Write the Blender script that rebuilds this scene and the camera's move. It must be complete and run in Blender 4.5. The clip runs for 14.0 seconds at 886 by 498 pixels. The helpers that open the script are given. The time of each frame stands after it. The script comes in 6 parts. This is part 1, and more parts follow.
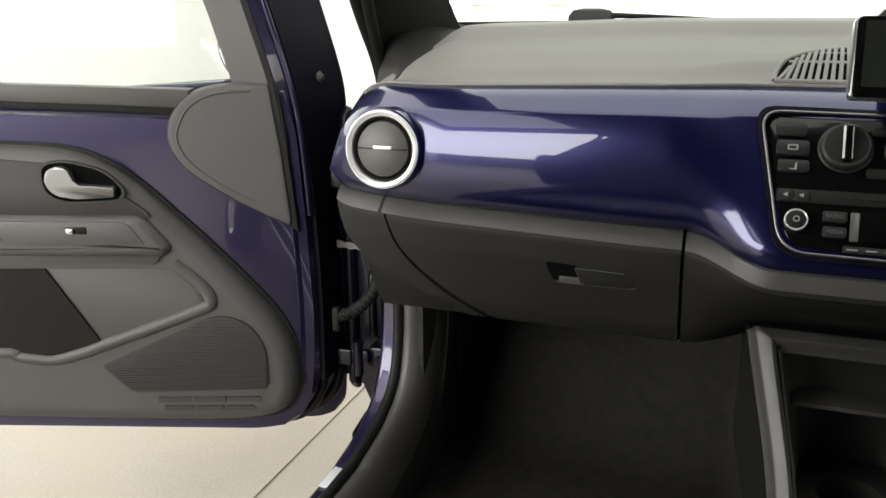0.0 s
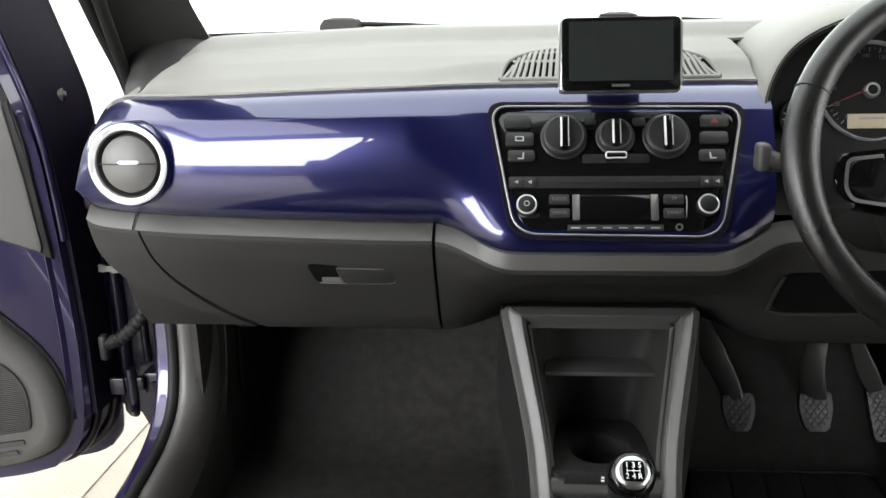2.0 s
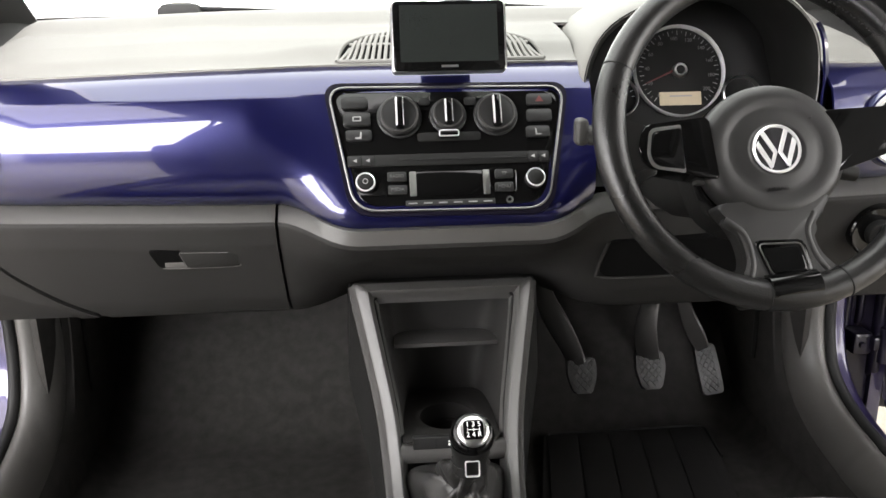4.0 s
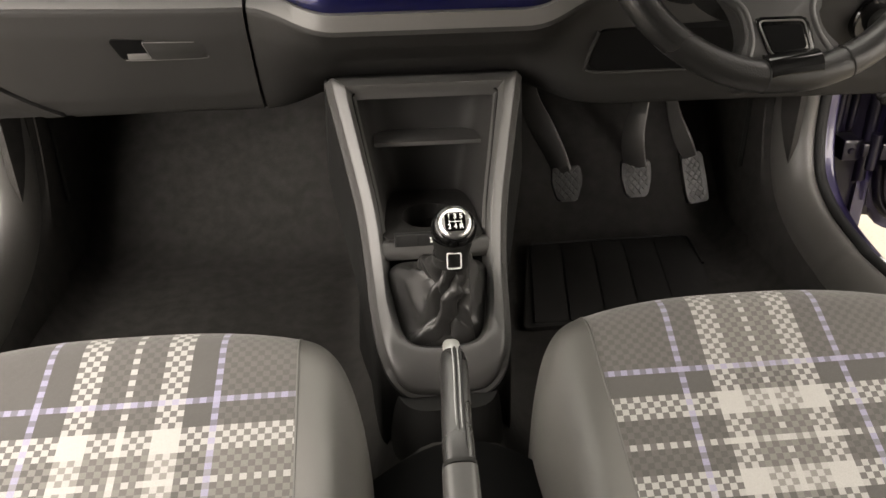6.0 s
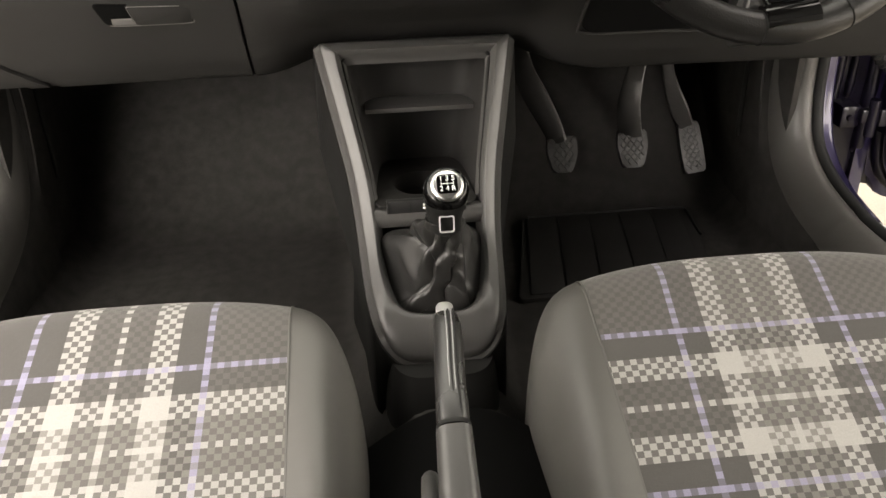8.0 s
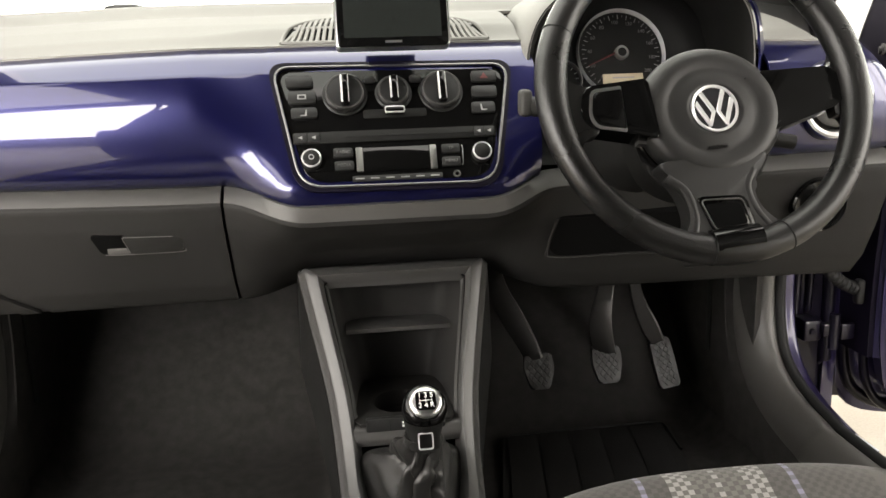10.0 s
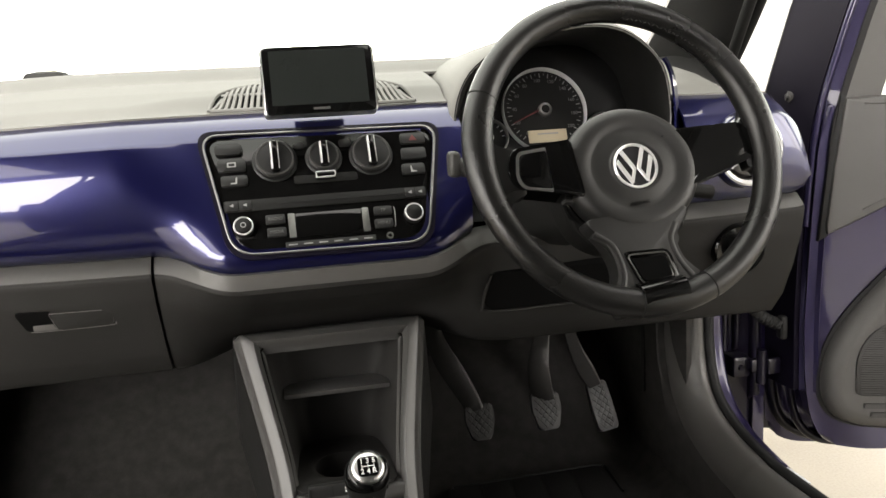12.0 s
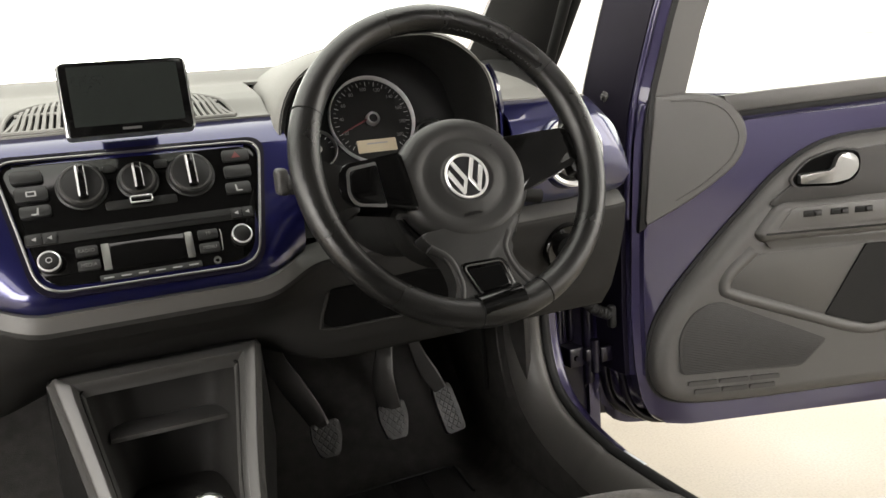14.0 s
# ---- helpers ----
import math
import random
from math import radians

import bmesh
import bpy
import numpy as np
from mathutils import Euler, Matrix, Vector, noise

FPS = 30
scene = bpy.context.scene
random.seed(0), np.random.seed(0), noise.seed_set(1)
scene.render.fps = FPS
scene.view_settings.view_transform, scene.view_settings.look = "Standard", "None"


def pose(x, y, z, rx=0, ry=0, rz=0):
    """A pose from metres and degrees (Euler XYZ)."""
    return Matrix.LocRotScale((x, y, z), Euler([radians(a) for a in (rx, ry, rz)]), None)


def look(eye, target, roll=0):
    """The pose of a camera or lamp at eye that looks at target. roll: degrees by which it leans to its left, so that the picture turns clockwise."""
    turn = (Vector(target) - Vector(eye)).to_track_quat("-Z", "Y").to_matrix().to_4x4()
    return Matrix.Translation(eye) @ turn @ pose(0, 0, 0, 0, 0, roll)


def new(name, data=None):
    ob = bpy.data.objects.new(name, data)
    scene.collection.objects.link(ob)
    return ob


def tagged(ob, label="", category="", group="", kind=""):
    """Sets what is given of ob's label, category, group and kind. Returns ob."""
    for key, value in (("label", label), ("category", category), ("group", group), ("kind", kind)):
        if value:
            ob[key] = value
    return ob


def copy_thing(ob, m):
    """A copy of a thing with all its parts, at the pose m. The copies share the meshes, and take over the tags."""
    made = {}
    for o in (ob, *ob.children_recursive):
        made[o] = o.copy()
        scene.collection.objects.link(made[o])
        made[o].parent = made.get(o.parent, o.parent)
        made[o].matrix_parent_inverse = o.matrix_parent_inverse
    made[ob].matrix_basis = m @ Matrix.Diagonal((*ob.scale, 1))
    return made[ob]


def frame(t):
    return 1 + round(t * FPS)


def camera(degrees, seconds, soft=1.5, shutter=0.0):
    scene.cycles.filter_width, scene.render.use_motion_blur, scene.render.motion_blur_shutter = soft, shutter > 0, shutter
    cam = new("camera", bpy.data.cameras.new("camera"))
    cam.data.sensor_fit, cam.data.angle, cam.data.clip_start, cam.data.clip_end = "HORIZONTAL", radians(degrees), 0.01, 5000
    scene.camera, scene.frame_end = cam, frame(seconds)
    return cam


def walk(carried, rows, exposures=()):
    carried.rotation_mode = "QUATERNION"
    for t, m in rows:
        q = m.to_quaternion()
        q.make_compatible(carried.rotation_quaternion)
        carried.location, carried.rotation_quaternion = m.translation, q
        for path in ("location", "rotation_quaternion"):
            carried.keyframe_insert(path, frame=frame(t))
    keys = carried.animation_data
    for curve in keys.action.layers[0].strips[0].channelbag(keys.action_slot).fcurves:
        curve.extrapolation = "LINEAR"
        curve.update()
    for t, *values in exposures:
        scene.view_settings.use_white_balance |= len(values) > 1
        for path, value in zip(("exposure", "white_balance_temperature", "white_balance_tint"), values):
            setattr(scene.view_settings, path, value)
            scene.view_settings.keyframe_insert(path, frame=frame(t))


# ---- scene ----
cam = camera(57.1, 14.0)
METRES, EYE, TILT, LEAN, TURN = 8.0, 1.5, 0.0, 0.0, 0.0
EXPOSURES = [(0, -0.30, 6600, 10), (1.5, 0.34, 6350, 10), (3.0, 0.91, 6150, 12), (5.5, 1.0, 7100, 15), (7.5, 0.97, 7200, 14), (9.0, 0.86, 7000, 13), (11.5, 0.62, 6800, 12), (14.0, 0.52, 6800, 12)]
PATH = [
    (0, (-0.17, -0.914, 1.071), (-0.808, 0.894, 0.504), -0.2),
    (0.5, (-0.158, -0.915, 1.074), (-0.69, 0.929, 0.512), -1.1),
    (1, (-0.145, -0.92, 1.068), (-0.584, 0.951, 0.516), -1.6),
    (1.5, (-0.131, -0.923, 1.065), (-0.43, 0.981, 0.528), -1.5),
    (2, (-0.117, -0.929, 1.064), (-0.282, 0.989, 0.521), -1.2),
    (2.5, (-0.102, -0.938, 1.06), (-0.171, 0.984, 0.514), -1.1),
    (3, (-0.092, -0.955, 1.061), (-0.07, 0.971, 0.521), -0.9),
    (3.2, (-0.088, -0.962, 1.064), (-0.03, 0.964, 0.526), -0.9),
    (5.3, (-0.08, -0.962, 1.019), (0.092, 0.878, 0.254), -0.6),
    (5.5, (-0.079, -0.959, 1.014), (0.088, 0.86, 0.199), -0.6),
    (6, (-0.077, -0.949, 0.999), (0.086, 0.808, 0.058), -0.8),
    (6.5, (-0.077, -0.941, 0.986), (0.079, 0.761, -0.053), -0.9),
    (7, (-0.076, -0.94, 0.979), (0.071, 0.742, -0.094), -1.3),
    (7.5, (-0.075, -0.943, 0.972), (0.077, 0.755, -0.073), -1.2),
    (8, (-0.071, -0.949, 0.969), (0.093, 0.794, 0.003), -1.5),
    (8.5, (-0.072, -0.956, 0.966), (0.119, 0.85, 0.128), -1.5),
    (9, (-0.072, -0.965, 0.964), (0.146, 0.896, 0.266), -1.4),
    (9.2, (-0.074, -0.968, 0.965), (0.153, 0.912, 0.321), -1.4),
    (11.3, (-0.067, -0.987, 0.998), (0.245, 0.957, 0.646), -2.6),
    (11.5, (-0.067, -0.986, 0.999), (0.27, 0.954, 0.643), -2.7),
    (12, (-0.07, -0.983, 1.001), (0.339, 0.938, 0.626), -3.1),
    (12.5, (-0.068, -0.978, 1.004), (0.436, 0.92, 0.629), -3.5),
    (13, (-0.065, -0.972, 1.009), (0.543, 0.896, 0.631), -3.9),
    (13.5, (-0.061, -0.967, 1.013), (0.632, 0.868, 0.626), -4.2),
    (14, (-0.059, -0.957, 1.017), (0.726, 0.837, 0.609), -4.5),
]
walk(cam, [(t, look(eye, target, roll)) for t, eye, target, roll in PATH], EXPOSURES)

# ---------------------------------------------------------------- world and light
world = bpy.data.worlds.new("world")
scene.world = world
world.use_nodes = True
world.node_tree.nodes["Background"].inputs[0].default_value = (0.9, 0.95, 1.0, 1)
world.node_tree.nodes["Background"].inputs[1].default_value = 0.3
LAMP = 3.4       # radiance of the ceiling light panels
WALL_LIGHT = 6.0  # radiance of the upright light panels along the walls

# ---------------------------------------------------------------- helpers
I4 = Matrix.Identity(4)
BASE = {}


def thing(name, loc, label, category, group="", kind=""):
    ob = new(name)
    ob.empty_display_size = 0.05
    ob.location = loc
    BASE[ob.name] = Matrix.Translation(loc).inverted()
    return tagged(ob, label, category, group, kind)


def finish(ob, parent, label):
    if parent is not None:
        ob.parent = parent
        ob.matrix_parent_inverse = BASE.get(parent.name, I4)
    if label:
        ob["label"] = label
    return ob


def part(name, bm, mat, parent=None, label="", angle=40):
    bmesh.ops.recalc_face_normals(bm, faces=bm.faces)
    me = bpy.data.meshes.new(name)
    bm.to_mesh(me)
    bm.free()
    me.polygons.foreach_set("use_smooth", [True] * len(me.polygons))
    me.set_sharp_from_angle(angle=radians(angle))
    me.materials.append(mat)
    return finish(new(name, me), parent, label)


def setting(name, bm, mat, label, category):
    return tagged(part(name, bm, mat), label, category, kind="structure")


def merge(*bms):
    out = bmesh.new()
    for b in bms:
        me = bpy.data.meshes.new("tmp")
        b.to_mesh(me)
        b.free()
        out.from_mesh(me)
        bpy.data.meshes.remove(me)
    return out


def box(c, s, bev=0.003, seg=2, m=I4):
    bm = bmesh.new()
    bmesh.ops.create_cube(bm, size=1.0)
    bmesh.ops.scale(bm, vec=s, verts=bm.verts)
    if bev > 0:
        bmesh.ops.bevel(bm, geom=bm.edges[:], offset=min(bev, 0.45 * min(s)), segments=seg, profile=0.5, affect="EDGES")
    bmesh.ops.translate(bm, vec=c, verts=bm.verts)
    bm.transform(m)
    return bm


def prism(pts, d0, d1, bev=0.0, m=I4, seg=2):
    """A plate with the outline pts in local x, y, from z = d0 to d1, with its front edge rounded."""
    bm = bmesh.new()
    n = len(pts)
    a = [bm.verts.new((p[0], p[1], d0)) for p in pts]
    b = [bm.verts.new((p[0], p[1], d1)) for p in pts]
    bm.faces.new(a[::-1])
    top = bm.faces.new(b)
    for i in range(n):
        bm.faces.new((a[i], a[(i + 1) % n], b[(i + 1) % n], b[i]))
    if bev > 0:
        bmesh.ops.bevel(bm, geom=list(top.edges), offset=bev, segments=seg, profile=0.5, affect="EDGES", clamp_overlap=True)
    bm.transform(m)
    return bm


def pillow(pts, steps, m=I4):
    """A moulded plate with the outline pts in local x, y: steps are (inset, height), from its foot to its flat top."""
    n = len(pts)
    pts = [Vector(p) for p in pts]
    area = sum(pts[i - 1][0] * pts[i][1] - pts[i][0] * pts[i - 1][1] for i in range(n))
    rings = []
    for inset, high in steps + [(steps[-1][0] + 0.0012, steps[-1][1])]:
        ring = []
        for i in range(n):
            t = (pts[(i + 1) % n] - pts[i - 1]).normalized()
            q = pts[i] + Vector((-t[1], t[0])) * math.copysign(inset, area)
            ring.append((q[0], q[1], high))
        rings.append(ring)
    bm = loft(rings)
    bm.transform(m)
    return bm


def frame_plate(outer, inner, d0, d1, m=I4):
    """A closed frame between two outlines of the same number of points."""
    bm = bmesh.new()
    n = len(outer)
    loops = [[bm.verts.new((p[0], p[1], d)) for p in o] for o, d in ((outer, d0), (outer, d1), (inner, d1), (inner, d0))]
    for k in range(4):
        p, q = loops[k], loops[(k + 1) % 4]
        for i in range(n):
            bm.faces.new((p[i], p[(i + 1) % n], q[(i + 1) % n], q[i]))
    bm.transform(m)
    return bm


def lathe(prof, m=I4, n=48):
    bm = bmesh.new()
    rings = []
    for r, h in prof:
        if r < 1e-6:
            rings.append([bm.verts.new((0, 0, h))])
        else:
            rings.append([bm.verts.new((r * math.cos(2 * math.pi * i / n), r * math.sin(2 * math.pi * i / n), h)) for i in range(n)])
    for p, q in zip(rings, rings[1:]):
        for i in range(n):
            j = (i + 1) % n
            if len(p) == 1 and len(q) == 1:
                continue
            if len(p) == 1:
                bm.faces.new((p[0], q[i], q[j]))
            elif len(q) == 1:
                bm.faces.new((p[i], q[0], p[j]))
            else:
                bm.faces.new((p[i], p[j], q[j], q[i]))
    bm.transform(m)
    return bm


def loft(rings, cap=True, closed=False):
    bm = bmesh.new()
    vs = [[bm.verts.new(p) for p in r] for r in rings]
    n = len(vs[0])
    pairs = list(zip(vs, vs[1:])) + ([(vs[-1], vs[0])] if closed else [])
    for p, q in pairs:
        for i in range(n):
            bm.faces.new((p[i], p[(i + 1) % n], q[(i + 1) % n], q[i]))
    if cap and not closed:
        bm.faces.new(vs[0][::-1])
        bm.faces.new(vs[-1])
    return bm


def tube(pts, r, n=12, closed=False, m=I4):
    """A round bar along pts; r is one radius or one for each point."""
    pts = [Vector(p) for p in pts]
    k = len(pts)
    rs = r if isinstance(r, (list, tuple)) else [r] * k
    rings, side = [], None
    for i in range(k):
        t = (pts[(i + 1) % k] - pts[i - 1]) if closed or 0 < i < k - 1 else (pts[1] - pts[0] if i == 0 else pts[-1] - pts[-2])
        t.normalize()
        if side is None:
            side = t.orthogonal().normalized()
        side = (side - t * side.dot(t)).normalized()
        up = t.cross(side)
        rings.append([pts[i] + (side * math.cos(2 * math.pi * j / n) + up * math.sin(2 * math.pi * j / n)) * rs[i] for j in range(n)])
    bm = loft(rings, cap=not closed, closed=closed)
    bm.transform(m)
    return bm


def sheet(fn, nu, nv, th=0.003, wrap=False):
    """A curved panel of even thickness: fn(u, v) with u, v from 0 to 1 gives its face; th goes to the back."""
    P = [[Vector(fn(i / nu, j / nv)) for j in range(nv + 1)] for i in range(nu + (0 if wrap else 1))]
    R, C = len(P), nv + 1
    bm = bmesh.new()
    F, B = [], []
    for i in range(R):
        rf, rb = [], []
        for j in range(C):
            a = P[(i + 1) % R][j] if wrap or i < R - 1 else P[i][j]
            b = P[i - 1][j] if wrap or i > 0 else P[i][j]
            n = (a - b).cross(P[i][min(j + 1, C - 1)] - P[i][max(j - 1, 0)])
            n = n.normalized() if n.length > 1e-12 else Vector((0, 0, 1))
            rf.append(bm.verts.new(P[i][j]))
            rb.append(bm.verts.new(P[i][j] - n * th))
        F.append(rf)
        B.append(rb)
    for i in range(R if wrap else R - 1):
        k = (i + 1) % R
        for j in range(C - 1):
            bm.faces.new((F[i][j], F[k][j], F[k][j + 1], F[i][j + 1]))
            bm.faces.new((B[i][j], B[i][j + 1], B[k][j + 1], B[k][j]))
        bm.faces.new((F[i][0], B[i][0], B[k][0], F[k][0]))
        bm.faces.new((F[i][-1], F[k][-1], B[k][-1], B[i][-1]))
    if not wrap:
        for j in range(C - 1):
            bm.faces.new((F[0][j], F[0][j + 1], B[0][j + 1], B[0][j]))
            bm.faces.new((F[-1][j], B[-1][j], B[-1][j + 1], F[-1][j + 1]))
    return bm


def spline(pts, per=6, closed=False):
    """Points along a smooth curve through pts (Catmull-Rom), in 2 or 3 dimensions."""
    pts = [Vector(p) for p in pts]
    n = len(pts)
    out = []
    for i in range(n if closed else n - 1):
        p1, p2 = pts[i], pts[(i + 1) % n]
        p0 = pts[i - 1] if closed or i > 0 else p1 * 2 - p2
        p3 = pts[(i + 2) % n] if closed or i + 2 < n else p2 * 2 - p1
        for k in range(per):
            t = k / per
            out.append(0.5 * (2 * p1 + (p2 - p0) * t + (2 * p0 - 5 * p1 + 4 * p2 - p3) * t * t + (3 * p1 - p0 - 3 * p2 + p3) * t ** 3))
    if not closed:
        out.append(pts[-1])
    return out


def rounded(pts, r, n=5):
    """The polygon pts with its corners rounded to the radius r (one, or one for each corner)."""
    out = []
    k = len(pts)
    for i in range(k):
        p, a, b = Vector(pts[i]), Vector(pts[i - 1]), Vector(pts[(i + 1) % k])
        rr = r[i] if isinstance(r, (list, tuple)) else r
        u, w = (a - p), (b - p)
        d = min(rr, 0.48 * u.length, 0.48 * w.length)
        s, e = p + u.normalized() * d, p + w.normalized() * d
        for j in range(n + 1):
            t = j / n
            out.append((1 - t) ** 2 * s + 2 * t * (1 - t) * p + t * t * e)
    return out


def rect(x0, y0, x1, y1, r=0.002, n=4):
    return rounded([(x0, y0), (x1, y0), (x1, y1), (x0, y1)], r, n)


def oval(cx, cy, rx, ry, n=40):
    return [Vector((cx + rx * math.cos(2 * math.pi * i / n), cy + ry * math.sin(2 * math.pi * i / n))) for i in range(n)]


def axes(o, x, y, z):
    return Matrix(((x[0], y[0], z[0], o[0]), (x[1], y[1], z[1], o[1]), (x[2], y[2], z[2], o[2]), (0, 0, 0, 1)))


def lerp(a, b, t):
    return a + (b - a) * t


def curve(x, xs, ys):
    return float(np.interp(x, xs, ys))


def step(a, b, x):
    t = min(1.0, max(0.0, (x - a) / (b - a)))
    return t * t * (3 - 2 * t)


def words(name, text, size, m, mat, parent, depth=0.0003):
    cu = bpy.data.curves.new(name, "FONT")
    cu.body, cu.size, cu.extrude, cu.align_x, cu.align_y = text, size, depth, "CENTER", "CENTER"
    tmp = bpy.data.objects.new(name, cu)
    me = bpy.data.meshes.new_from_object(tmp)
    bpy.data.objects.remove(tmp)
    bpy.data.curves.remove(cu)
    me.transform(m)
    me.materials.clear()
    me.materials.append(mat)
    return finish(new(name, me), parent, "")


# ---------------------------------------------------------------- materials
def material(name, color, rough=0.5, metal=0.0, grain=0.0, grain_scale=900.0, vary=0.12, vary_scale=9.0, coat=0.0, spec=0.5, wear=0.0, flake=0.0, sheen=0.0):
    """A surface with fine relief (grain) and unevenness at two scales."""
    mat = bpy.data.materials.new(name)
    mat.use_nodes = True
    nt = mat.node_tree
    bsdf = nt.nodes["Principled BSDF"]
    bsdf.inputs["Roughness"].default_value = rough
    bsdf.inputs["Metallic"].default_value = metal
    bsdf.inputs["Specular IOR Level"].default_value = spec
    bsdf.inputs["Coat Weight"].default_value = coat
    bsdf.inputs["Coat Roughness"].default_value = 0.02
    bsdf.inputs["Sheen Weight"].default_value = sheen
    tc = nt.nodes.new("ShaderNodeTexCoord")
    big = nt.nodes.new("ShaderNodeTexNoise")
    big.inputs["Scale"].default_value = vary_scale
    big.inputs["Detail"].default_value = 6
    small = nt.nodes.new("ShaderNodeTexNoise")
    small.inputs["Scale"].default_value = grain_scale
    small.inputs["Detail"].default_value = 2
    nt.links.new(tc.outputs["Object"], big.inputs["Vector"])
    nt.links.new(tc.outputs["Object"], small.inputs["Vector"])
    add = nt.nodes.new("ShaderNodeMath")
    add.operation = "MULTIPLY_ADD"
    nt.links.new(small.outputs["Fac"], add.inputs[0])
    add.inputs[1].default_value = 0.5 + flake
    nt.links.new(big.outputs["Fac"], add.inputs[2])
    mp = nt.nodes.new("ShaderNodeMapRange")
    mp.inputs["From Min"].default_value, mp.inputs["From Max"].default_value = 0.4, 1.1
    mp.inputs["To Min"].default_value, mp.inputs["To Max"].default_value = 1 - vary, 1 + vary
    nt.links.new(add.outputs[0], mp.inputs["Value"])
    mix = nt.nodes.new("ShaderNodeVectorMath")
    mix.operation = "SCALE"
    mix.inputs[0].default_value = color
    nt.links.new(mp.outputs[0], mix.inputs["Scale"])
    nt.links.new(mix.outputs[0], bsdf.inputs["Base Color"])
    if wear > 0:
        mr = nt.nodes.new("ShaderNodeMapRange")
        mr.inputs["From Min"].default_value, mr.inputs["From Max"].default_value = 0.35, 0.7
        mr.inputs["To Min"].default_value, mr.inputs["To Max"].default_value = rough - wear, rough + wear
        nt.links.new(big.outputs["Fac"], mr.inputs["Value"])
        nt.links.new(mr.outputs[0], bsdf.inputs["Roughness"])
    if grain > 0:
        bump = nt.nodes.new("ShaderNodeBump")
        bump.inputs["Strength"].default_value = grain
        bump.inputs["Distance"].default_value = 0.0008
        nt.links.new(small.outputs["Fac"], bump.inputs["Height"])
        nt.links.new(bump.outputs[0], bsdf.inputs["Normal"])
    return mat


def glowing(name, color, strength):
    mat = bpy.data.materials.new(name)
    mat.use_nodes = True
    nt = mat.node_tree
    nt.nodes.remove(nt.nodes["Principled BSDF"])
    em = nt.nodes.new("ShaderNodeEmission")
    em.inputs[0].default_value, em.inputs[1].default_value = (*color, 1), strength
    nt.links.new(em.outputs[0], nt.nodes["Material Output"].inputs[0])
    return mat


def glass(name, tint):
    mat = bpy.data.materials.new(name)
    mat.use_nodes = True
    nt = mat.node_tree
    nt.nodes.remove(nt.nodes["Principled BSDF"])
    tr, gl, mx = (nt.nodes.new(n) for n in ("ShaderNodeBsdfTransparent", "ShaderNodeBsdfGlossy", "ShaderNodeMixShader"))
    tr.inputs[0].default_value = (*tint, 1)
    gl.inputs["Roughness"].default_value = 0.0
    mx.inputs[0].default_value = 0.03
    nt.links.new(tr.outputs[0], mx.inputs[1])
    nt.links.new(gl.outputs[0], mx.inputs[2])
    nt.links.new(mx.outputs[0], nt.nodes["Material Output"].inputs[0])
    return mat


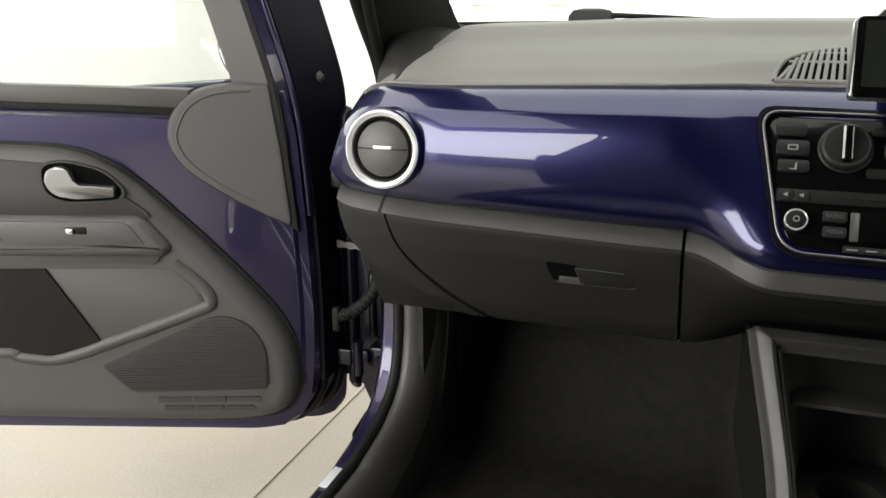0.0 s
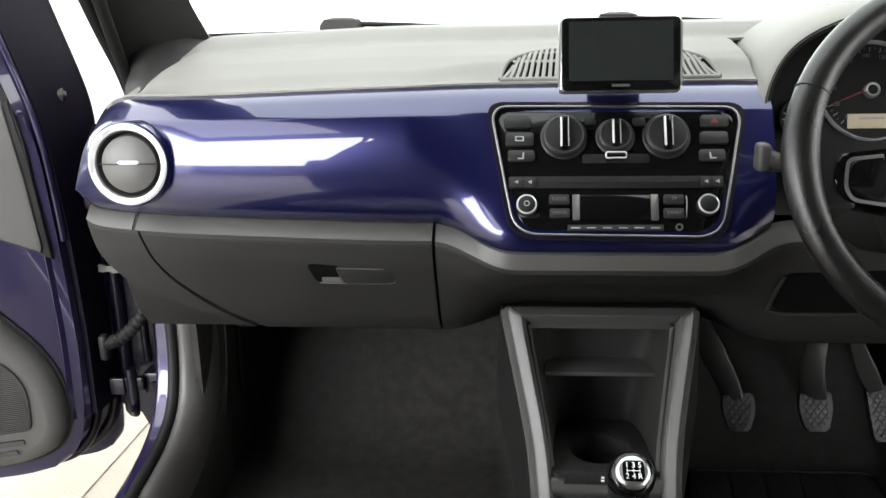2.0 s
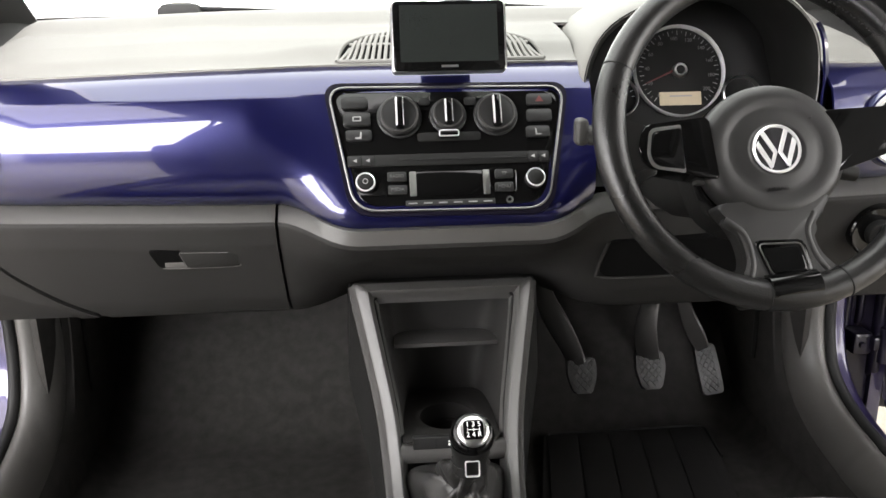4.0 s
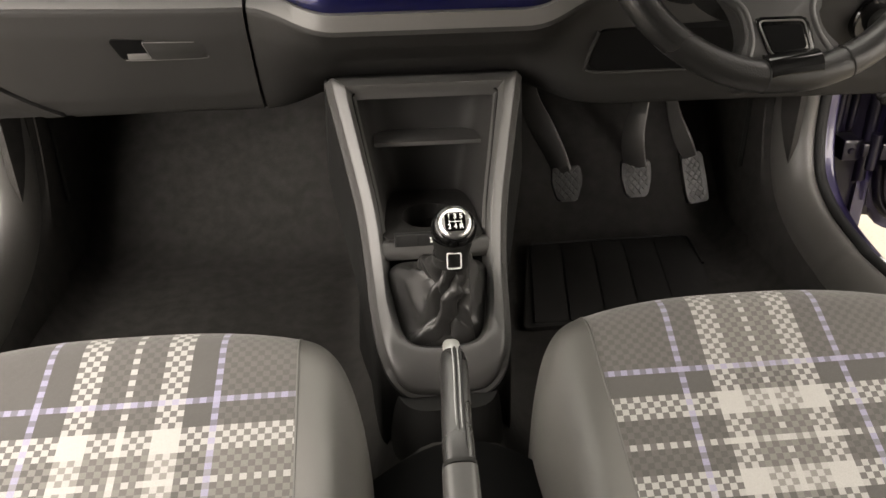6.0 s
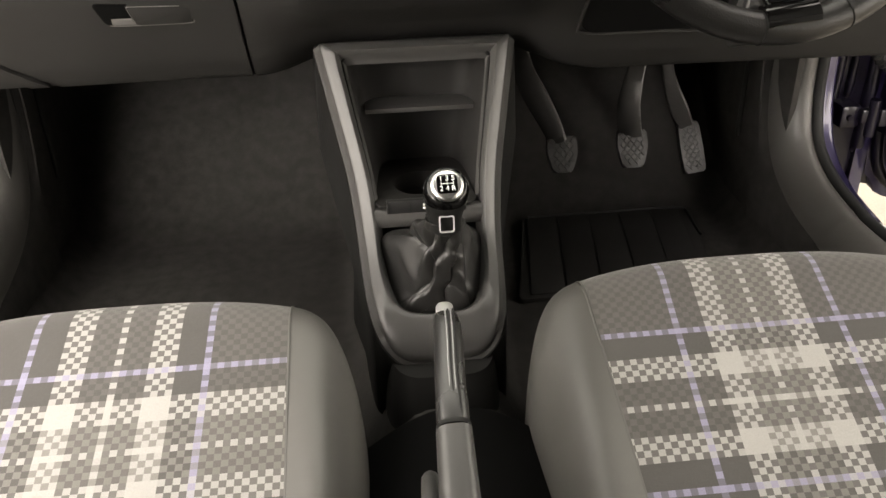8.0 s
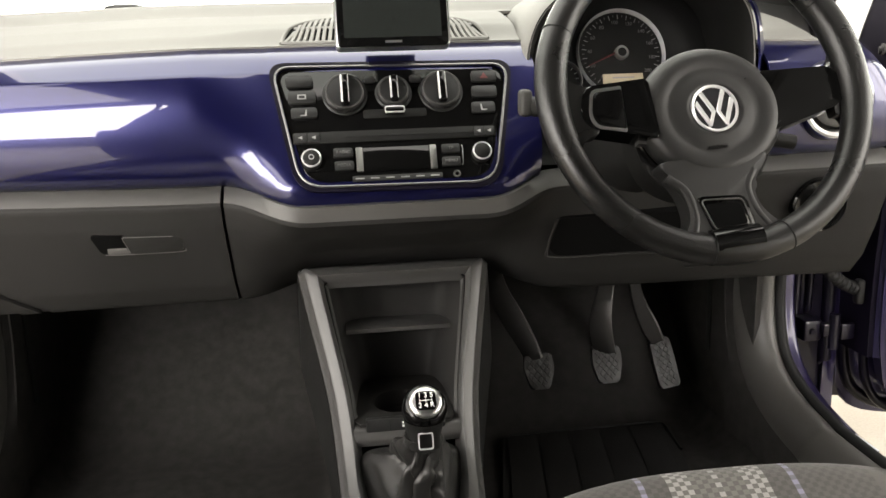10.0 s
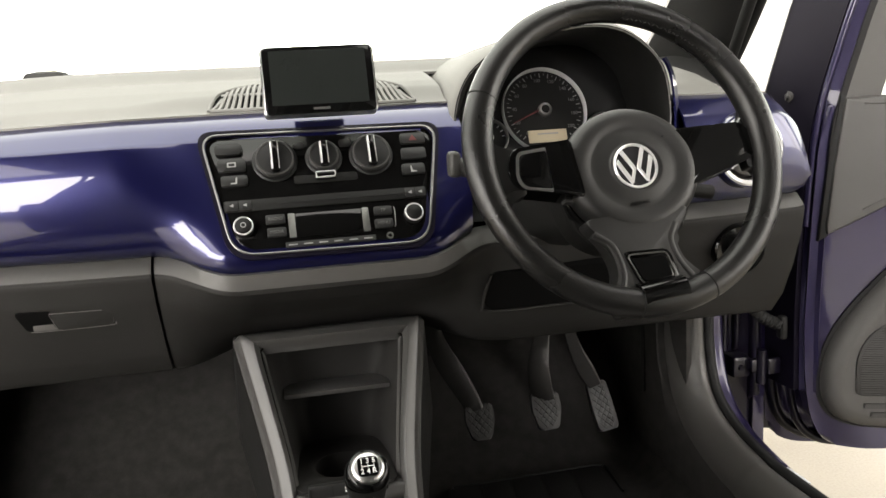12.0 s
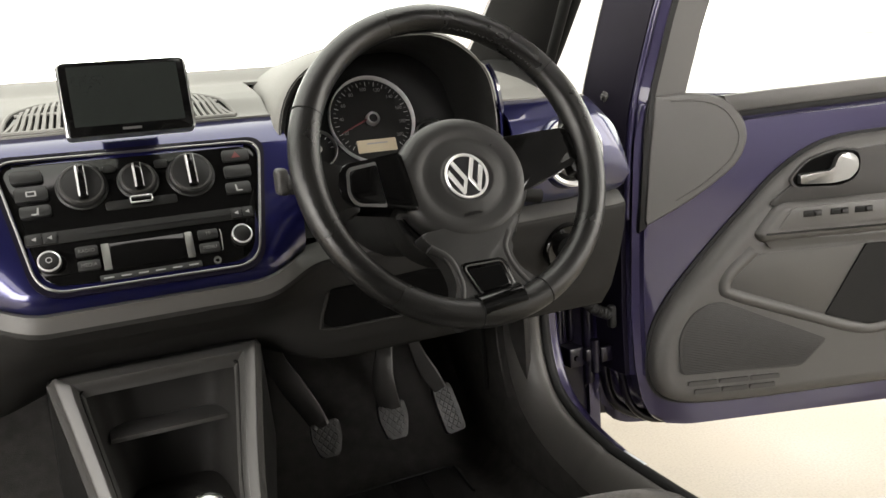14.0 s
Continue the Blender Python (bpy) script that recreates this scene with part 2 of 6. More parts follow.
def plaid():
    """Woven tartan: small square checks that show the lengthwise and the crosswise threads in turn."""
    mat = bpy.data.materials.new("plaid_cloth")
    mat.use_nodes = True
    nt = mat.node_tree
    N, L = nt.nodes.new, nt.links.new
    bsdf = nt.nodes["Principled BSDF"]
    bsdf.inputs["Roughness"].default_value = 0.9
    bsdf.inputs["Sheen Weight"].default_value = 0.15
    tc = N("ShaderNodeTexCoord")
    sep = N("ShaderNodeSeparateXYZ")
    L(tc.outputs["UV"], sep.inputs[0])

    def math_node(op, a, b=None):
        n = N("ShaderNodeMath")
        n.operation = op
        for k, val in enumerate((a, b)):
            if val is None:
                continue
            if isinstance(val, (int, float)):
                n.inputs[k].default_value = val
            else:
                L(val, n.inputs[k])
        return n.outputs[0]
    cell = 0.0067
    ci = math_node("FLOOR", math_node("DIVIDE", sep.outputs[0], cell))
    cj = math_node("FLOOR", math_node("DIVIDE", sep.outputs[1], cell))
    chk = math_node("FLOORED_MODULO", math_node("ADD", ci, cj), 2)
    dark, mid, white, lilac = (0.060, 0.057, 0.053), (0.086, 0.081, 0.075), (0.34, 0.33, 0.314), (0.24, 0.23, 0.32)

    def ramp(idx, stops, period):
        r = N("ShaderNodeValToRGB")
        r.color_ramp.interpolation = "CONSTANT"
        e = r.color_ramp.elements
        for k, (p, c) in enumerate(stops):
            el = e[k] if k < 2 else e.new(p / period)
            el.position = p / period
            el.color = (*c, 1)
        f = math_node("DIVIDE", math_node("ADD", math_node("FLOORED_MODULO", idx, period), 0.5), period)
        L(f, r.inputs[0])
        return r.outputs[0]
    # lengthwise threads, counted in checks from the middle of the seat
    strip = (0.155, 0.148, 0.136)
    warp = ramp(ci, [(0, white), (1, strip), (5, white), (9, dark), (13, lilac), (14, dark), (27, mid), (30, dark), (43, lilac), (44, dark), (48, white), (52, strip)], 56)
    weft = ramp(cj, [(0, white), (1, mid), (5, white), (9, dark), (13, lilac), (14, mid), (34, dark), (43, lilac), (44, dark), (48, white), (52, mid)], 56)
    mx = N("ShaderNodeMix")
    mx.data_type = "RGBA"
    L(math_node("ADD", math_node("MULTIPLY", chk, 0.72), 0.14), mx.inputs["Factor"])
    L(warp, mx.inputs["A"])
    L(weft, mx.inputs["B"])
    # lilac threads show a little on the checks between as well
    off, on = (0.0, 0.0, 0.0), (1.0, 1.0, 1.0)
    lines = math_node("MAXIMUM", ramp(ci, [(0, off), (13, on), (14, off), (43, on), (44, off)], 56), ramp(cj, [(0, off), (13, on), (14, off), (43, on), (44, off)], 56))
    tint = N("ShaderNodeMix")
    tint.data_type = "RGBA"
    L(math_node("MULTIPLY", lines, 0.22), tint.inputs["Factor"])
    L(mx.outputs["Result"], tint.inputs["A"])
    tint.inputs["B"].default_value = (*lilac, 1)
    nz = N("ShaderNodeTexNoise")
    nz.inputs["Scale"].default_value = 1400
    nz.inputs["Detail"].default_value = 3
    L(tc.outputs["Object"], nz.inputs["Vector"])
    mp = N("ShaderNodeMapRange")
    mp.inputs["To Min"].default_value, mp.inputs["To Max"].default_value = 0.7, 1.3
    L(nz.outputs["Fac"], mp.inputs["Value"])
    sc = N("ShaderNodeVectorMath")
    sc.operation = "SCALE"
    L(tint.outputs["Result"], sc.inputs[0])
    L(mp.outputs[0], sc.inputs["Scale"])
    L(sc.outputs[0], bsdf.inputs["Base Color"])
    bump = N("ShaderNodeBump")
    bump.inputs["Strength"].default_value = 0.35
    bump.inputs["Distance"].default_value = 0.0008
    L(math_node("ADD", nz.outputs["Fac"], math_node("MULTIPLY", chk, 0.4)), bump.inputs["Height"])
    L(bump.outputs[0], bsdf.inputs["Normal"])
    return mat


PAINT = material("violet_paint", (0.016, 0.012, 0.045), 0.34, 0.5, vary=0.1, grain_scale=2500, flake=0.5, coat=1.0)
# Two darker copies of the violet paint; shade round the door is in their colour.
SHADEPAINT = material("shaded_violet_paint", (0.0045, 0.0034, 0.0085), 0.5, 0.0, vary=0.2, spec=0.12)
SHADEGLOSS = material("shaded_gloss_violet_paint", (0.0035, 0.0026, 0.0075), 0.35, 0.0, vary=0.25, spec=0.25, coat=0.22)
SILLTRIM = material("satin_grey_plastic", (0.056, 0.054, 0.0505), 0.40, grain=0.2, grain_scale=1300, vary=0.08, wear=0.05)
FASCIA = material("violet_fascia_paint", (0.0072, 0.0076, 0.056), 0.28, 0.6, vary=0.06, grain_scale=2500, flake=0.4, coat=1.0)
FASCIA.node_tree.nodes["Principled BSDF"].inputs["Coat IOR"].default_value = 1.52
PAD = material("grey_dash_plastic", (0.165, 0.160, 0.149), 0.62, grain=0.25, grain_scale=1300, vary=0.06)
TRIM = material("dark_grey_grained_plastic", (0.038, 0.037, 0.0355), 0.5, grain=0.3, grain_scale=1300, vary=0.08, wear=0.05, spec=0.3)
PILLARTRIM = material("dark_pillar_plastic", (0.020, 0.0195, 0.019), 0.55, grain=0.3, grain_scale=1300, vary=0.1, spec=0.3)
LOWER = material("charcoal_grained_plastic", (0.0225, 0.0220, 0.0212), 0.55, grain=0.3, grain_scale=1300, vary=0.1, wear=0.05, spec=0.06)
VENTFLAP = material("dark_grey_flap", (0.075, 0.073, 0.069), 0.45, grain=0.2, grain_scale=1300, vary=0.06)
HANDLE = material("satin_handle_metal", (0.25, 0.25, 0.245), 0.34, 0.9, grain=0.05, vary=0.05)
DOORTRIM = material("grey_door_plastic", (0.059, 0.057, 0.0535), 0.5, grain=0.3, grain_scale=1300, vary=0.07, wear=0.05)
CONSOLE = material("satin_charcoal_plastic", (0.046, 0.045, 0.0435), 0.34, grain=0.15, grain_scale=1500, vary=0.08, wear=0.05)
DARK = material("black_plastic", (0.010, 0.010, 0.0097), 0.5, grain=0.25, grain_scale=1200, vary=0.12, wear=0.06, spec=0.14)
BUTTON = material("soft_black_button", (0.016, 0.016, 0.016), 0.4, grain=0.1, vary=0.08, spec=0.25)
GLOSS = material("gloss_black", (0.003, 0.003, 0.003), 0.08, vary=0.1, spec=0.35)
SCREEN = material("dark_screen_glass", (0.014, 0.016, 0.015), 0.16, vary=0.15)
CHROME = material("chrome", (0.82, 0.82, 0.83), 0.12, 1.0, vary=0.03, wear=0.03)
SATIN = material("satin_silver", (0.62, 0.62, 0.61), 0.3, 1.0, grain=0.05, vary=0.05)
SILVER = material("silver_paint", (0.38, 0.38, 0.37), 0.4, 0.6, vary=0.04)
STEEL = material("zinc_steel", (0.20, 0.20, 0.19), 0.45, 1.0, vary=0.15)
PEDALARM = material("worn_black_steel", (0.050, 0.0487, 0.047), 0.38, 0.35, grain=0.2, grain_scale=300, vary=0.12, vary_scale=40, wear=0.08, spec=0.4)
PEDALPAD = material("worn_pedal_rubber", (0.0115, 0.0112, 0.011), 0.5, grain=0.2, vary=0.25, wear=0.1)
MATRUBBER = material("dull_mat_rubber", (0.021, 0.0205, 0.020), 0.7, grain=0.6, grain_scale=500, vary=0.2, spec=0.2)
# Near-black that puts the shade inside hollows and openings into colour.
SHADEBLACK = material("shade_black", (0.003, 0.003, 0.003), 0.9, spec=0.05)
RUBBER = material("black_rubber", (0.008, 0.008, 0.008), 0.6, grain=0.2, vary=0.15, spec=0.25)
LEATHER = material("black_leather", (0.0085, 0.0083, 0.008), 0.30, grain=0.4, grain_scale=700, vary=0.15, wear=0.07, spec=0.45)
HUBSKIN = material("charcoal_soft_plastic", (0.0135, 0.0132, 0.0128), 0.42, grain=0.25, grain_scale=1300, vary=0.07, spec=0.5)
GAITER = material("gaiter_leather", (0.017, 0.0166, 0.016), 0.38, grain=0.4, grain_scale=700, vary=0.15, wear=0.06, spec=0.4)
GRIP = material("polished_leather", (0.018, 0.0175, 0.017), 0.28, grain=0.3, grain_scale=900, vary=0.15, wear=0.06)
# Paler copy of the dashboard plastic, for places where light falls on it.
LITGREY = material("lit_grey_plastic", (0.062, 0.060, 0.0565), 0.5, grain=0.3, grain_scale=1300, vary=0.07)
CARPET = material("black_carpet", (0.030, 0.0288, 0.0272), 0.95, grain=1.0, grain_scale=700, vary=0.35, vary_scale=45, spec=0.12)
CLOTH = material("grey_leatherette", (0.066, 0.0635, 0.0585), 0.5, grain=0.25, grain_scale=900, vary=0.05, wear=0.05)
PLAID = plaid()
PRINT = material("white_print", (0.75, 0.75, 0.73), 0.5, vary=0.04)
DIMPRINT = material("dim_print", (0.10, 0.10, 0.10), 0.5, vary=0.04)
BADGEMETAL = material("bright_silver", (0.72, 0.72, 0.72), 0.25, 0.35, vary=0.03)
GREYPRINT = material("grey_print", (0.25, 0.25, 0.25), 0.5, vary=0.04)
REDPRINT = material("red_print", (0.085, 0.010, 0.010), 0.5, vary=0.05)
LCD = material("amber_grey_display", (0.42, 0.36, 0.25), 0.4, vary=0.04)
BADGE = material("badge_dark", (0.02, 0.02, 0.022), 0.25, vary=0.1)
# Roof lining out of view, darkened so that glossy parts reflect less.
HEADLINER = material("darkened_headliner", (0.045, 0.044, 0.043), 0.9, grain=0.3, vary=0.05)
GLASS = glass("clear_glass", (0.93, 0.96, 0.94))
CONCRETE = material("beige_speckled_floor", (0.25, 0.226, 0.182), 0.45, grain=0.1, grain_scale=160, vary=0.22, vary_scale=3, wear=0.1, flake=0.5)
BLOCKGLASS = glass("light_blocking_glass", (0.06, 0.065, 0.065))
WHITE = material("white_wall_paint", (0.86, 0.86, 0.85), 0.8, grain=0.1, grain_scale=200, vary=0.02)
# Unseen ceiling and rear wall, darkened to cut fill light and reflections.
DARKCEILING = material("dark_reflection_ceiling", (0.05, 0.05, 0.05), 0.85, grain=0.1, grain_scale=200, vary=0.05)
GREYWALL = material("dim_reflection_wall", (0.16, 0.16, 0.16), 0.8, grain=0.1, grain_scale=200, vary=0.04)
PANELGLOW = glowing("light_wall_glow", (1.0, 0.99, 0.96), WALL_LIGHT)
# Glow of added fill panels, tuned on the fascia, doors and footwells.
CORNERFILL = glowing("corner_fill_glow", (1.0, 0.99, 0.97), WALL_LIGHT * 2.1)
SOUTHFILL = glowing("south_fill_glow", (1.0, 0.99, 0.97), WALL_LIGHT * 2.7)
EASTFILL = glowing("east_fill_glow", (1.0, 0.99, 0.96), WALL_LIGHT * 0.80)
STRIPGLOW = glowing("light_wall_strip_glow", (1.0, 0.98, 0.74), WALL_LIGHT * 0.5)
LAMPGLOW = glowing("lamp_diffuser_glow", (1.0, 0.98, 0.95), LAMP)

# ---------------------------------------------------------------- room
setting("ground", box((0, 0.3, -0.05), (9.0, 11.0, 0.1), 0), CONCRETE, "beige speckled polished showroom floor", "floor")
setting("wall_north", box((0, 5.85, 1.7), (9.0, 0.1, 3.4), 0), WHITE, "plain white showroom wall", "wall")
setting("wall_south", box((0, -5.25, 1.7), (9.0, 0.1, 3.4), 0), GREYWALL, "unseen rear wall, made grey for darker reflections", "wall")
setting("wall_east", box((4.55, 0.3, 1.7), (0.1, 11.2, 3.4), 0), WHITE, "plain white showroom wall", "wall")
setting("wall_west", box((-4.55, 0.3, 1.7), (0.1, 11.2, 3.4), 0), WHITE, "plain white showroom wall", "wall")
setting("ceiling", box((0, 0.3, 3.45), (9.2, 11.2, 0.1), 0), DARKCEILING, "unseen ceiling, made dark for darker reflections", "ceiling")
setting("floor_joint", box((-1.12, 0.3, 0.002), (0.006, 11.0, 0.004), 0), material("joint_filler", (0.32, 0.29, 0.24), 0.7), "thin darker joint line in the floor", "floor joint")


def light_panel(x, y, along, z0=1.1, glow=PANELGLOW, tall=2.0):
    """An upright light panel, 0.62 m wide, with a narrow strip beside it."""
    m = axes((x, y, z0), *along)
    p = thing("glow_panel", (x, y, z0), "tall white glowing panel with a pale yellow edge strip, added for light", "wall light", "wall lights")
    part("diffuser", box((0, tall / 2, 0.03), (0.50, tall, 0.02), 0.0, 1, m), glow, p)
    part("edge_strip", box((0.31, tall / 2, 0.028), (0.12, tall, 0.024), 0.0, 1, m), glow if glow in (CORNERFILL, SOUTHFILL) else STRIPGLOW, p, "pale yellow edge strip")
    part("backing", box((0.06, tall / 2, 0.008), (0.63, tall - 0.01, 0.016), 0.002, 1, m), WHITE, p)


for k in range(11):
    light_panel(-4.48, -2.6 + 0.62 * k, ((0, 1, 0), (0, 0, 1), (1, 0, 0)))
    light_panel(4.48, -2.6 + 0.62 * k, ((0, -1, 0), (0, 0, 1), (-1, 0, 0)), 1.1, EASTFILL)
for k in range(9):
    light_panel(-2.5 + 0.62 * k, 5.78, ((-1, 0, 0), (0, 0, 1), (0, -1, 0)))
# Unseen corner panels, added to give the fascia a bright reflection.
for k in range(6):
    light_panel(-4.2 + 0.62 * k, -5.18, ((1, 0, 0), (0, 0, 1), (0, 1, 0)), 0.8, CORNERFILL, 2.3)
for k in range(4):
    light_panel(-4.48, -4.9 + 0.62 * k, ((0, 1, 0), (0, 0, 1), (1, 0, 0)), 0.8, CORNERFILL, 2.3)
# Unseen south panels, added to brighten the open driver door.
for k in range(3):
    light_panel(2.00 - 0.62 * k, -5.18, ((1, 0, 0), (0, 0, 1), (0, 1, 0)), 1.2, SOUTHFILL)
# More unseen panels, added as fill for the driver's side.
for k in range(3):
    light_panel(4.48, -4.6 + 0.62 * k, ((0, -1, 0), (0, 0, 1), (-1, 0, 0)), 0.6, EASTFILL)
light0 = thing("ceiling_glow", (-3.2, -0.2, 3.4), "white glowing ceiling panel out of view, added for even light", "ceiling light", "ceiling lights")
part("frame", frame_plate(rect(-3.995, -1.095, -2.405, 0.695, 0.01), rect(-3.985, -1.085, -2.415, 0.685, 0.01), 3.385, 3.40), WHITE, light0)
part("diffuser", box((-3.2, -0.2, 3.375), (1.598, 1.798, 0.016), 0), LAMPGLOW, light0)
# Unseen glowing panels: extra ones rear left, none far right, to balance the light.
for lx in (-3.2, -1.6, 0.0, 1.6):
    for ly in (-3.8, -2.0, -0.2, 1.6, 3.4):
        if ly < -1 and lx > -1:
            continue
        if (lx, ly) != (-3.2, -0.2):
            copy_thing(light0, Matrix.Translation((lx, ly, 3.4)))

# ---------------------------------------------------------------- car body
car = thing("car", (0, 0, 0), "violet metallic small car body with both front doors open", "car")
RING = spline([(-1.035, 0.80), (-1.02, 0.62), (-0.98, 0.47), (-0.88, 0.40), (-0.6, 0.385), (0.0, 0.39), (0.10, 0.397), (0.19, 0.418), (0.25, 0.458), (0.277, 0.53), (0.283, 0.62), (0.285, 0.75), (0.30, 0.88), (0.30, 0.96),
               (0.22, 1.055), (0.06, 1.185), (-0.12, 1.29), (-0.30, 1.345), (-0.55, 1.36), (-0.88, 1.345), (-0.99, 1.27), (-1.03, 1.1), (-1.035, 0.80)], 5)
PILLAR_FOOT = next(k for k, p in enumerate(RING) if p[0] > 0.2 and p[1] > 0.93)


def ring_at(k, side, x, out):
    """A point on the door opening's edge: x metres from the car's middle, moved outwards from the opening by out."""
    k = min(max(k, 0), len(RING) - 1)
    p = RING[k]
    t = RING[min(k + 1, len(RING) - 1)] - RING[max(k - 1, 0)]
    t.normalize()
    n = Vector((t[1], -t[0]))
    lean = 0.115 * step(0.95, 1.4, p[1])
    slim = 1 - 0.9 * step(0.78, 0.92, p[1])
    if x > 0.67:
        x, out = 0.67 + (x - 0.67) * slim, out * slim
    x += 0.024 * step(0.80, 0.95, p[1])
    q = p + n * out
    return Vector((side * (x - lean), q[0], q[1]))


def swept(side, prof, th, per=3, K=len(RING) - 1):
    """A profile (x, outwards) drawn along the door opening, as far as its point K."""
    prof = spline(prof, per)
    J = len(prof) - 1
    def f(u, v):
        x, out = prof[round(v * J)]
        p = RING[round(u * K)]
        tight = step(0.20, 0.27, p[0]) * step(1.05, 0.95, p[1]) if x < 0.67 else 0
        return ring_at(round(u * K), side, lerp(x, max(x, 0.603), tight), lerp(out, min(out, 0.062), tight))
    return sheet(f, K, J, th * side)


def arch_panel(pts, yc):
    """A side panel's outline closed by a wheel arch round the axle at yc."""
    arch = [(yc + math.copysign(0.33, pts[-1][0] - yc) * math.cos(math.pi * k / 14), 0.28 + 0.33 * math.sin(math.pi * k / 14)) for k in range(1, 15)]
    return [Vector(p) for p in pts + arch]


for side in (-1, 1):
    part("sill_trim", swept(side, [(0.665, -0.002), (0.652, -0.010), (0.636, -0.004), (0.622, 0.014), (0.612, 0.040), (0.609, 0.078)], 0.003, 3, PILLAR_FOOT), SILLTRIM, car, "dark grey sill and pillar trim")
    part("footwell_lining", swept(side, [(0.673, 0.006), (0.640, 0.004), (0.620, 0.03), (0.606, 0.07), (0.600, 0.20)], 0.002, 3, PILLAR_FOOT), CARPET, car, "black carpet lining beside the footwell")
    part("door_seal", tube([ring_at(k, side, 0.670, -0.006) for k in range(len(RING))], 0.009, 10), RUBBER, car, "black rubber door seal")
    part("door_aperture", swept(side, [(0.676, 0.0), (0.680, 0.003), (0.682, 0.010), (0.686, 0.012), (0.698, 0.0125), (0.706, 0.014), (0.7095, 0.022)], 0.002, 2), PAINT, car)
    part("aperture_outer", swept(side, [(0.7095, 0.022), (0.7130, 0.05), (0.7155, 0.09), (0.7170, 0.13)], 0.002), SHADEGLOSS, car)
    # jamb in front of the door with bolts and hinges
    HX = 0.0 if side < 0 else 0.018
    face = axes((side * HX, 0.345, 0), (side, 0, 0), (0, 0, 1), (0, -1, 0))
    part("hinge_pillar", prism(rounded([(0.690, 0.335), (0.745, 0.335), (0.775, 0.405 if side < 0 else 0.335), (0.835, 0.425 if side < 0 else 0.325), (0.835, 0.90), (0.690, 0.90)], 0.01), -0.01, 0.0, 0.002, face), SHADEGLOSS, car, "glossy hinge pillar in violet darkened for shade")
    # Half-round beads added to the pillar to give glints.
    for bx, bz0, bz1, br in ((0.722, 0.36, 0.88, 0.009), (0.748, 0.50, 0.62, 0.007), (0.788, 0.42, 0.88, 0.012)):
        part("glint_bead", tube([face @ Vector(q) for q in spline([(bx, bz0, -0.006), (bx, bz0 + 0.015, 0.002), (bx, bz1 - 0.015, 0.002), (bx, bz1, -0.006)], 5)], br, 14), SHADEGLOSS, car)
    part("pillar_foot", loft([[(side * (a + HX), b, c) for a, b, c in r] for r in ([(0.700, 0.285, 0.310), (0.712, 0.285, 0.338), (0.712, 0.345, 0.352), (0.700, 0.345, 0.310)], [(0.770, 0.285, 0.306), (0.770, 0.285, 0.328), (0.770, 0.345, 0.343), (0.770, 0.345, 0.306)])]), SHADEPAINT, car)
    part("fender", prism(arch_panel(([(0.37, 0.44), (0.335, 0.50)] if side < 0 else [(0.335, 0.30)]) + [(0.335, 0.90), (0.60, 0.90), (1.10, 0.84), (1.38, 0.70), (1.40, 0.32), (1.29, 0.28)], 0.95), 0.80, 0.826, 0.004, axes((0, 0, 0), (0, 1, 0), (0, 0, 1), (side, 0, 0))), PAINT, car)
    part("sill", prism(rounded([(0.675, 0.24), (0.700, 0.24), (0.7150, 0.30), (0.7125, 0.350), (0.706, 0.362), (0.675, 0.362)], 0.008, 4), -0.30, 1.30, 0.0, axes((0, 0, 0), (side, 0, 0), (0, 0, 1), (0, -1, 0))), PAINT, car)
    part("sill_plate", box((side * 0.6950, 0.085, 0.3825), (0.020, 0.10, 0.003), 0.001), material("frosted_film", (0.55, 0.58, 0.6), 0.35), car, "pale protective film on the door sill")
    part("sill_cover", box((side * 0.6940, -0.49, 0.3780), (0.022, 1.04, 0.003), 0.001), DARK, car, "black sill strip")
    # pillar of the windscreen, inner lining and seal strip
    rows = [(0.700, 0.35, 0.90, 0.06), (0.703, 0.310, 0.975, 0.065), (0.698, 0.232, 1.06, 0.05), (0.664, 0.072, 1.20, 0.042), (0.598, -0.10, 1.33, 0.04), (0.565, -0.26, 1.40, 0.04)]
    inner = [(0.585, 0.44, 0.96), (0.598, 0.415, 1.02), (0.600, 0.335, 1.085), (0.578, 0.14, 1.215), (0.545, -0.06, 1.34), (0.51, -0.24, 1.41)]
    rings = []
    for (x, y, z, w), (xi, yi, zi) in zip(rows, inner):
        rings.append([(side * (x + 0.012), y + 0.03, z + 0.02), (side * x, y, z), (side * (lerp(x, xi, 0.5) - 0.008), lerp(y, yi, 0.5) - 0.012, lerp(z, zi, 0.5) - 0.012), (side * xi, yi, zi), (side * (xi + 0.02), yi + 0.03, zi + 0.02)])
    rings = [[Vector(p) for p in spl] for spl in zip(*[spline(c, 5) for c in zip(*rings)])]
    part("pillar_trim", loft(rings), PILLARTRIM, car, "dark grey windscreen pillar lining")
    low_edge = spline([(0.602, 0.030, 0.930), (0.592, 0.07, 0.970), (0.588, 0.13, 0.990), (0.588, 0.22, 1.006), (0.590, 0.32, 1.024), (0.592, 0.43, 1.026)], 5)
    high_edge = spline([(0.690, 0.25, 0.93), (0.690, 0.27, 0.975), (0.686, 0.29, 1.02), (0.672, 0.315, 1.045), (0.650, 0.350, 1.055), (0.604, 0.425, 1.042)], 5)
    part("pillar_base", sheet(lambda u, v: (lambda a, b: (side * (lerp(a[0], b[0], v) - 0.010 * math.sin(math.pi * v)), lerp(a[1], b[1], v), lerp(a[2], b[2], v) - 0.006 * math.sin(math.pi * v)))(low_edge[round(u * 25)], high_edge[round(u * 25)]), 25, 8, 0.003 * side), PILLARTRIM, car, "dark grey lining at the foot of the pillar", 60)
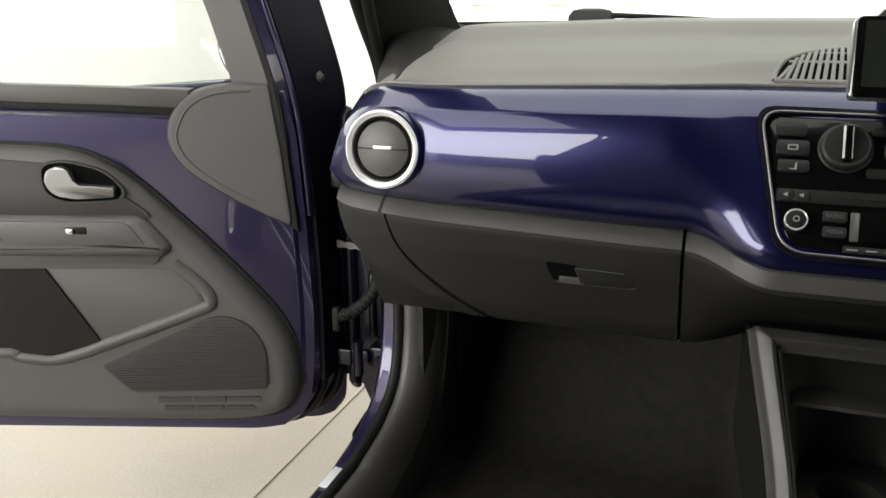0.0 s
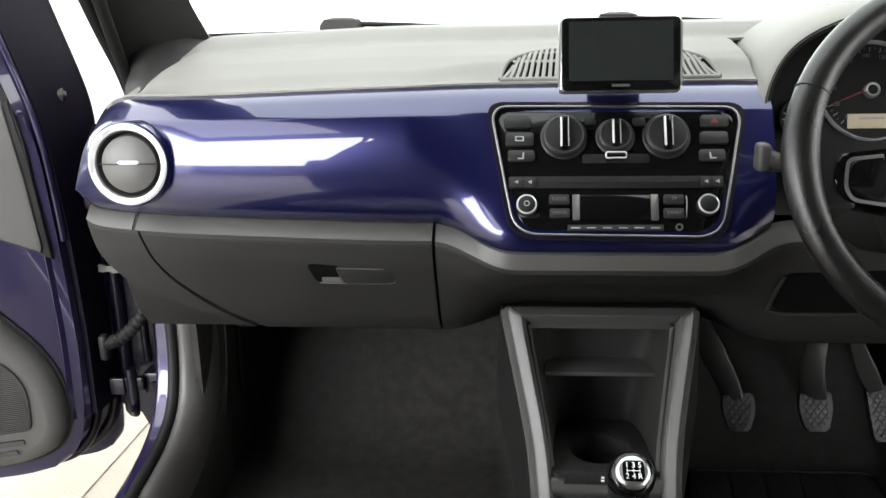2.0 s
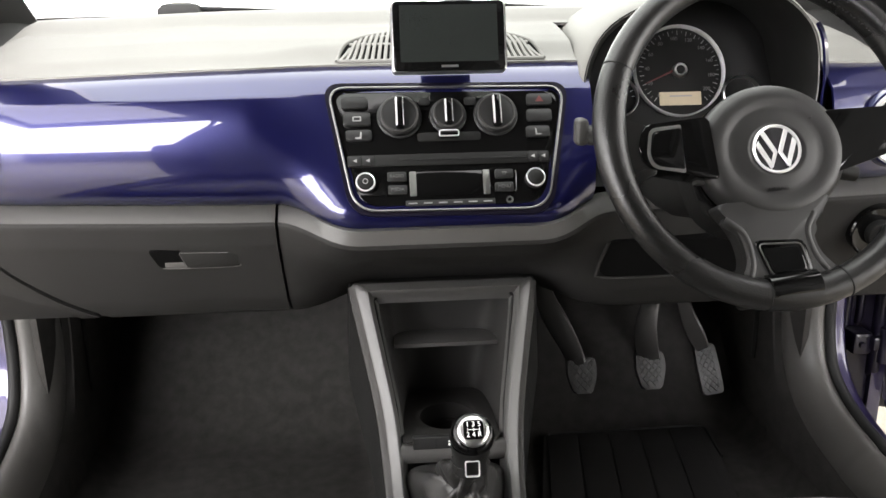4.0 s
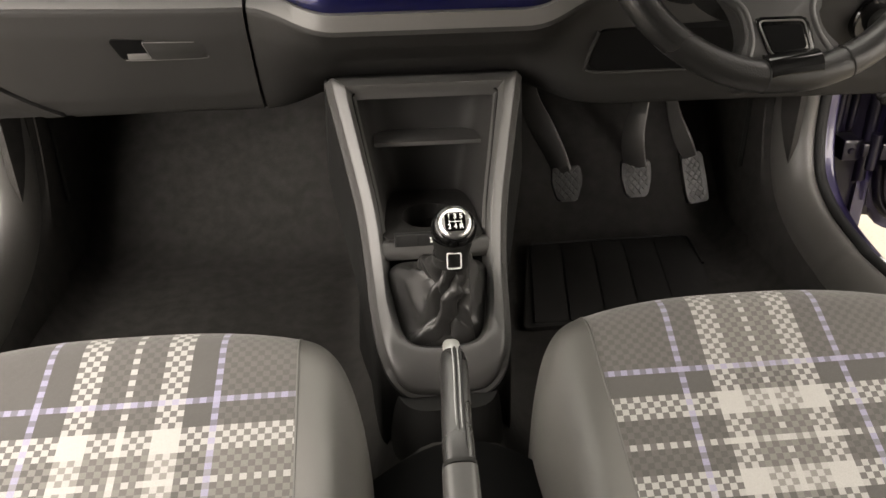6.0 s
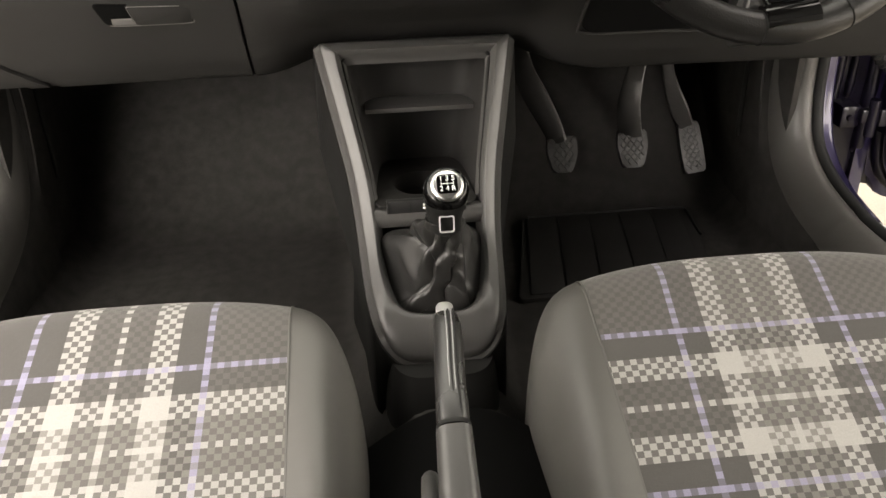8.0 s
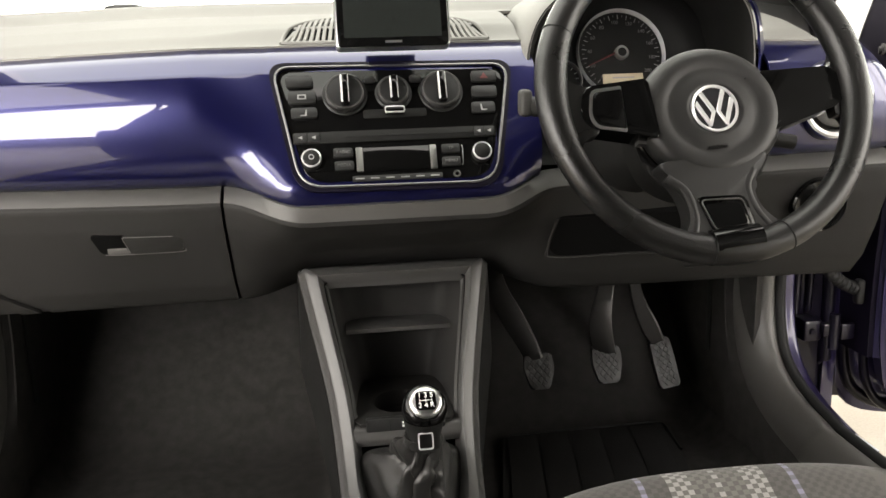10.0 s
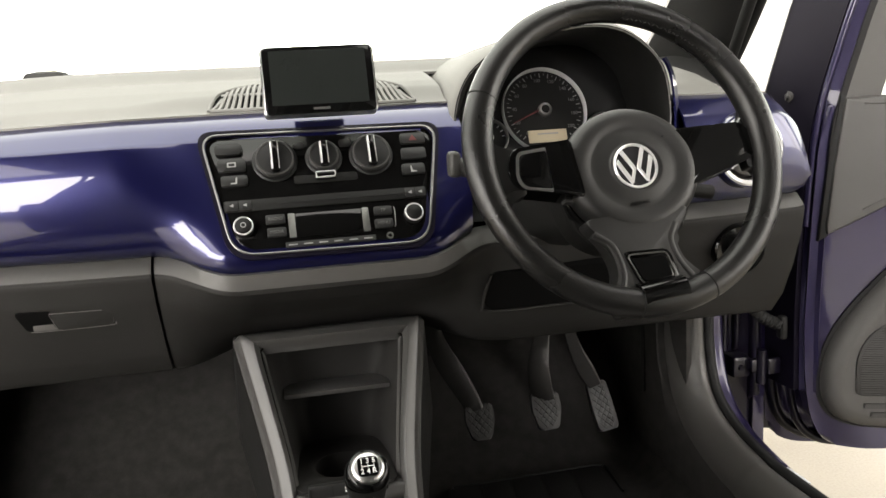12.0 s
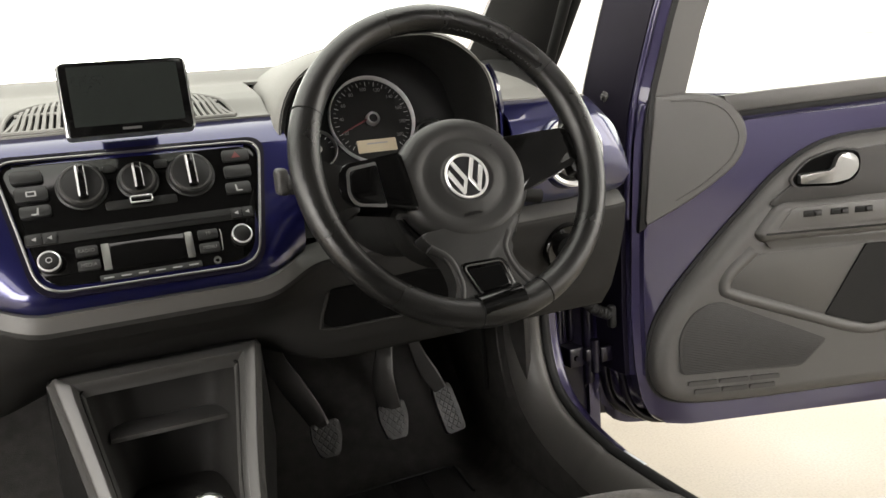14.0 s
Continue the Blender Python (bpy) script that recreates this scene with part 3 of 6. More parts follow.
    part("pillar_seal", tube([(side * a, b, c) for a, b, c in spline([(0.704, 0.345, 0.88), (0.707, 0.305, 0.985), (0.700, 0.225, 1.07), (0.668, 0.06, 1.21), (0.628, -0.12, 1.34)], 6)], 0.012, 10), RUBBER, car, "black rubber pillar seal")
    # rear quarter, closed below the window
    part("quarter_panel", box((side * 0.70, -1.50, 0.66), (0.14, 1.0, 0.62), 0.02), TRIM, car)
    part("rear_pillar", box((side * 0.64, -1.90, 1.15), (0.16, 0.20, 0.5), 0.03), TRIM, car)
    part("roof_rail", loft([[(side * (a - 0.02 * math.sin(q * 3)), -0.26 - 1.74 * q, c) for a, c in ((0.64, 1.36), (0.52, 1.34), (0.50, 1.40), (0.60, 1.43))] for q in (0, 0.25, 0.5, 0.75, 1.0)]), TRIM, car)
    part("middle_pillar", loft([[(side * a, b, c) for a, b, c in r] for r in (
        [(0.63, -1.19, 0.38), (0.76, -1.19, 0.38), (0.76, -1.05, 0.38), (0.63, -1.05, 0.38)],
        [(0.63, -1.19, 0.95), (0.74, -1.19, 0.95), (0.74, -1.06, 0.95), (0.63, -1.06, 0.95)],
        [(0.53, -1.21, 1.38), (0.60, -1.21, 1.38), (0.60, -1.11, 1.38), (0.53, -1.11, 1.38)])]), TRIM, car)
part("roof", sheet(lambda u, v: (lerp(-0.58, 0.58, u), lerp(-0.24, -2.0, v), 1.395 + 0.04 * math.sin(math.pi * u) + 0.02 * math.sin(math.pi * v)), 12, 12, -0.02), HEADLINER, car, "unseen roof lining, darkened for darker reflections")
# Rear glass out of view, made dark to keep light from behind out.
for side in (-1, 1):
    part("quarter_window", loft([[(side * a, b, c) for a, b, c in r] for r in ([(0.675, -1.06, 0.95), (0.675, -1.86, 0.95), (0.585, -1.86, 1.37), (0.585, -1.06, 1.37)], [(0.679, -1.06, 0.95), (0.679, -1.86, 0.95), (0.589, -1.86, 1.37), (0.589, -1.06, 1.37)])]), BLOCKGLASS, car, "unseen rear side window, dark to hold back light")
part("tail_window", loft([[(a, b, c) for a, b, c in r] for r in ([(-0.62, -1.995, 0.96), (0.62, -1.995, 0.96), (0.54, -1.96, 1.42), (-0.54, -1.96, 1.42)], [(-0.62, -1.999, 0.96), (0.62, -1.999, 0.96), (0.54, -1.964, 1.42), (-0.54, -1.964, 1.42)])]), BLOCKGLASS, car, "unseen tail window, dark to hold back light")
part("tail_panel", box((0, -1.99, 0.66), (1.4, 0.06, 0.64), 0.02), TRIM, car)
for side in (-1, 1):
    part("quarter_skin", prism(arch_panel([(-1.07, 0.30), (-1.07, 0.93), (-2.03, 0.96), (-2.07, 0.55), (-2.03, 0.32), (-1.79, 0.28)], -1.45), 0.775, 0.80, 0.01, axes((0, 0, 0), (0, 1, 0), (0, 0, 1), (side, 0, 0))), PAINT, car)
    for yc in (0.95, -1.45):
        wm = axes((side * 0.70, yc, 0.28), (0, 1, 0), (0, 0, 1), (side, 0, 0))
        wheel_ = part("wheel", lathe([(0.19, -0.08), (0.25, -0.085), (0.278, -0.06), (0.28, 0.0), (0.278, 0.06), (0.25, 0.085), (0.19, 0.08)], wm, 40), RUBBER, car, "black tyre")
        part("rim", lathe([(0.192, 0.075), (0.18, 0.078), (0.17, 0.055), (0.06, 0.065), (0.0, 0.07)], wm, 40), SATIN, wheel_, "silver wheel rim")
part("roof_skin", sheet(lambda u, v: (lerp(-0.60, 0.60, u), lerp(-0.25, -2.03, v), 1.440 + 0.04 * math.sin(math.pi * u) + 0.02 * math.sin(math.pi * v)), 16, 12, -0.008), PAINT, car)
part("bonnet", sheet(lambda u, v: (lerp(-0.80, 0.80, u), lerp(0.60, 1.41, v) - 0.06 * (2 * u - 1) ** 2, lerp(0.995, 0.74, v ** 1.8) - 0.09 * (2 * u - 1) ** 4 * (1 - 0.5 * v)), 20, 12, 0.01), PAINT, car)
part("front_panel", box((0, 1.37, 0.51), (1.56, 0.07, 0.46), 0.03, 3), PAINT, car)
part("tail_skin", box((0, -2.045, 0.62), (1.5, 0.06, 0.62), 0.03, 3), PAINT, car)
part("firewall", box((0, 0.80, 0.62), (1.42, 0.02, 0.74), 0.004), DARK, car)
part("rear_bench", box((0, -1.72, 0.52), (1.28, 0.36, 0.46), 0.06, 3), CLOTH, car)
part("cowl", sheet(lambda u, v: (lerp(-0.68, 0.68, u), lerp(0.425, 0.62, v), 1.048 - 0.03 * v + 0.006 * math.sin(math.pi * u)), 20, 3, 0.01), RUBBER, car, "black scuttle below the windscreen")
ws = part("windscreen", sheet(lambda u, v: (lerp(-0.60, 0.60, u) * (1 - 0.14 * v), lerp(0.45, -0.24, v) + 0.06 * math.sin(math.pi * u), lerp(1.062, 1.425, v) + 0.02 * math.sin(math.pi * u)), 20, 10, 0.004), GLASS, car, "clear curved windscreen")
ws.visible_shadow = False
carpet = setting("carpet", sheet(lambda u, v: (lambda x, y: (x, y, 0.262 + 0.9 * max(0, y - 0.42) * step(0.36, 0.6, y) + 0.13 * math.exp(-(x / 0.085) ** 4) + 0.05 * step(0.56, 0.62, abs(x)) + 0.006 * noise.noise((x * 9, y * 9, 0))))(lerp(-0.63, 0.63, u), lerp(-1.95, 0.80, v)), 90, 90, 0.01), CARPET, "black short-pile car floor carpet", "carpet")
for wx, wy, rot in ((-0.40, 0.47, 0), (0.06, 0.50, 1)):
    wiper = thing("wiper", (wx, wy, 1.06), "black windscreen wiper arm resting on the scuttle", "wiper", "wipers")
    part("arm", tube([(wx, wy, 1.060), (wx + 0.10, wy - 0.003, 1.057), (wx + 0.3, wy + 0.01, 1.047)], [0.005, 0.0035, 0.003]), RUBBER, wiper)
    part("cap", loft([[(wx + a * k, wy + b * k, 1.045 + h) for a, b in ((-0.036, -0.010), (0.030, -0.010), (0.038, 0.0), (0.030, 0.010), (-0.036, 0.010))] for k, h in ((1, 0), (1, 0.013), (0.8, 0.022), (0.4, 0.025))]), TRIM, wiper)

# ---------------------------------------------------------------- doors
HINGE_Y, HINGE_X, OPEN = 0.25, 0.80, radians(70)


def build_door(side, label, switches):
    d = Vector((side * math.sin(OPEN), -math.cos(OPEN), 0))
    n = Vector((-side * math.cos(OPEN), -math.sin(OPEN), 0))
    h = Vector((side * HINGE_X, HINGE_Y, 0)) + d * (0.022 if side > 0 else 0.0)
    m = axes(h, d, (0, 0, 1), n)
    door = thing("car_door", (h[0], h[1], 0.36), label, "car door", "front doors")
    at = lambda s, z, w: m @ Vector((s, z, w))
    drop = 0.020 if side > 0 else 0.0  # the driver door's bottom edge is lowered to fit the camera's view
    skin = [(0.040, 0.955), (0.028, 0.867), (0.020, 0.725), (0.015, 0.565), (0.019, 0.460), (0.030, 0.400 - 0.5 * drop), (0.056, 0.362 - drop), (0.12, 0.352 - drop), (1.02, 0.372 - drop), (1.06, 0.42), (1.07, 0.7), (1.06, 0.925), (0.5, 0.912), (0.20, 0.902)]
    part("inner_skin", prism(rounded(skin, 0.02, 3), -0.05, 0.0, 0.010, m, 4), PAINT, door)
    outer = [(0.00, 0.965), (-0.018, 0.86), (-0.024, 0.72), (-0.026, 0.56), (-0.026, 0.40), (-0.020, 0.345 - drop), (0.02, 0.322 - drop), (0.10, 0.320 - drop), (1.05, 0.342 - drop), (1.10, 0.42), (1.11, 0.7), (1.09, 0.95), (0.5, 0.935)]
    part("outer_skin", prism(rounded(outer, 0.03, 3), -0.13, -0.10, 0.01, m), PAINT, door)
    mid = [(p[0] + 0.010 if p[0] < 0.5 else p[0] - 0.02, p[1] + (0.015 if p[1] < 0.5 else -0.02)) for p in skin]
    part("hinge_face", prism(rounded(mid, 0.02, 3), -0.105, -0.045, 0.0, m), SHADEGLOSS, door)
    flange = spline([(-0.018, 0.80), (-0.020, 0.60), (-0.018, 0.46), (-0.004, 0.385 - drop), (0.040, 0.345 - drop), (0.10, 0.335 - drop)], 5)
    part("door_flange", tube([at(q[0], q[1], -0.095) for q in flange], 0.010, 12), SHADEGLOSS, door)
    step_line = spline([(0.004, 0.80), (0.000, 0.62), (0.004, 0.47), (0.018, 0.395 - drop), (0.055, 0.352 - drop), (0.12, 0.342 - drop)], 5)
    part("door_step", tube([at(q[0], q[1], -0.052) for q in step_line], 0.008, 12), SHADEGLOSS, door)
    part("door_bead", tube([at(0.006, z, -0.074) for z in (0.52, 0.56, 0.60, 0.64)], 0.0045, 10), SHADEGLOSS, door)
    # window frame
    edge = spline([(0.020, 0.44), (0.018, 0.57), (0.021, 0.70), (0.027, 0.82), (0.038, 0.93), (0.066, 1.04), (0.097, 1.14), (0.145, 1.24), (0.230, 1.33), (0.35, 1.39), (0.55, 1.415), (0.95, 1.40), (1.03, 1.30), (1.06, 0.93)], 6)
    def band(o0, o1, w0, w1, th=0.012, flare=0.0, first=0):
        K = len(edge) - 1 - first
        def f(u, v):
            i = round(u * K) + first
            t = edge[min(i + 1, K + first)] - edge[max(i - 1, 0)]
            t.normalize()
            q = edge[i] + Vector((t[1], -t[0])) * (lerp(o0, o1, v) - flare * (1 - v) * step(0.72, 0.95, edge[i][1]))
            return at(q[0], q[1], lerp(w0, w1, v))
        return sheet(f, K, 3, th * side)
    part("window_frame", band(-0.006, 0.022, -0.016, 0.0008, 0.004), PAINT, door)
    part("frame_bead", tube([at(edge[i][0] - 0.008, edge[i][1], -0.010) for i in range(14, 44)], 0.006, 10), PAINT, door)
    part("frame_side", band(-0.040, -0.006, -0.10, -0.016, 0.012, 0.030), SHADEPAINT, door)
    part("frame_seal", band(0.013, 0.023, 0.001, 0.001, 0.006, 0.0, 20), RUBBER, door, "black frame seal")
    part("frame_trim", band(0.022, 0.080, -0.001, -0.014, 0.005, 0.0, 23), DOORTRIM, door, "grey window frame lining")
    part("outer_seal", band(-0.050, -0.038, -0.105, -0.10, 0.012, 0.030), RUBBER, door)
    pane = part("window_pane", prism([edge[i] for i in range(len(edge))] + [Vector((0.5, 0.92)), Vector((0.15, 0.92))], -0.034, -0.030, 0.0, m), GLASS, door, "clear side window glass")
    pane.visible_shadow = False
    part("belt_rail", prism([(0.19, 0.950), (0.49, 0.960), (1.05, 0.972), (1.05, 0.948), (0.49, 0.934), (0.20, 0.920)], -0.02, 0.010, 0.004, m), DOORTRIM, door, "grey window channel rail")
    part("belt_seal", prism([(0.20, 0.921), (0.49, 0.935), (1.05, 0.949), (1.05, 0.938), (0.49, 0.923), (0.20, 0.909)], -0.02, 0.003, 0.001, m), RUBBER, door)
    # mirror triangle cover
    sail = spline([(0.064, 0.958), (0.13, 0.960), (0.19, 0.946), (0.225, 0.910), (0.233, 0.868), (0.21, 0.824), (0.149, 0.780), (0.09, 0.748), (0.044, 0.727)], 4) + [Vector((0.040, 0.74)), Vector((0.05, 0.85))]
    part("sail_panel", pillow(sail, [(0.0, 0.0), (0.0008, 0.007), (0.004, 0.0112), (0.008, 0.0118)], m), DOORTRIM, door, "grey plastic mirror triangle cover")
    part("sail_edge", prism([(0.030, 0.716), (0.047, 0.726), (0.056, 0.85), (0.068, 0.96), (0.058, 0.962), (0.044, 0.86)], 0.0, 0.008, 0.002, m), RUBBER, door)
    contour = spline([(0.095, 0.948), (0.15, 0.944), (0.190, 0.926), (0.212, 0.895), (0.216, 0.868), (0.198, 0.834), (0.15, 0.797), (0.10, 0.770)], 6)
    part("sail_contour", tube([at(p[0], p[1], 0.0118) for p in contour], 0.0016, 8), DOORTRIM, door)
    # lining
    trim = spline([(0.99, 0.872), (0.62, 0.872), (0.51, 0.866), (0.388, 0.855), (0.303, 0.812), (0.222, 0.736), (0.140, 0.650), (0.075, 0.570), (0.046, 0.500), (0.046, 0.432), (0.085, 0.388), (0.20, 0.376), (0.55, 0.385), (0.99, 0.398)], 4)
    # Black band painted in as the shadow that the lining's edge casts.
    part("lining_shade", prism([Vector((p[0] - 0.005 * (1 if p[0] < 0.9 else 0), p[1] + (0.005 if p[1] > 0.5 else -0.003))) for p in trim], 0.0, 0.004, 0.0, m), RUBBER, door, "black band for the shadow round the lining")
    panel = part("lining", pillow(trim, [(0.0, 0.0), (0.0005, 0.006), (0.003, 0.014), (0.008, 0.022), (0.015, 0.0275), (0.023, 0.0305), (0.030, 0.0315)], m), DOORTRIM, door, "grey moulded door lining")
    ml = m @ Matrix.Translation((0, 0, 0.012))
    al = lambda a, z, w: ml @ Vector((a, z, w))
    upper = rounded([(0.97, 0.852), (0.50, 0.846), (0.40, 0.836), (0.33, 0.806), (0.255, 0.748), (0.97, 0.752)], 0.02, 4)
    part("upper_insert", prism(upper, 0.018, 0.0235, 0.003, ml), TRIM, panel, "darker grey insert round the handle")
    arm = rounded([(0.98, 0.762), (0.276, 0.756), (0.232, 0.700), (0.246, 0.683), (0.98, 0.686)], [0.01, 0.02, 0.02, 0.01, 0.01], 4)
    part("armrest", pillow(arm, [(0.0, 0.012), (0.001, 0.022), (0.004, 0.028), (0.009, 0.0325), (0.015, 0.0345)], ml), DOORTRIM, panel)
    lip = rounded([(0.98, 0.688), (0.25, 0.690), (0.262, 0.672), (0.98, 0.670)], 0.006, 3)
    part("armrest_edge", prism(lip, 0.012, 0.0262, 0.003, ml), DOORTRIM, panel)
    swp = rounded([(0.50, 0.748), (0.30, 0.745), (0.272, 0.707), (0.50, 0.708)], 0.008, 3)
    part("switch_plate", prism(swp, 0.032, 0.0362, 0.0006, ml), DOORTRIM, panel)
    for s in switches:
        sw = part("window_switch", box((0, 0, 0), (0.034, 0.012, 0.006), 0.002, 2, ml @ Matrix.Translation((s, 0.732, 0.0350))), DARK, panel, "black window switch")
        part("switch_rocker", box((0, 0, 0), (0.013, 0.010, 0.012), 0.003, 2, ml @ Matrix.Translation((s + 0.008, 0.732, 0.0365))), SATIN if len(switches) == 1 else BUTTON, sw)
    # pocket below the armrest
    front = rounded([(0.442, 0.664), (0.236, 0.664), (0.186, 0.618), (0.192, 0.600), (0.365, 0.538)], [0.004, 0.025, 0.012, 0.012, 0.004], 4)
    part("pocket_front", prism(front, 0.012, 0.0210, 0.0015, ml), DOORTRIM, panel)
    # Flat plate without depth; the pocket's inner shade is its dark colour.
    part("pocket", prism([(0.445, 0.664), (0.98, 0.664), (0.98, 0.525), (0.56, 0.525), (0.455, 0.510), (0.370, 0.537)], 0.018, 0.0235, 0.0, ml), DARK, panel, "flat dark plate for the shaded door pocket")
    lipline = spline([(0.235, 0.670), (0.192, 0.632), (0.180, 0.606), (0.20, 0.590), (0.36, 0.530), (0.41, 0.512), (0.455, 0.502), (0.51, 0.508), (0.56, 0.518), (0.98, 0.522)], 4)
    part("pocket_rim", tube([al(p[0], p[1], 0.0160) for p in lipline], 0.0118, 14), DOORTRIM, panel)
    # loudspeaker
    spk = rounded([(0.374, 0.490), (0.168, 0.584), (0.118, 0.566), (0.093, 0.52), (0.094, 0.446), (0.325, 0.441)], [0.008, 0.035, 0.03, 0.02, 0.012, 0.010], 4)
    grille = part("speaker_grille", prism(spk, 0.018, 0.0235, 0.001, ml), TRIM, panel, "fine ribbed loudspeaker grille")
    ribs = []
    for k in range(44):
        z = 0.447 + k * 0.0032
        xs = []
        for i in range(len(spk)):
            a, b = spk[i - 1], spk[i]
            if (a[1] - z) * (b[1] - z) < 0:
                xs.append(lerp(a[0], b[0], (z - a[1]) / (b[1] - a[1])))
        if len(xs) >= 2 and max(xs) - min(xs) > 0.02:
            ribs.append(box((0.5 * (max(xs) + min(xs)), z, 0.0242), (max(xs) - min(xs) - 0.008, 0.0015, 0.0016), 0, 1, ml))
    part("rib", merge(*ribs), TRIM, grille)
    for r, (s0, s1) in enumerate(((0.286, 0.106), (0.277, 0.118))):
        for k in range(3):
            a = lerp(s0, s1, (k + 0.04) / 3)
            b = lerp(s0, s1, (k + 0.96) / 3)
            part("slot", prism(rect(b, 0.4225 - 0.0165 * r, a, 0.4310 - 0.0165 * r, 0.002), 0.018, 0.0232, 0.0, ml), TRIM, panel, "dark ventilation slot")
    # handle
    hole = [p - Vector((0.007, 0)) for p in rounded([(0.436, 0.836), (0.395, 0.842), (0.335, 0.826), (0.308, 0.795), (0.318, 0.780), (0.40, 0.776), (0.432, 0.79)], 0.02, 4)]
    # Flat black plate; the shade behind the door handle is painted, not hollowed.
    part("recess_shade", prism(hole, 0.018, 0.0248, 0.0, ml), SHADEBLACK, panel)
    part("handle_rim", frame_plate([Vector(((p[0] - 0.363) * 1.08 + 0.363, (p[1] - 0.808) * 1.1 + 0.808)) for p in hole], hole, 0.018, 0.0265, ml), TRIM, panel)
    lever = rounded([(0.426, 0.822), (0.414, 0.834), (0.398, 0.836), (0.387, 0.829), (0.379, 0.8065), (0.319, 0.8030), (0.319, 0.7865), (0.378, 0.7840), (0.410, 0.789), (0.424, 0.804)], [0.008, 0.008, 0.008, 0.006, 0.006, 0.003, 0.003, 0.008, 0.010, 0.008], 4)
    part("door_handle", prism([p - Vector((0.007, 0)) for p in lever], 0.024, 0.038, 0.004, ml, 3), HANDLE, panel, "satin silver door handle", 70)
    # hinges, bolts, check strap, cable boot, outside mirror
    for bs, bz, bw, br in ((-0.006, 0.962, -0.058, 0.011), (0.000, 0.702, -0.075, 0.006), (0.000, 0.650, -0.075, 0.006), (0.000, 0.47, -0.075, 0.007)):
        part("bolt", lathe([(0, 0.006), (br * 0.5, 0.006), (br * 0.6, 0.003), (br, 0.002), (br, -0.006)], m @ Matrix.Translation((bs, bz, bw)) @ pose(0, 0, 0, 0, -90, 0), 14), TRIM, door)
    A, B = at(0.004, 0.678, -0.075), Vector((side * 0.715, 0.345, 0.662))
    part("check_strap", loft([[A.lerp(B, k / 12) + Vector((0, 0, sz * (0.0045 + 0.0025 * (k % 2)))) + n * sw * 0.003 for sz, sw in ((-1, -1), (-1, 1), (1, 1), (1, -1))] for k in range(13)]), STEEL, door, "zinc door check strap")
    ox = 0.0 if side < 0 else 0.030
    boot = spline([Vector((side * (0.700 + ox), 0.335, 0.655)), Vector((side * (0.708 + ox), 0.300, 0.635)), Vector((side * (0.722 + ox), 0.280, 0.602)), Vector((side * (0.748 + ox), 0.272, 0.575)), Vector((side * (0.778 + ox), 0.270, 0.560))], 8)
    part("cable_boot", tube(boot, [0.0098 + 0.0022 * (k % 2) for k in range(len(boot))], 12), RUBBER, door, "corrugated rubber cable boot")
    part("boot_socket", box((side * (0.782 + ox), 0.268, 0.556), (0.014, 0.018, 0.044), 0.005, 3), RUBBER, door, "black cable socket")
    for hz in (0.478, 0.80):
        hg = part("hinge", merge(box((side * (0.722 + ox), 0.318, hz), (0.036, 0.044, 0.040), 0.006), box((side * (0.750 + ox), 0.292, hz + 0.004), (0.034, 0.016, 0.024), 0.004), tube([(side * (0.752 + ox), 0.284, hz - 0.030), (side * (0.752 + ox), 0.284, hz + 0.034)], 0.009, 12)), SHADEGLOSS, door, "painted steel hinge")
        part("hinge_bolt", lathe([(0, 0.006), (0.005, 0.006), (0.006, 0)], Matrix.Translation((side * (0.718 + ox), 0.297, hz)) @ pose(0, 0, 0, 90, 0, 0), 8), SHADEPAINT, hg)
        part("hinge_plate", box((side * (0.778 + ox), 0.286, hz), (0.026, 0.010, 0.030), 0.003), SHADEGLOSS, hg)
    mirror = part("outside_mirror", loft([[at(0.138 + cs * a, 1.01 + sn * b, w) for cs, sn in ((math.cos(q * math.pi / 8), math.sin(q * math.pi / 8)) for q in range(16))] for w, a, b in ((-0.13, 0.03, 0.035), (-0.15, 0.044, 0.06), (-0.24, 0.046, 0.065), (-0.29, 0.036, 0.045), (-0.31, 0.01, 0.015))]), DARK, door, "black outside mirror housing")
    part("mirror_glass", prism(oval(0.138, 1.01, 0.036, 0.05, 24), -0.131, -0.1285, 0, m), CHROME, mirror)
    return door


build_door(-1, "open violet passenger door with grey lining and silver handle", [0.380])
build_door(1, "open violet driver door with grey lining and several window switches", [0.335, 0.385, 0.430])

# ---------------------------------------------------------------- dashboard
dash = thing("dashboard", (0, 0.2, 0.68), "violet and grey moulded car dashboard with glove box", "dashboard")


def bowed(p, k=1.0):
    """The dashboard bows: ends recede and widen along sight lines, fitting the camera's view."""
    d = 0.042 * k * (p[0] / 0.6) ** 2
    return Vector((p[0] * (1 + d), p[1] + 0.95 * d, p[2] - (1.03 - p[2]) * d))


def from_middle(x):
    """Distance from the middle; the driver's end is lengthened to fit the camera's view."""
    return abs(x) - 0.012 * step(0.5, 0.6, x)


def fascia_top(x):
    a = from_middle(x)
    u = min(1.0, max(0.0, (a - 0.56) / 0.088))
    return 0.868 + (0.122 - 0.008 * step(0.2, 0.56, a)) * math.sqrt(max(0.0, 1 - u ** (2.5 if x < 0 else 4.0)))


def fascia_low(x):
    a = from_middle(x)
    u = min(1.0, max(0.0, (a - 0.56) / 0.088))
    dip = step(0.205, 0.105, a) if x < 0 else step(0.185, 0.10, a)
    return 0.868 - (0.036 + 0.0195 * dip - 0.008 * step(0.2, 0.56, a)) * math.sqrt(max(0.0, 1 - u ** (8 if x < 0 else 24)))


# section of the fascia: a crisp upper edge, then evenly rounded down to the lower edge
PROFILE_V = [k / 60 for k in range(61)]
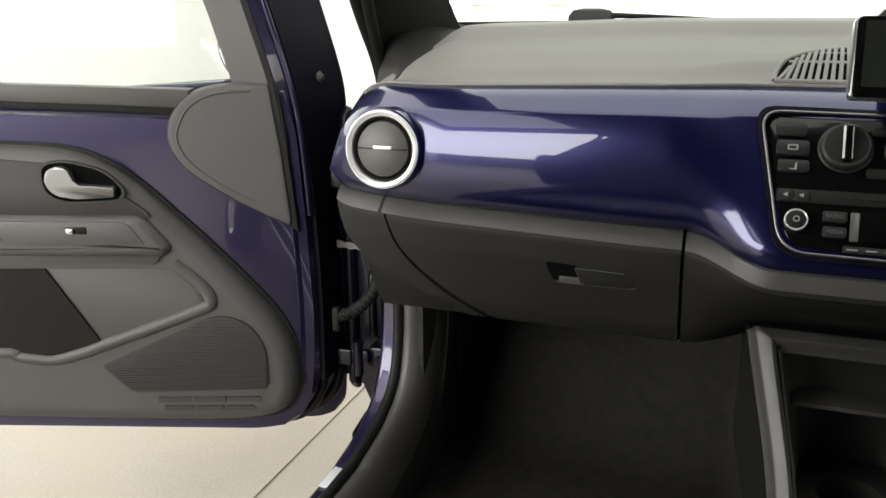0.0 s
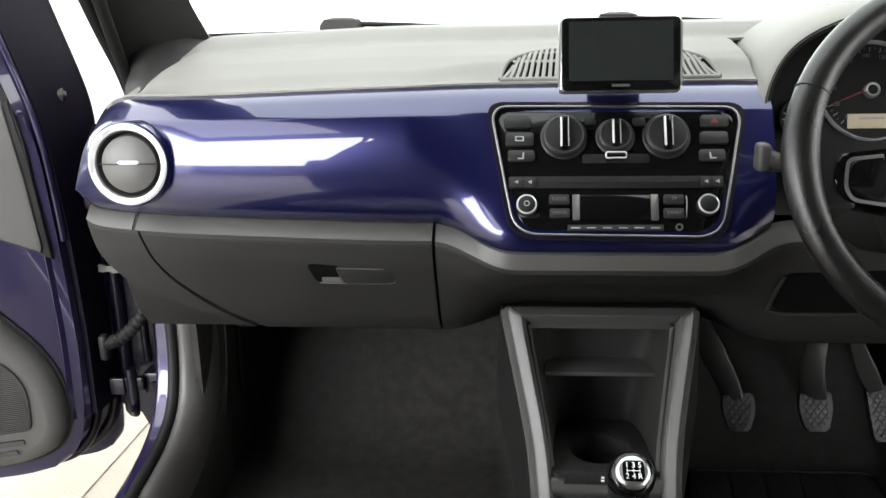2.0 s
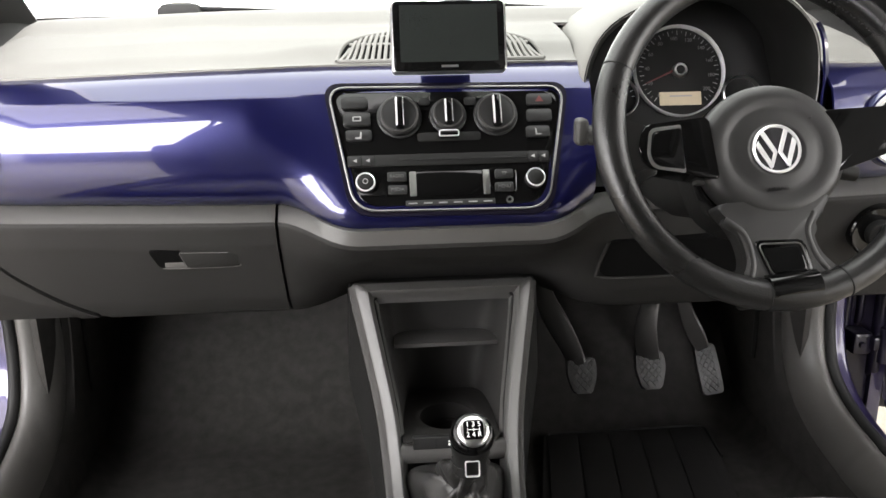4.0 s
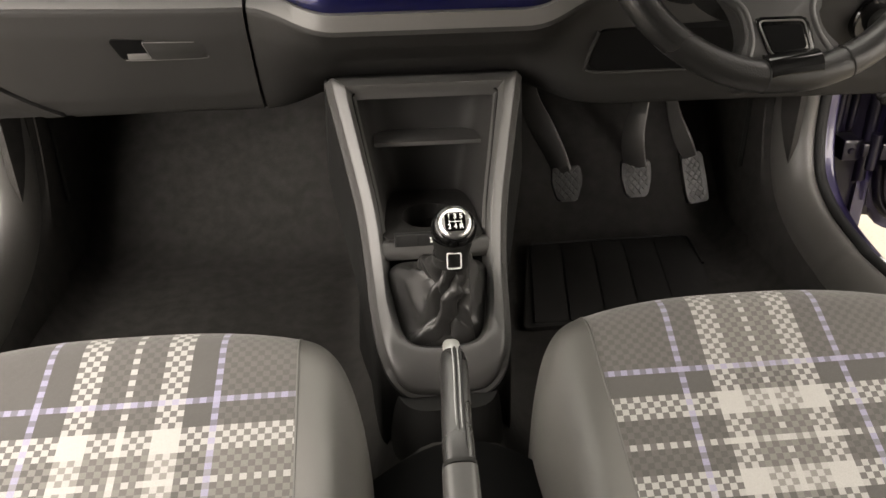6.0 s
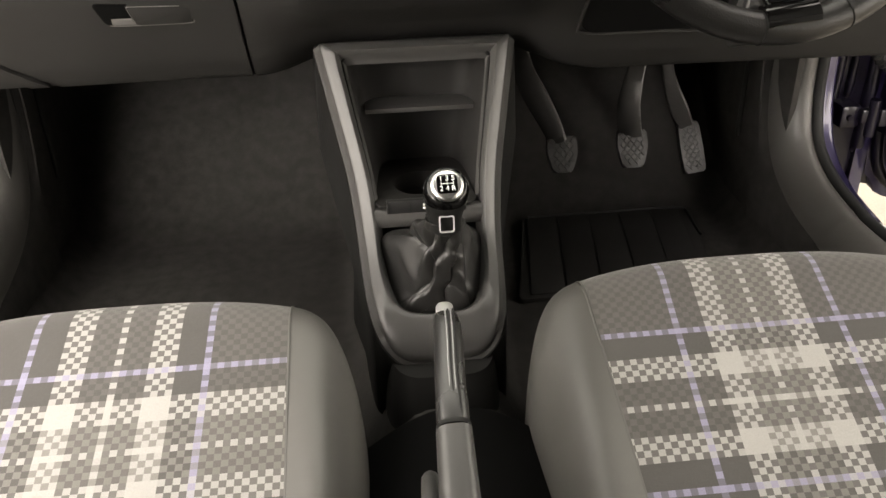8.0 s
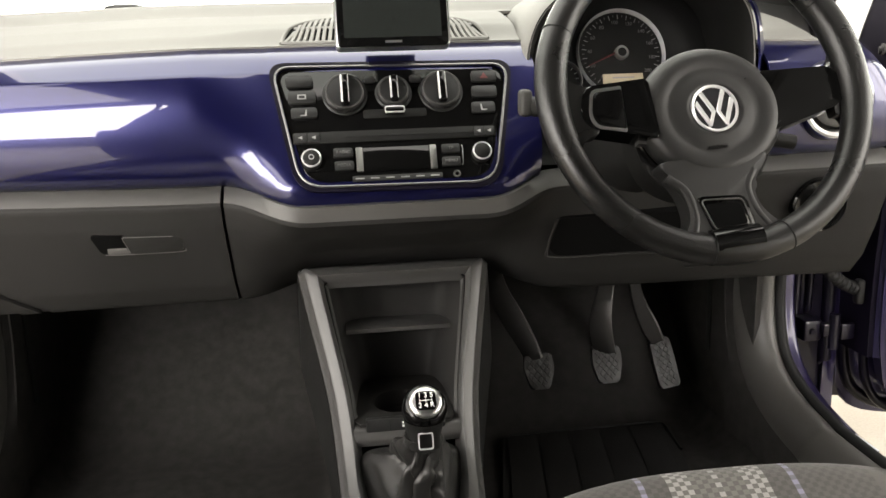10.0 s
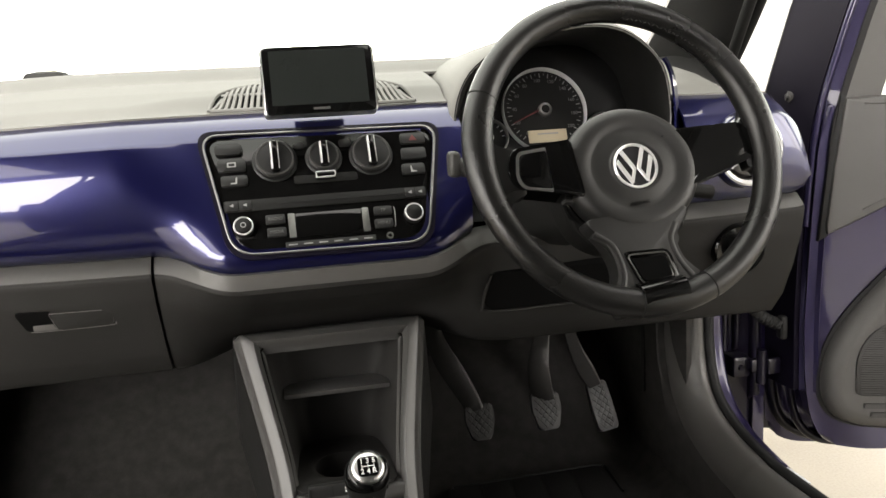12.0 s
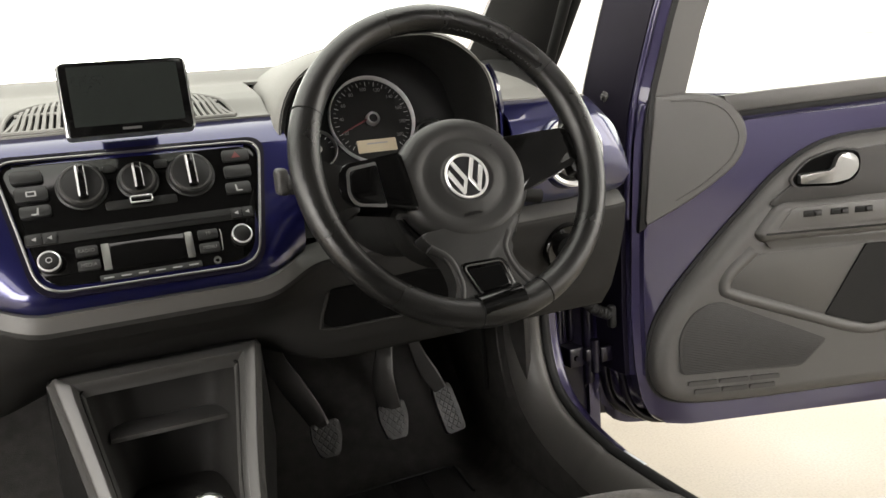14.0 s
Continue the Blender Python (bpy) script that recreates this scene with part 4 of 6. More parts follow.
SLOPE = [curve(v, [0, 0.05, 0.12, 0.22, 0.38, 0.6, 0.78, 0.80, 0.83, 1.0], [-2.2, -1.1, -0.55, -0.26, 0.0, 0.2, 0.42, 0.5, 1.25, 1.35]) for v in PROFILE_V]
PROFILE_Y = [0.0]
for a, b in zip(SLOPE, SLOPE[1:]):
    PROFILE_Y.append(PROFILE_Y[-1] + 0.5 * (a + b) * 0.15 / 60)
PROFILE_Y = [y + 0.021 - PROFILE_Y[-1] for y in PROFILE_Y]


def fascia_y(x, z):
    lo, hi = fascia_low(x), fascia_top(x)
    v = (z - lo) / max(1e-4, hi - lo)
    y = curve(v, PROFILE_V, PROFILE_Y)
    r = 0.57 * (z - 0.93) - 0.004 + 0.018 * max(0.0, (v - 0.86) / 0.14)
    edge = 0.112 + 0.0285 * min(1.1, max(0.0, (z - 0.833) / 0.131))
    w = step(edge + 0.098, edge + 0.002, abs(x))
    r += 0.017 * max(0.0, (0.836 - z) / 0.0235) ** 1.5
    return lerp(y, r, w) + (0.05 if x < 0 else 0.020) * max(0.0, (abs(x) - 0.46) / 0.19) ** 2


def fascia_panel(x0, x1, n):
    vs = [0, 0.02, 0.04, 0.07, 0.10, 0.14, 0.18, 0.22, 0.27, 0.32, 0.38, 0.44, 0.50, 0.56, 0.62, 0.68, 0.74, 0.78, 0.80, 0.815, 0.83, 0.91, 1.0]
    def f(u, v):
        x = lerp(x0, x1, u)
        j = v * 25
        lo, hi = fascia_low(x), fascia_top(x)
        if j < 0.5:
            return bowed((x, fascia_y(x, lo) + 0.03, lo + 0.002))
        if j > 23.5:
            return bowed((x, fascia_y(x, hi) + (0.02 if j < 24.5 else 0.05), hi - (0.004 if j < 24.5 else 0.012)))
        z = lerp(lo, hi, vs[round(j) - 1])
        return bowed((x, fascia_y(x, z), z))
    return sheet(f, n, 25, 0.004)


part("fascia", fascia_panel(-0.6479, 0.172, 130), FASCIA, dash, "glossy violet fascia panel", 60)
part("fascia_end", fascia_panel(0.463, 0.6599, 40), FASCIA, dash, "glossy violet fascia panel", 60)


def pad_z(x, y):
    z = curve(y, [0.0, 0.02, 0.06, 0.12, 0.18, 0.214, 0.222, 0.236, 0.250, 0.262, 0.28, 0.34, 0.43], [0.982, 0.9885, 1.003, 1.020, 1.0315, 1.0345, 1.0365, 1.0455, 1.0525, 1.0545, 1.0552, 1.0558, 1.056])
    return z - 0.008 * step(0.25, 0.56, abs(x)) - 0.034 * step(0.545, 0.612, abs(x))


def pad_point(x, v, y0=None):
    front = fascia_y(x, fascia_top(x)) - 0.0015 if y0 is None else y0
    y = lerp(front, 0.43, v * v * 0.4 + v * 0.6)
    z = pad_z(x, y)
    if y0 is None:
        z = lerp(fascia_top(x) + 0.0012, z, step(0.0, 0.05, y - front))
    return bowed((x, y, z), 1 - step(0.05, 0.3, y))


for px0, px1, py0 in ((-0.612, 0.165, None), (0.165, 0.466, 0.20), (0.466, 0.612, None)):
    part("top_pad", sheet(lambda u, v: pad_point(lerp(px0, px1, u), v, py0), 50, 72, 0.004), PAD, dash, "pale grey grained dashboard top", 60)

# lower part: end cap, glove box lid, centre and driver's side
def seam_line(zs, xs):
    """A smooth line down the dashboard's face: heights and the x at each."""
    pts = spline(list(zip(zs, xs)), 8)
    return [p[0] for p in pts], [p[1] for p in pts]


SPLIT = seam_line([0.655, 0.69, 0.724, 0.77, 0.833, 0.87], [-0.435, -0.475, -0.511, -0.546, -0.566, -0.570])
EDGE_X = seam_line([0.66, 0.695, 0.718, 0.742, 0.778, 0.822, 0.87], [-0.475, -0.520, -0.560, -0.594, -0.625, -0.640, -0.644])


def lower_point(x, j):
    """Row j of 0 to 8 of the lower dashboard's face at x."""
    lo = fascia_low(x) + 0.001
    mid = step(0.20, 0.09, abs(x))
    base = 0.672 + 0.018 * mid - 0.014 * step(0.12, 0.25, x)
    y0 = fascia_y(x, lo)
    dy = [0.012, -0.004, -0.0205, -0.0220, -0.012, 0.014, 0.042, 0.070, 0.12][j] + mid * [0, -0.006, 0.0105, 0.0120, 0.018, 0.028, 0.034, 0.032, 0.03][j]
    if j < 4:
        z = lo - [0.0, 0.0022, 0.0172, 0.0215][j] * (1 - 0.12 * mid) - mid * [0, 0, 0.004, 0.005][j]
    else:
        z = lerp(lo - 0.0215 * (1 - 0.12 * mid) - 0.005 * mid, base, [0.2, 0.5, 0.8, 1.0, 1.02][j - 4])
    return bowed((x, lerp(y0, 0.0, step(3, 6, j)) + dy, z))


def lower_part(xl, xr, n):
    def f(u, v):
        j = min(int(v * 8), 7)
        row = lambda x: lower_point(x, j).lerp(lower_point(x, j + 1), v * 8 - j)
        z = row(lerp(-0.55, -0.25, u))[2] if callable(xl) else 0
        a = xl(z) if callable(xl) else xl
        b = xr(z) if callable(xr) else xr
        return row(lerp(a, b, u))
    return sheet(f, n, 40, -0.006)


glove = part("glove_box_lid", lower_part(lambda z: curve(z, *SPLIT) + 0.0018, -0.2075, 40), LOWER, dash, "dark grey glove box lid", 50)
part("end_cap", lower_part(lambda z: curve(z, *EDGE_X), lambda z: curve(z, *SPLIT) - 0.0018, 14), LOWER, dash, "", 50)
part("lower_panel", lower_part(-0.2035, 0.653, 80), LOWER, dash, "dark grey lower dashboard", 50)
part("gap_filler", sheet(lambda u, v: lower_point(lerp(-0.60, -0.19, u), round(v * 8)) + Vector((0, 0.007, 0.0)), 30, 8, -0.004), RUBBER, dash)
for x0, x1 in ((-0.60, 0.16), (0.47, 0.60)):
    part("core", loft([[(x, 0.11, 0.70), (x, 0.08, 0.86), (x, 0.06, 0.965), (x, 0.42, 1.02), (x, 0.5, 0.9), (x, 0.40, 0.72)] for x in (x0, x1)]), DARK, dash)
part("core", loft([[(x, 0.11, 0.70), (x, 0.03, 0.835), (x, 0.09, 0.885), (x, 0.20, 0.90), (x, 0.22, 1.03), (x, 0.42, 1.03), (x, 0.5, 0.9), (x, 0.40, 0.72)] for x in (0.16, 0.47)]), DARK, dash)
# Strip laid over the ledge; its paler grey puts the light into the colour.
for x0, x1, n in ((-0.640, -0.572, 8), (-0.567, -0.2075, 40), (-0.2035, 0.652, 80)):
    part("lit_ledge", sheet(lambda u, v: lower_point(lerp(x0, x1, u), [0, 1, 2][round(v * 2)]) + Vector((0, -0.0009, 0.0006)), n, 2, -0.002), LITGREY, dash, "ledge below the violet fascia, paler for the light on it", 60)
GM = axes(bowed((-0.306, -0.0005, 0.771)), (1, 0, 0), (0, -0.455, 0.89), (0, -0.89, -0.455))
# Black plate proud of the lid, in place of a shaded hollow.
part("recess_shade", prism(rounded([(-0.055, 0.0150), (0.0545, 0.0132), (0.0525, -0.0150), (-0.046, -0.0142)], 0.006, 4), -0.02, 0.0030, 0, GM), SHADEBLACK, glove, "raised black plate for the shaded finger recess")
# Recess floor in the paler grey, as if lit.
part("handle_floor", loft([[GM @ Vector((a, b, h)) for a, b in ((x0, -0.0138), (x1, -0.0138), (x1 + 0.001, y1), (x0 + 0.001, y1))] for x0, x1, y1, h in ((-0.046, -0.012, 0.004, -0.010), (-0.042, -0.012, -0.004, 0.0022), (-0.036, -0.012, -0.0075, 0.0040))]), LITGREY, glove, "sloping floor of the finger recess, paler for the light on it")
# Thin paler line put in as the highlight along the latch's lower edge.
part("latch_glint", tube([GM @ Vector((a, b, 0.0046)) for a, b in spline([(-0.042, -0.0136), (-0.030, -0.0146), (0.0, -0.0148), (0.047, -0.0142), (0.0520, -0.010)], 4)], 0.0007, 6), LITGREY, glove)
part("glove_handle", prism(rounded([(-0.018, 0.0128), (0.0515, 0.0110), (0.0495, -0.0128), (-0.0135, -0.0135)], [0.003, 0.006, 0.006, 0.006], 4), -0.01, 0.0060, 0.0012, GM, 2), LOWER, glove, "dark grey latch paddle")
# Another paler line, drawn as a highlight round the paddle.
part("paddle_glint", tube([GM @ Vector((a, b, 0.0061)) for a, b in spline([(-0.0125, -0.010), (-0.0172, 0.009), (-0.0165, 0.0122), (-0.010, 0.0124), (0.040, 0.0110)], 4)], 0.0005, 6), LITGREY, glove)

# round side vents
for vx in (-0.551, 0.546):
    VM = Matrix.Translation(bowed((vx, -0.030, 0.909))) @ pose(0, 0, 0, 86, 0, 0) @ Matrix.Scale(0.96, 4)
    vent = part("air_vent", lathe([(0.054, -0.03), (0.0535, 0.004), (0.0525, 0.0075), (0.050, 0.009), (0.0495, 0.006), (0.049, -0.03)], VM, 56), FASCIA, dash, "round air vent")
    part("vent_ring", lathe([(0.0505, 0.0), (0.0503, 0.009), (0.0475, 0.011), (0.0425, 0.008), (0.041, 0.0), (0.041, -0.02)], VM, 56), BADGEMETAL, vent, "bright silver vent ring")
    part("vent_bezel", lathe([(0.0412, 0.004), (0.0405, 0.006), (0.0395, 0.004), (0.039, -0.012), (0.030, -0.03), (0, -0.03)], VM, 48), TRIM, vent)
    part("vent_ball", lathe([(0.0385, -0.02), (0.0382, -0.006), (0.035, 0.0045), (0.026, 0.0095), (0.012, 0.012), (0, 0.0125)], VM, 40), VENTFLAP, vent, "dark grey vent flap")
    part("flap_line", box((0, 0.001, 0.009), (0.068, 0.0012, 0.008), 0, 1, VM), RUBBER, vent)
    part("flap_tab", box((0.003, 0.0028, 0.0115), (0.026, 0.005, 0.006), 0.002, 2, VM), BADGEMETAL, vent, "small bright flap tab")

# slotted vent on the dashboard top
def pad_at(x, y, h=0.0):
    """A place on the dashboard top, h above its skin."""
    front = fascia_y(x, fascia_top(x)) - 0.0015
    z = lerp(fascia_top(x) + 0.0012, pad_z(x, y), step(0.0, 0.05, y - front)) + h
    return bowed((x, y, z), 1 - step(0.05, 0.3, y))


VX, VY, VRX, VRY = -0.002, 0.059, 0.127, 0.088
# Black sheet under the slats; the slots' shade is its colour.
top_vent = part("top_vent", sheet(lambda u, v: pad_at(VX + VRX * (2 * u - 1), VY + VRY * v * math.sqrt(max(0.0004, 1 - (2 * u - 1) ** 2)), 0.0012), 48, 10, 0.002), SHADEBLACK, dash, "half-round slotted vent")
for k in range(33):
    a = 0.0077 * (k - 16)
    depth = VRY * math.sqrt(max(0.0, 1 - (a / VRX) ** 2))
    if depth > 0.008:
        part("vent_slat", loft([[pad_at(VX + a * (1 - 0.10 * q) + s * 0.0024, VY + (depth + 0.002) * q, hh) for s, hh in ((-1, 0), (1, 0), (0.8, 0.0036), (-0.8, 0.0036))] for q in (0.0, 0.25, 0.5, 0.75, 1.0)]), PAD, top_vent)
for q in (0.36, 0.66):
    w = VRX * math.sqrt(1 - q * q) - 0.006
    part("cross_slat", loft([[pad_at(VX + w * e, VY + VRY * q + s * 0.0018, hh) for s, hh in ((-1, 0.0), (1, 0.0), (1, 0.0026), (-1, 0.0026))] for e in [0.1 * n - 1 for n in range(21)]]), PAD, top_vent)
part("vent_rim", tube([pad_at(VX + VRX * math.cos(math.pi * k / 40), VY + VRY * math.sin(math.pi * k / 40), 0.001) for k in range(41)], 0.0028, 8), PAD, top_vent)
part("vent_lip", tube([pad_at(VX + VRX * (0.1 * k - 1), VY - 0.002, 0.0008) for k in range(21)], 0.0034, 8), PAD, top_vent)

# ---------------------------------------------------------------- radio and heater panel
ca, sa = math.cos(radians(29.7)), math.sin(radians(29.7))
RM = axes((0, 0, 0.93), (1, 0, 0), (0, sa, ca), (0, -ca, sa))
radio = thing("control_panel", (0, -0.02, 0.82), "gloss black radio and heater panel with chrome surround", "car radio")
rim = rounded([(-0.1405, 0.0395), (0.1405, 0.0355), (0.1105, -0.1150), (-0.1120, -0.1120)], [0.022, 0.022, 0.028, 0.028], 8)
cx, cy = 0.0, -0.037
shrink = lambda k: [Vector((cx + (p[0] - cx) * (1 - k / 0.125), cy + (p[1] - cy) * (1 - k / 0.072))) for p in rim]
# Flat ring; the shade at the surround's lip is put into its dark colour.
part("shade_ring", frame_plate(shrink(-0.0058), rim, 0.0, 0.0040, RM), SHADEGLOSS, radio, "flat dark violet ring for the shade round the surround")
part("chrome_frame", tube([(p[0], p[1], 0.0044) for p in rim], 0.0015, 10, True, RM), HANDLE, radio, "thin chrome surround")
part("face", prism(shrink(0.002), -0.004, 0.002, 0, RM), GLOSS, radio)
part("lower_face", prism(shrink(0.0055), 0.0, 0.0035, 0.001, RM), GLOSS, radio)


def key(x0, y0, x1, y1, mat=BUTTON, name="button", r=0.003, d=0.0075):
    return part(name, prism(rect(x0, y0, x1, y1, r), 0.0, d, 0.0012, RM), mat, radio)


for (x0, y0, x1, y1), mark in (((-0.1248, 0.0122, -0.0945, 0.0258), 0), ((-0.1228, -0.0092, -0.0912, 0.0066), 1), ((-0.1203, -0.0275, -0.0902, -0.0148), 2),
                               ((0.0938, 0.0116, 0.1242, 0.0255), 3), ((0.0926, -0.0087, 0.1228, 0.0058), 4), ((0.0905, -0.0288, 0.1187, -0.0152), 5)):
    b = key(x0, y0, x1, y1)
    mx_, my_ = 0.5 * (x0 + x1), 0.5 * (y0 + y1)
    if mark == 1:
        part("symbol", frame_plate(rect(mx_ - 0.005, my_ - 0.003, mx_ + 0.005, my_ + 0.003, 0.001), rect(mx_ - 0.0035, my_ - 0.0018, mx_ + 0.0035, my_ + 0.0018, 0.0005), 0.007, 0.0079, RM), GREYPRINT, b)
    if mark in (2, 5):
        sx = 1 if mark == 2 else -1
        part("symbol", prism([(mx_ + sx * q, my_ + w) for q, w in ((-0.004, -0.003), (0.001, -0.003), (0.002, 0.0035), (0.0035, 0.0035), (0.003, -0.0045), (-0.004, -0.0045))], 0.007, 0.0079, 0, RM), GREYPRINT, b)
    if mark == 3:
        part("symbol", prism([(mx_ - 0.005, my_ - 0.0035), (mx_ + 0.005, my_ - 0.0035), (mx_, my_ + 0.0045)], 0.007, 0.0079, 0, RM), REDPRINT, b, "red warning triangle")
for a, r in ((-0.0572, 0.0245), (-0.0002, 0.0200), (0.0562, 0.0245)):
    KM = RM @ Matrix.Translation((a, 0.0015, 0))
    knob = part("knob", lathe([(r + 0.002, 0.0), (r + 0.002, 0.004), (r, 0.005), (r, 0.010), (r - 0.002, 0.0125), (r - 0.004, 0.013), (0, 0.013)], KM, 44), BUTTON, radio, "black rotary knob")
    part("grip", box((0, 0.0006, 0.0155), (0.0104, 1.60 * r, 0.010), 0.003, 3, KM), GLOSS, knob, "gloss black knob grip")
    part("grip_edge", box((-0.0036, 0.0006, 0.0186), (0.0026, 1.42 * r, 0.0046), 0.0014, 2, KM), BADGEMETAL, knob, "chrome edge of the grip")
    part("grip_edge", box((0.0042, 0.0006, 0.0186), (0.0012, 1.40 * r, 0.0040), 0.0007, 2, KM), SILVER, knob, "chrome edge of the grip")
    part("knob_rim", lathe([(r - 0.0022, 0.0122), (r - 0.0028, 0.0136), (r - 0.0042, 0.0136), (r - 0.0048, 0.0126)], KM, 44), TRIM, knob)
for x0, y0, x1, y1 in ((-0.0341, 0.0150, -0.0211, 0.0231), (0.0195, 0.0140, 0.0338, 0.0237)):
    key(x0, y0, x1, y1, d=0.006)
key(-0.0375, -0.0298, 0.0370, -0.0192, DARK, "slider_slot", 0.003, 0.0045)
slider = part("slider_knob", box((-0.0007, -0.0233, 0.008), (0.024, 0.0084, 0.010), 0.003, 3, RM), GLOSS, radio, "black slider with a chrome outline")
part("slider_outline", frame_plate(rect(-0.0125, -0.0273, 0.0111, -0.0193, 0.003), rect(-0.0112, -0.0263, 0.0098, -0.0206, 0.002), 0.010, 0.0134, RM), BADGEMETAL, slider)
key(-0.1193, -0.0592, 0.1157, -0.0455, DARK, "slot_strip", 0.002, 0.0055)
part("disc_slot", box((0.0145, -0.0520, 0.0058), (0.148, 0.0026, 0.001), 0, 1, RM), RUBBER, radio, "disc slot")
for x0, x1 in ((-0.1175, -0.1035), (-0.1025, -0.0885), (0.0905, 0.1020), (0.1030, 0.1140)):
    b = key(x0, -0.0580, x1, -0.0467, BUTTON, "button", 0.0015, 0.0068)
    q = 0.5 * (x0 + x1)
    part("symbol", prism([(q - 0.0025, -0.0523), (q + 0.002, -0.0545), (q + 0.002, -0.0502)], 0.006, 0.0072, 0, RM), GREYPRINT, b)
for a, dark in ((-0.0992, True), (0.0966, False)):
    KM = RM @ Matrix.Translation((a, -0.0798, 0))
    knob = part("radio_knob", lathe([(0.0115, 0.0), (0.0115, 0.009), (0.0112, 0.0115), (0.0, 0.0118)], KM, 36), DARK, radio, "black rotary knob with a chrome ring")
    part("knob_ring", lathe([(0.0113, 0.0110), (0.0112, 0.0128), (0.0105, 0.0136), (0.0094, 0.0130)], KM, 36), BADGEMETAL, knob, "chrome ring")
    part("knob_cap", lathe([(0.0094, 0.0120), (0.0088, 0.0144), (0.0080, 0.0150), (0, 0.0152)], KM, 28), DARK, knob)
    if dark:
        part("power_mark", frame_plate(oval(0, 0, 0.0032, 0.0032, 20), oval(0, 0, 0.0023, 0.0023, 20), 0.0148, 0.0156, KM), GREYPRINT, knob)
for x0, y0, x1, y1, t in ((-0.0743, -0.0780, -0.0523, -0.0672, "RADIO"), (-0.0738, -0.0938, -0.0520, -0.0832, "MEDIA"), (0.0500, -0.0780, 0.0716, -0.0675, "TP"), (0.0494, -0.0940, 0.0710, -0.0832, "MENU")):
    b = key(x0, y0, x1, y1, r=0.002)
    words("lettering", t, 0.0054, RM @ Matrix.Translation((0.5 * (x0 + x1), 0.5 * (y0 + y1), 0.0077)), DIMPRINT, b)
for x0, x1 in ((-0.0490, -0.0412), (0.0360, 0.0440)):
    key(x0, -0.0962, x1, -0.0668, STEEL, "display_bar", 0.001, 0.006)
key(-0.0410, -0.0962, 0.0358, -0.0668, GLOSS, "display", 0.001, 0.0052)
key(-0.0545, -0.1082, 0.0487, -0.1014, BUTTON, "preset_strip", 0.001, 0.0055)
part("button_edge", tube([(0.0740, -0.0690, 0.0062), (0.0748, -0.0740, 0.0062), (0.0736, -0.0925, 0.0062), (0.0722, -0.0938, 0.0062)], 0.0005, 6, False, RM), SATIN, radio)
for k in range(6):
    part("preset_mark", box((-0.0460 + 0.0172 * k, -0.1050, 0.0057), (0.010, 0.0014, 0.0006), 0, 1, RM), GREYPRINT, radio)
part("aux_socket", frame_plate(oval(0.0655, -0.1040, 0.0042, 0.0042, 20), oval(0.0655, -0.1040, 0.0024, 0.0024, 20), 0.0, 0.006, RM), STEEL, radio)

# ---------------------------------------------------------------- navigation screen
nav = thing("navigation_screen", (0.001, 0.0, 0.98), "black navigation screen with a pale silver edge, switched off", "navigation device")
NM = axes((0.001, -0.014, 1.024), (1, 0, 0), (0, math.sin(radians(16)), math.cos(radians(16))), (0, -math.cos(radians(16)), math.sin(radians(16))))
part("rear_shell", prism(rect(-0.0656, -0.0398, 0.0654, 0.0402, 0.006, 5), -0.016, 0.0005, 0.0015, NM), SATIN, nav, "pale silver rear shell")
part("bezel", prism(rect(-0.0630, -0.0392, 0.0630, 0.0392, 0.005, 5), -0.002, 0.0025, 0.001, NM), GLOSS, nav)
part("screen", prism(rect(-0.0555, -0.0292, 0.0555, 0.0350, 0.001), 0.0, 0.0032, 0, NM), SCREEN, nav, "dark glass screen")
part("badge", box((0.0, -0.0342, 0.003), (0.019, 0.0026, 0.0006), 0, 1, NM), SATIN, nav)
part("mount", loft([[(0.001 + sx * w, yy + sy * t, zz) for sx, sy in ((-1, -1), (1, -1), (1, 1), (-1, 1))] for w, t, yy, zz in ((0.03, 0.012, 0.022, 0.985), (0.026, 0.009, 0.012, 0.995), (0.022, 0.005, 0.006, 1.02))]), DARK, nav, "dark mounting foot")

# ---------------------------------------------------------------- instruments
cluster = thing("instrument_cluster", (0.32, 0.1, 0.88), "round speedometer with small fuel gauge under a dark hood", "instrument cluster")
arch = spline([(0.168, 0.90), (0.168, 0.985), (0.205, 1.040), (0.30, 1.072), (0.385, 1.072), (0.445, 1.030), (0.463, 0.970), (0.463, 0.90)], 6)
ctr = Vector((0.316, 0.95))
hood = []
for k, y, lift, top in ((1.00, 0.02, 0, 2), (1.02, 0.03, 0.002, 2), (1.035, 0.10, 0.002, 2), (1.06, 0.22, -0.004, 2), (1.10, 0.30, -0.012, 1.058), (1.14, 0.40, -0.02, 1.048)):
    hood.append([Vector((ctr[0] + (p[0] - ctr[0]) * k, y - 0.05 * (p[1] - 0.95), min(top, ctr[1] + (p[1] - ctr[1]) * k + lift))) for p in arch])
inn = []
for k, y in ((0.985, 0.018), (0.93, 0.03), (0.88, 0.09), (0.86, 0.125)):
    inn.append([Vector((ctr[0] + (p[0] - ctr[0]) * k, y - 0.05 * (p[1] - 0.95), ctr[1] + (p[1] - ctr[1]) * k)) for p in arch])
part("hood", sheet(lambda u, v: inn[::-1][round(v * 3)][round(u * (len(arch) - 1))], len(arch) - 1, 3, 0.002), DARK, cluster, "black instrument hood")
part("hood_shell", sheet(lambda u, v: (inn[:1] + hood)[round(v * 6)][round(u * (len(arch) - 1))], len(arch) - 1, 6, 0.002), PAD, cluster, "grey hood cover", 60)
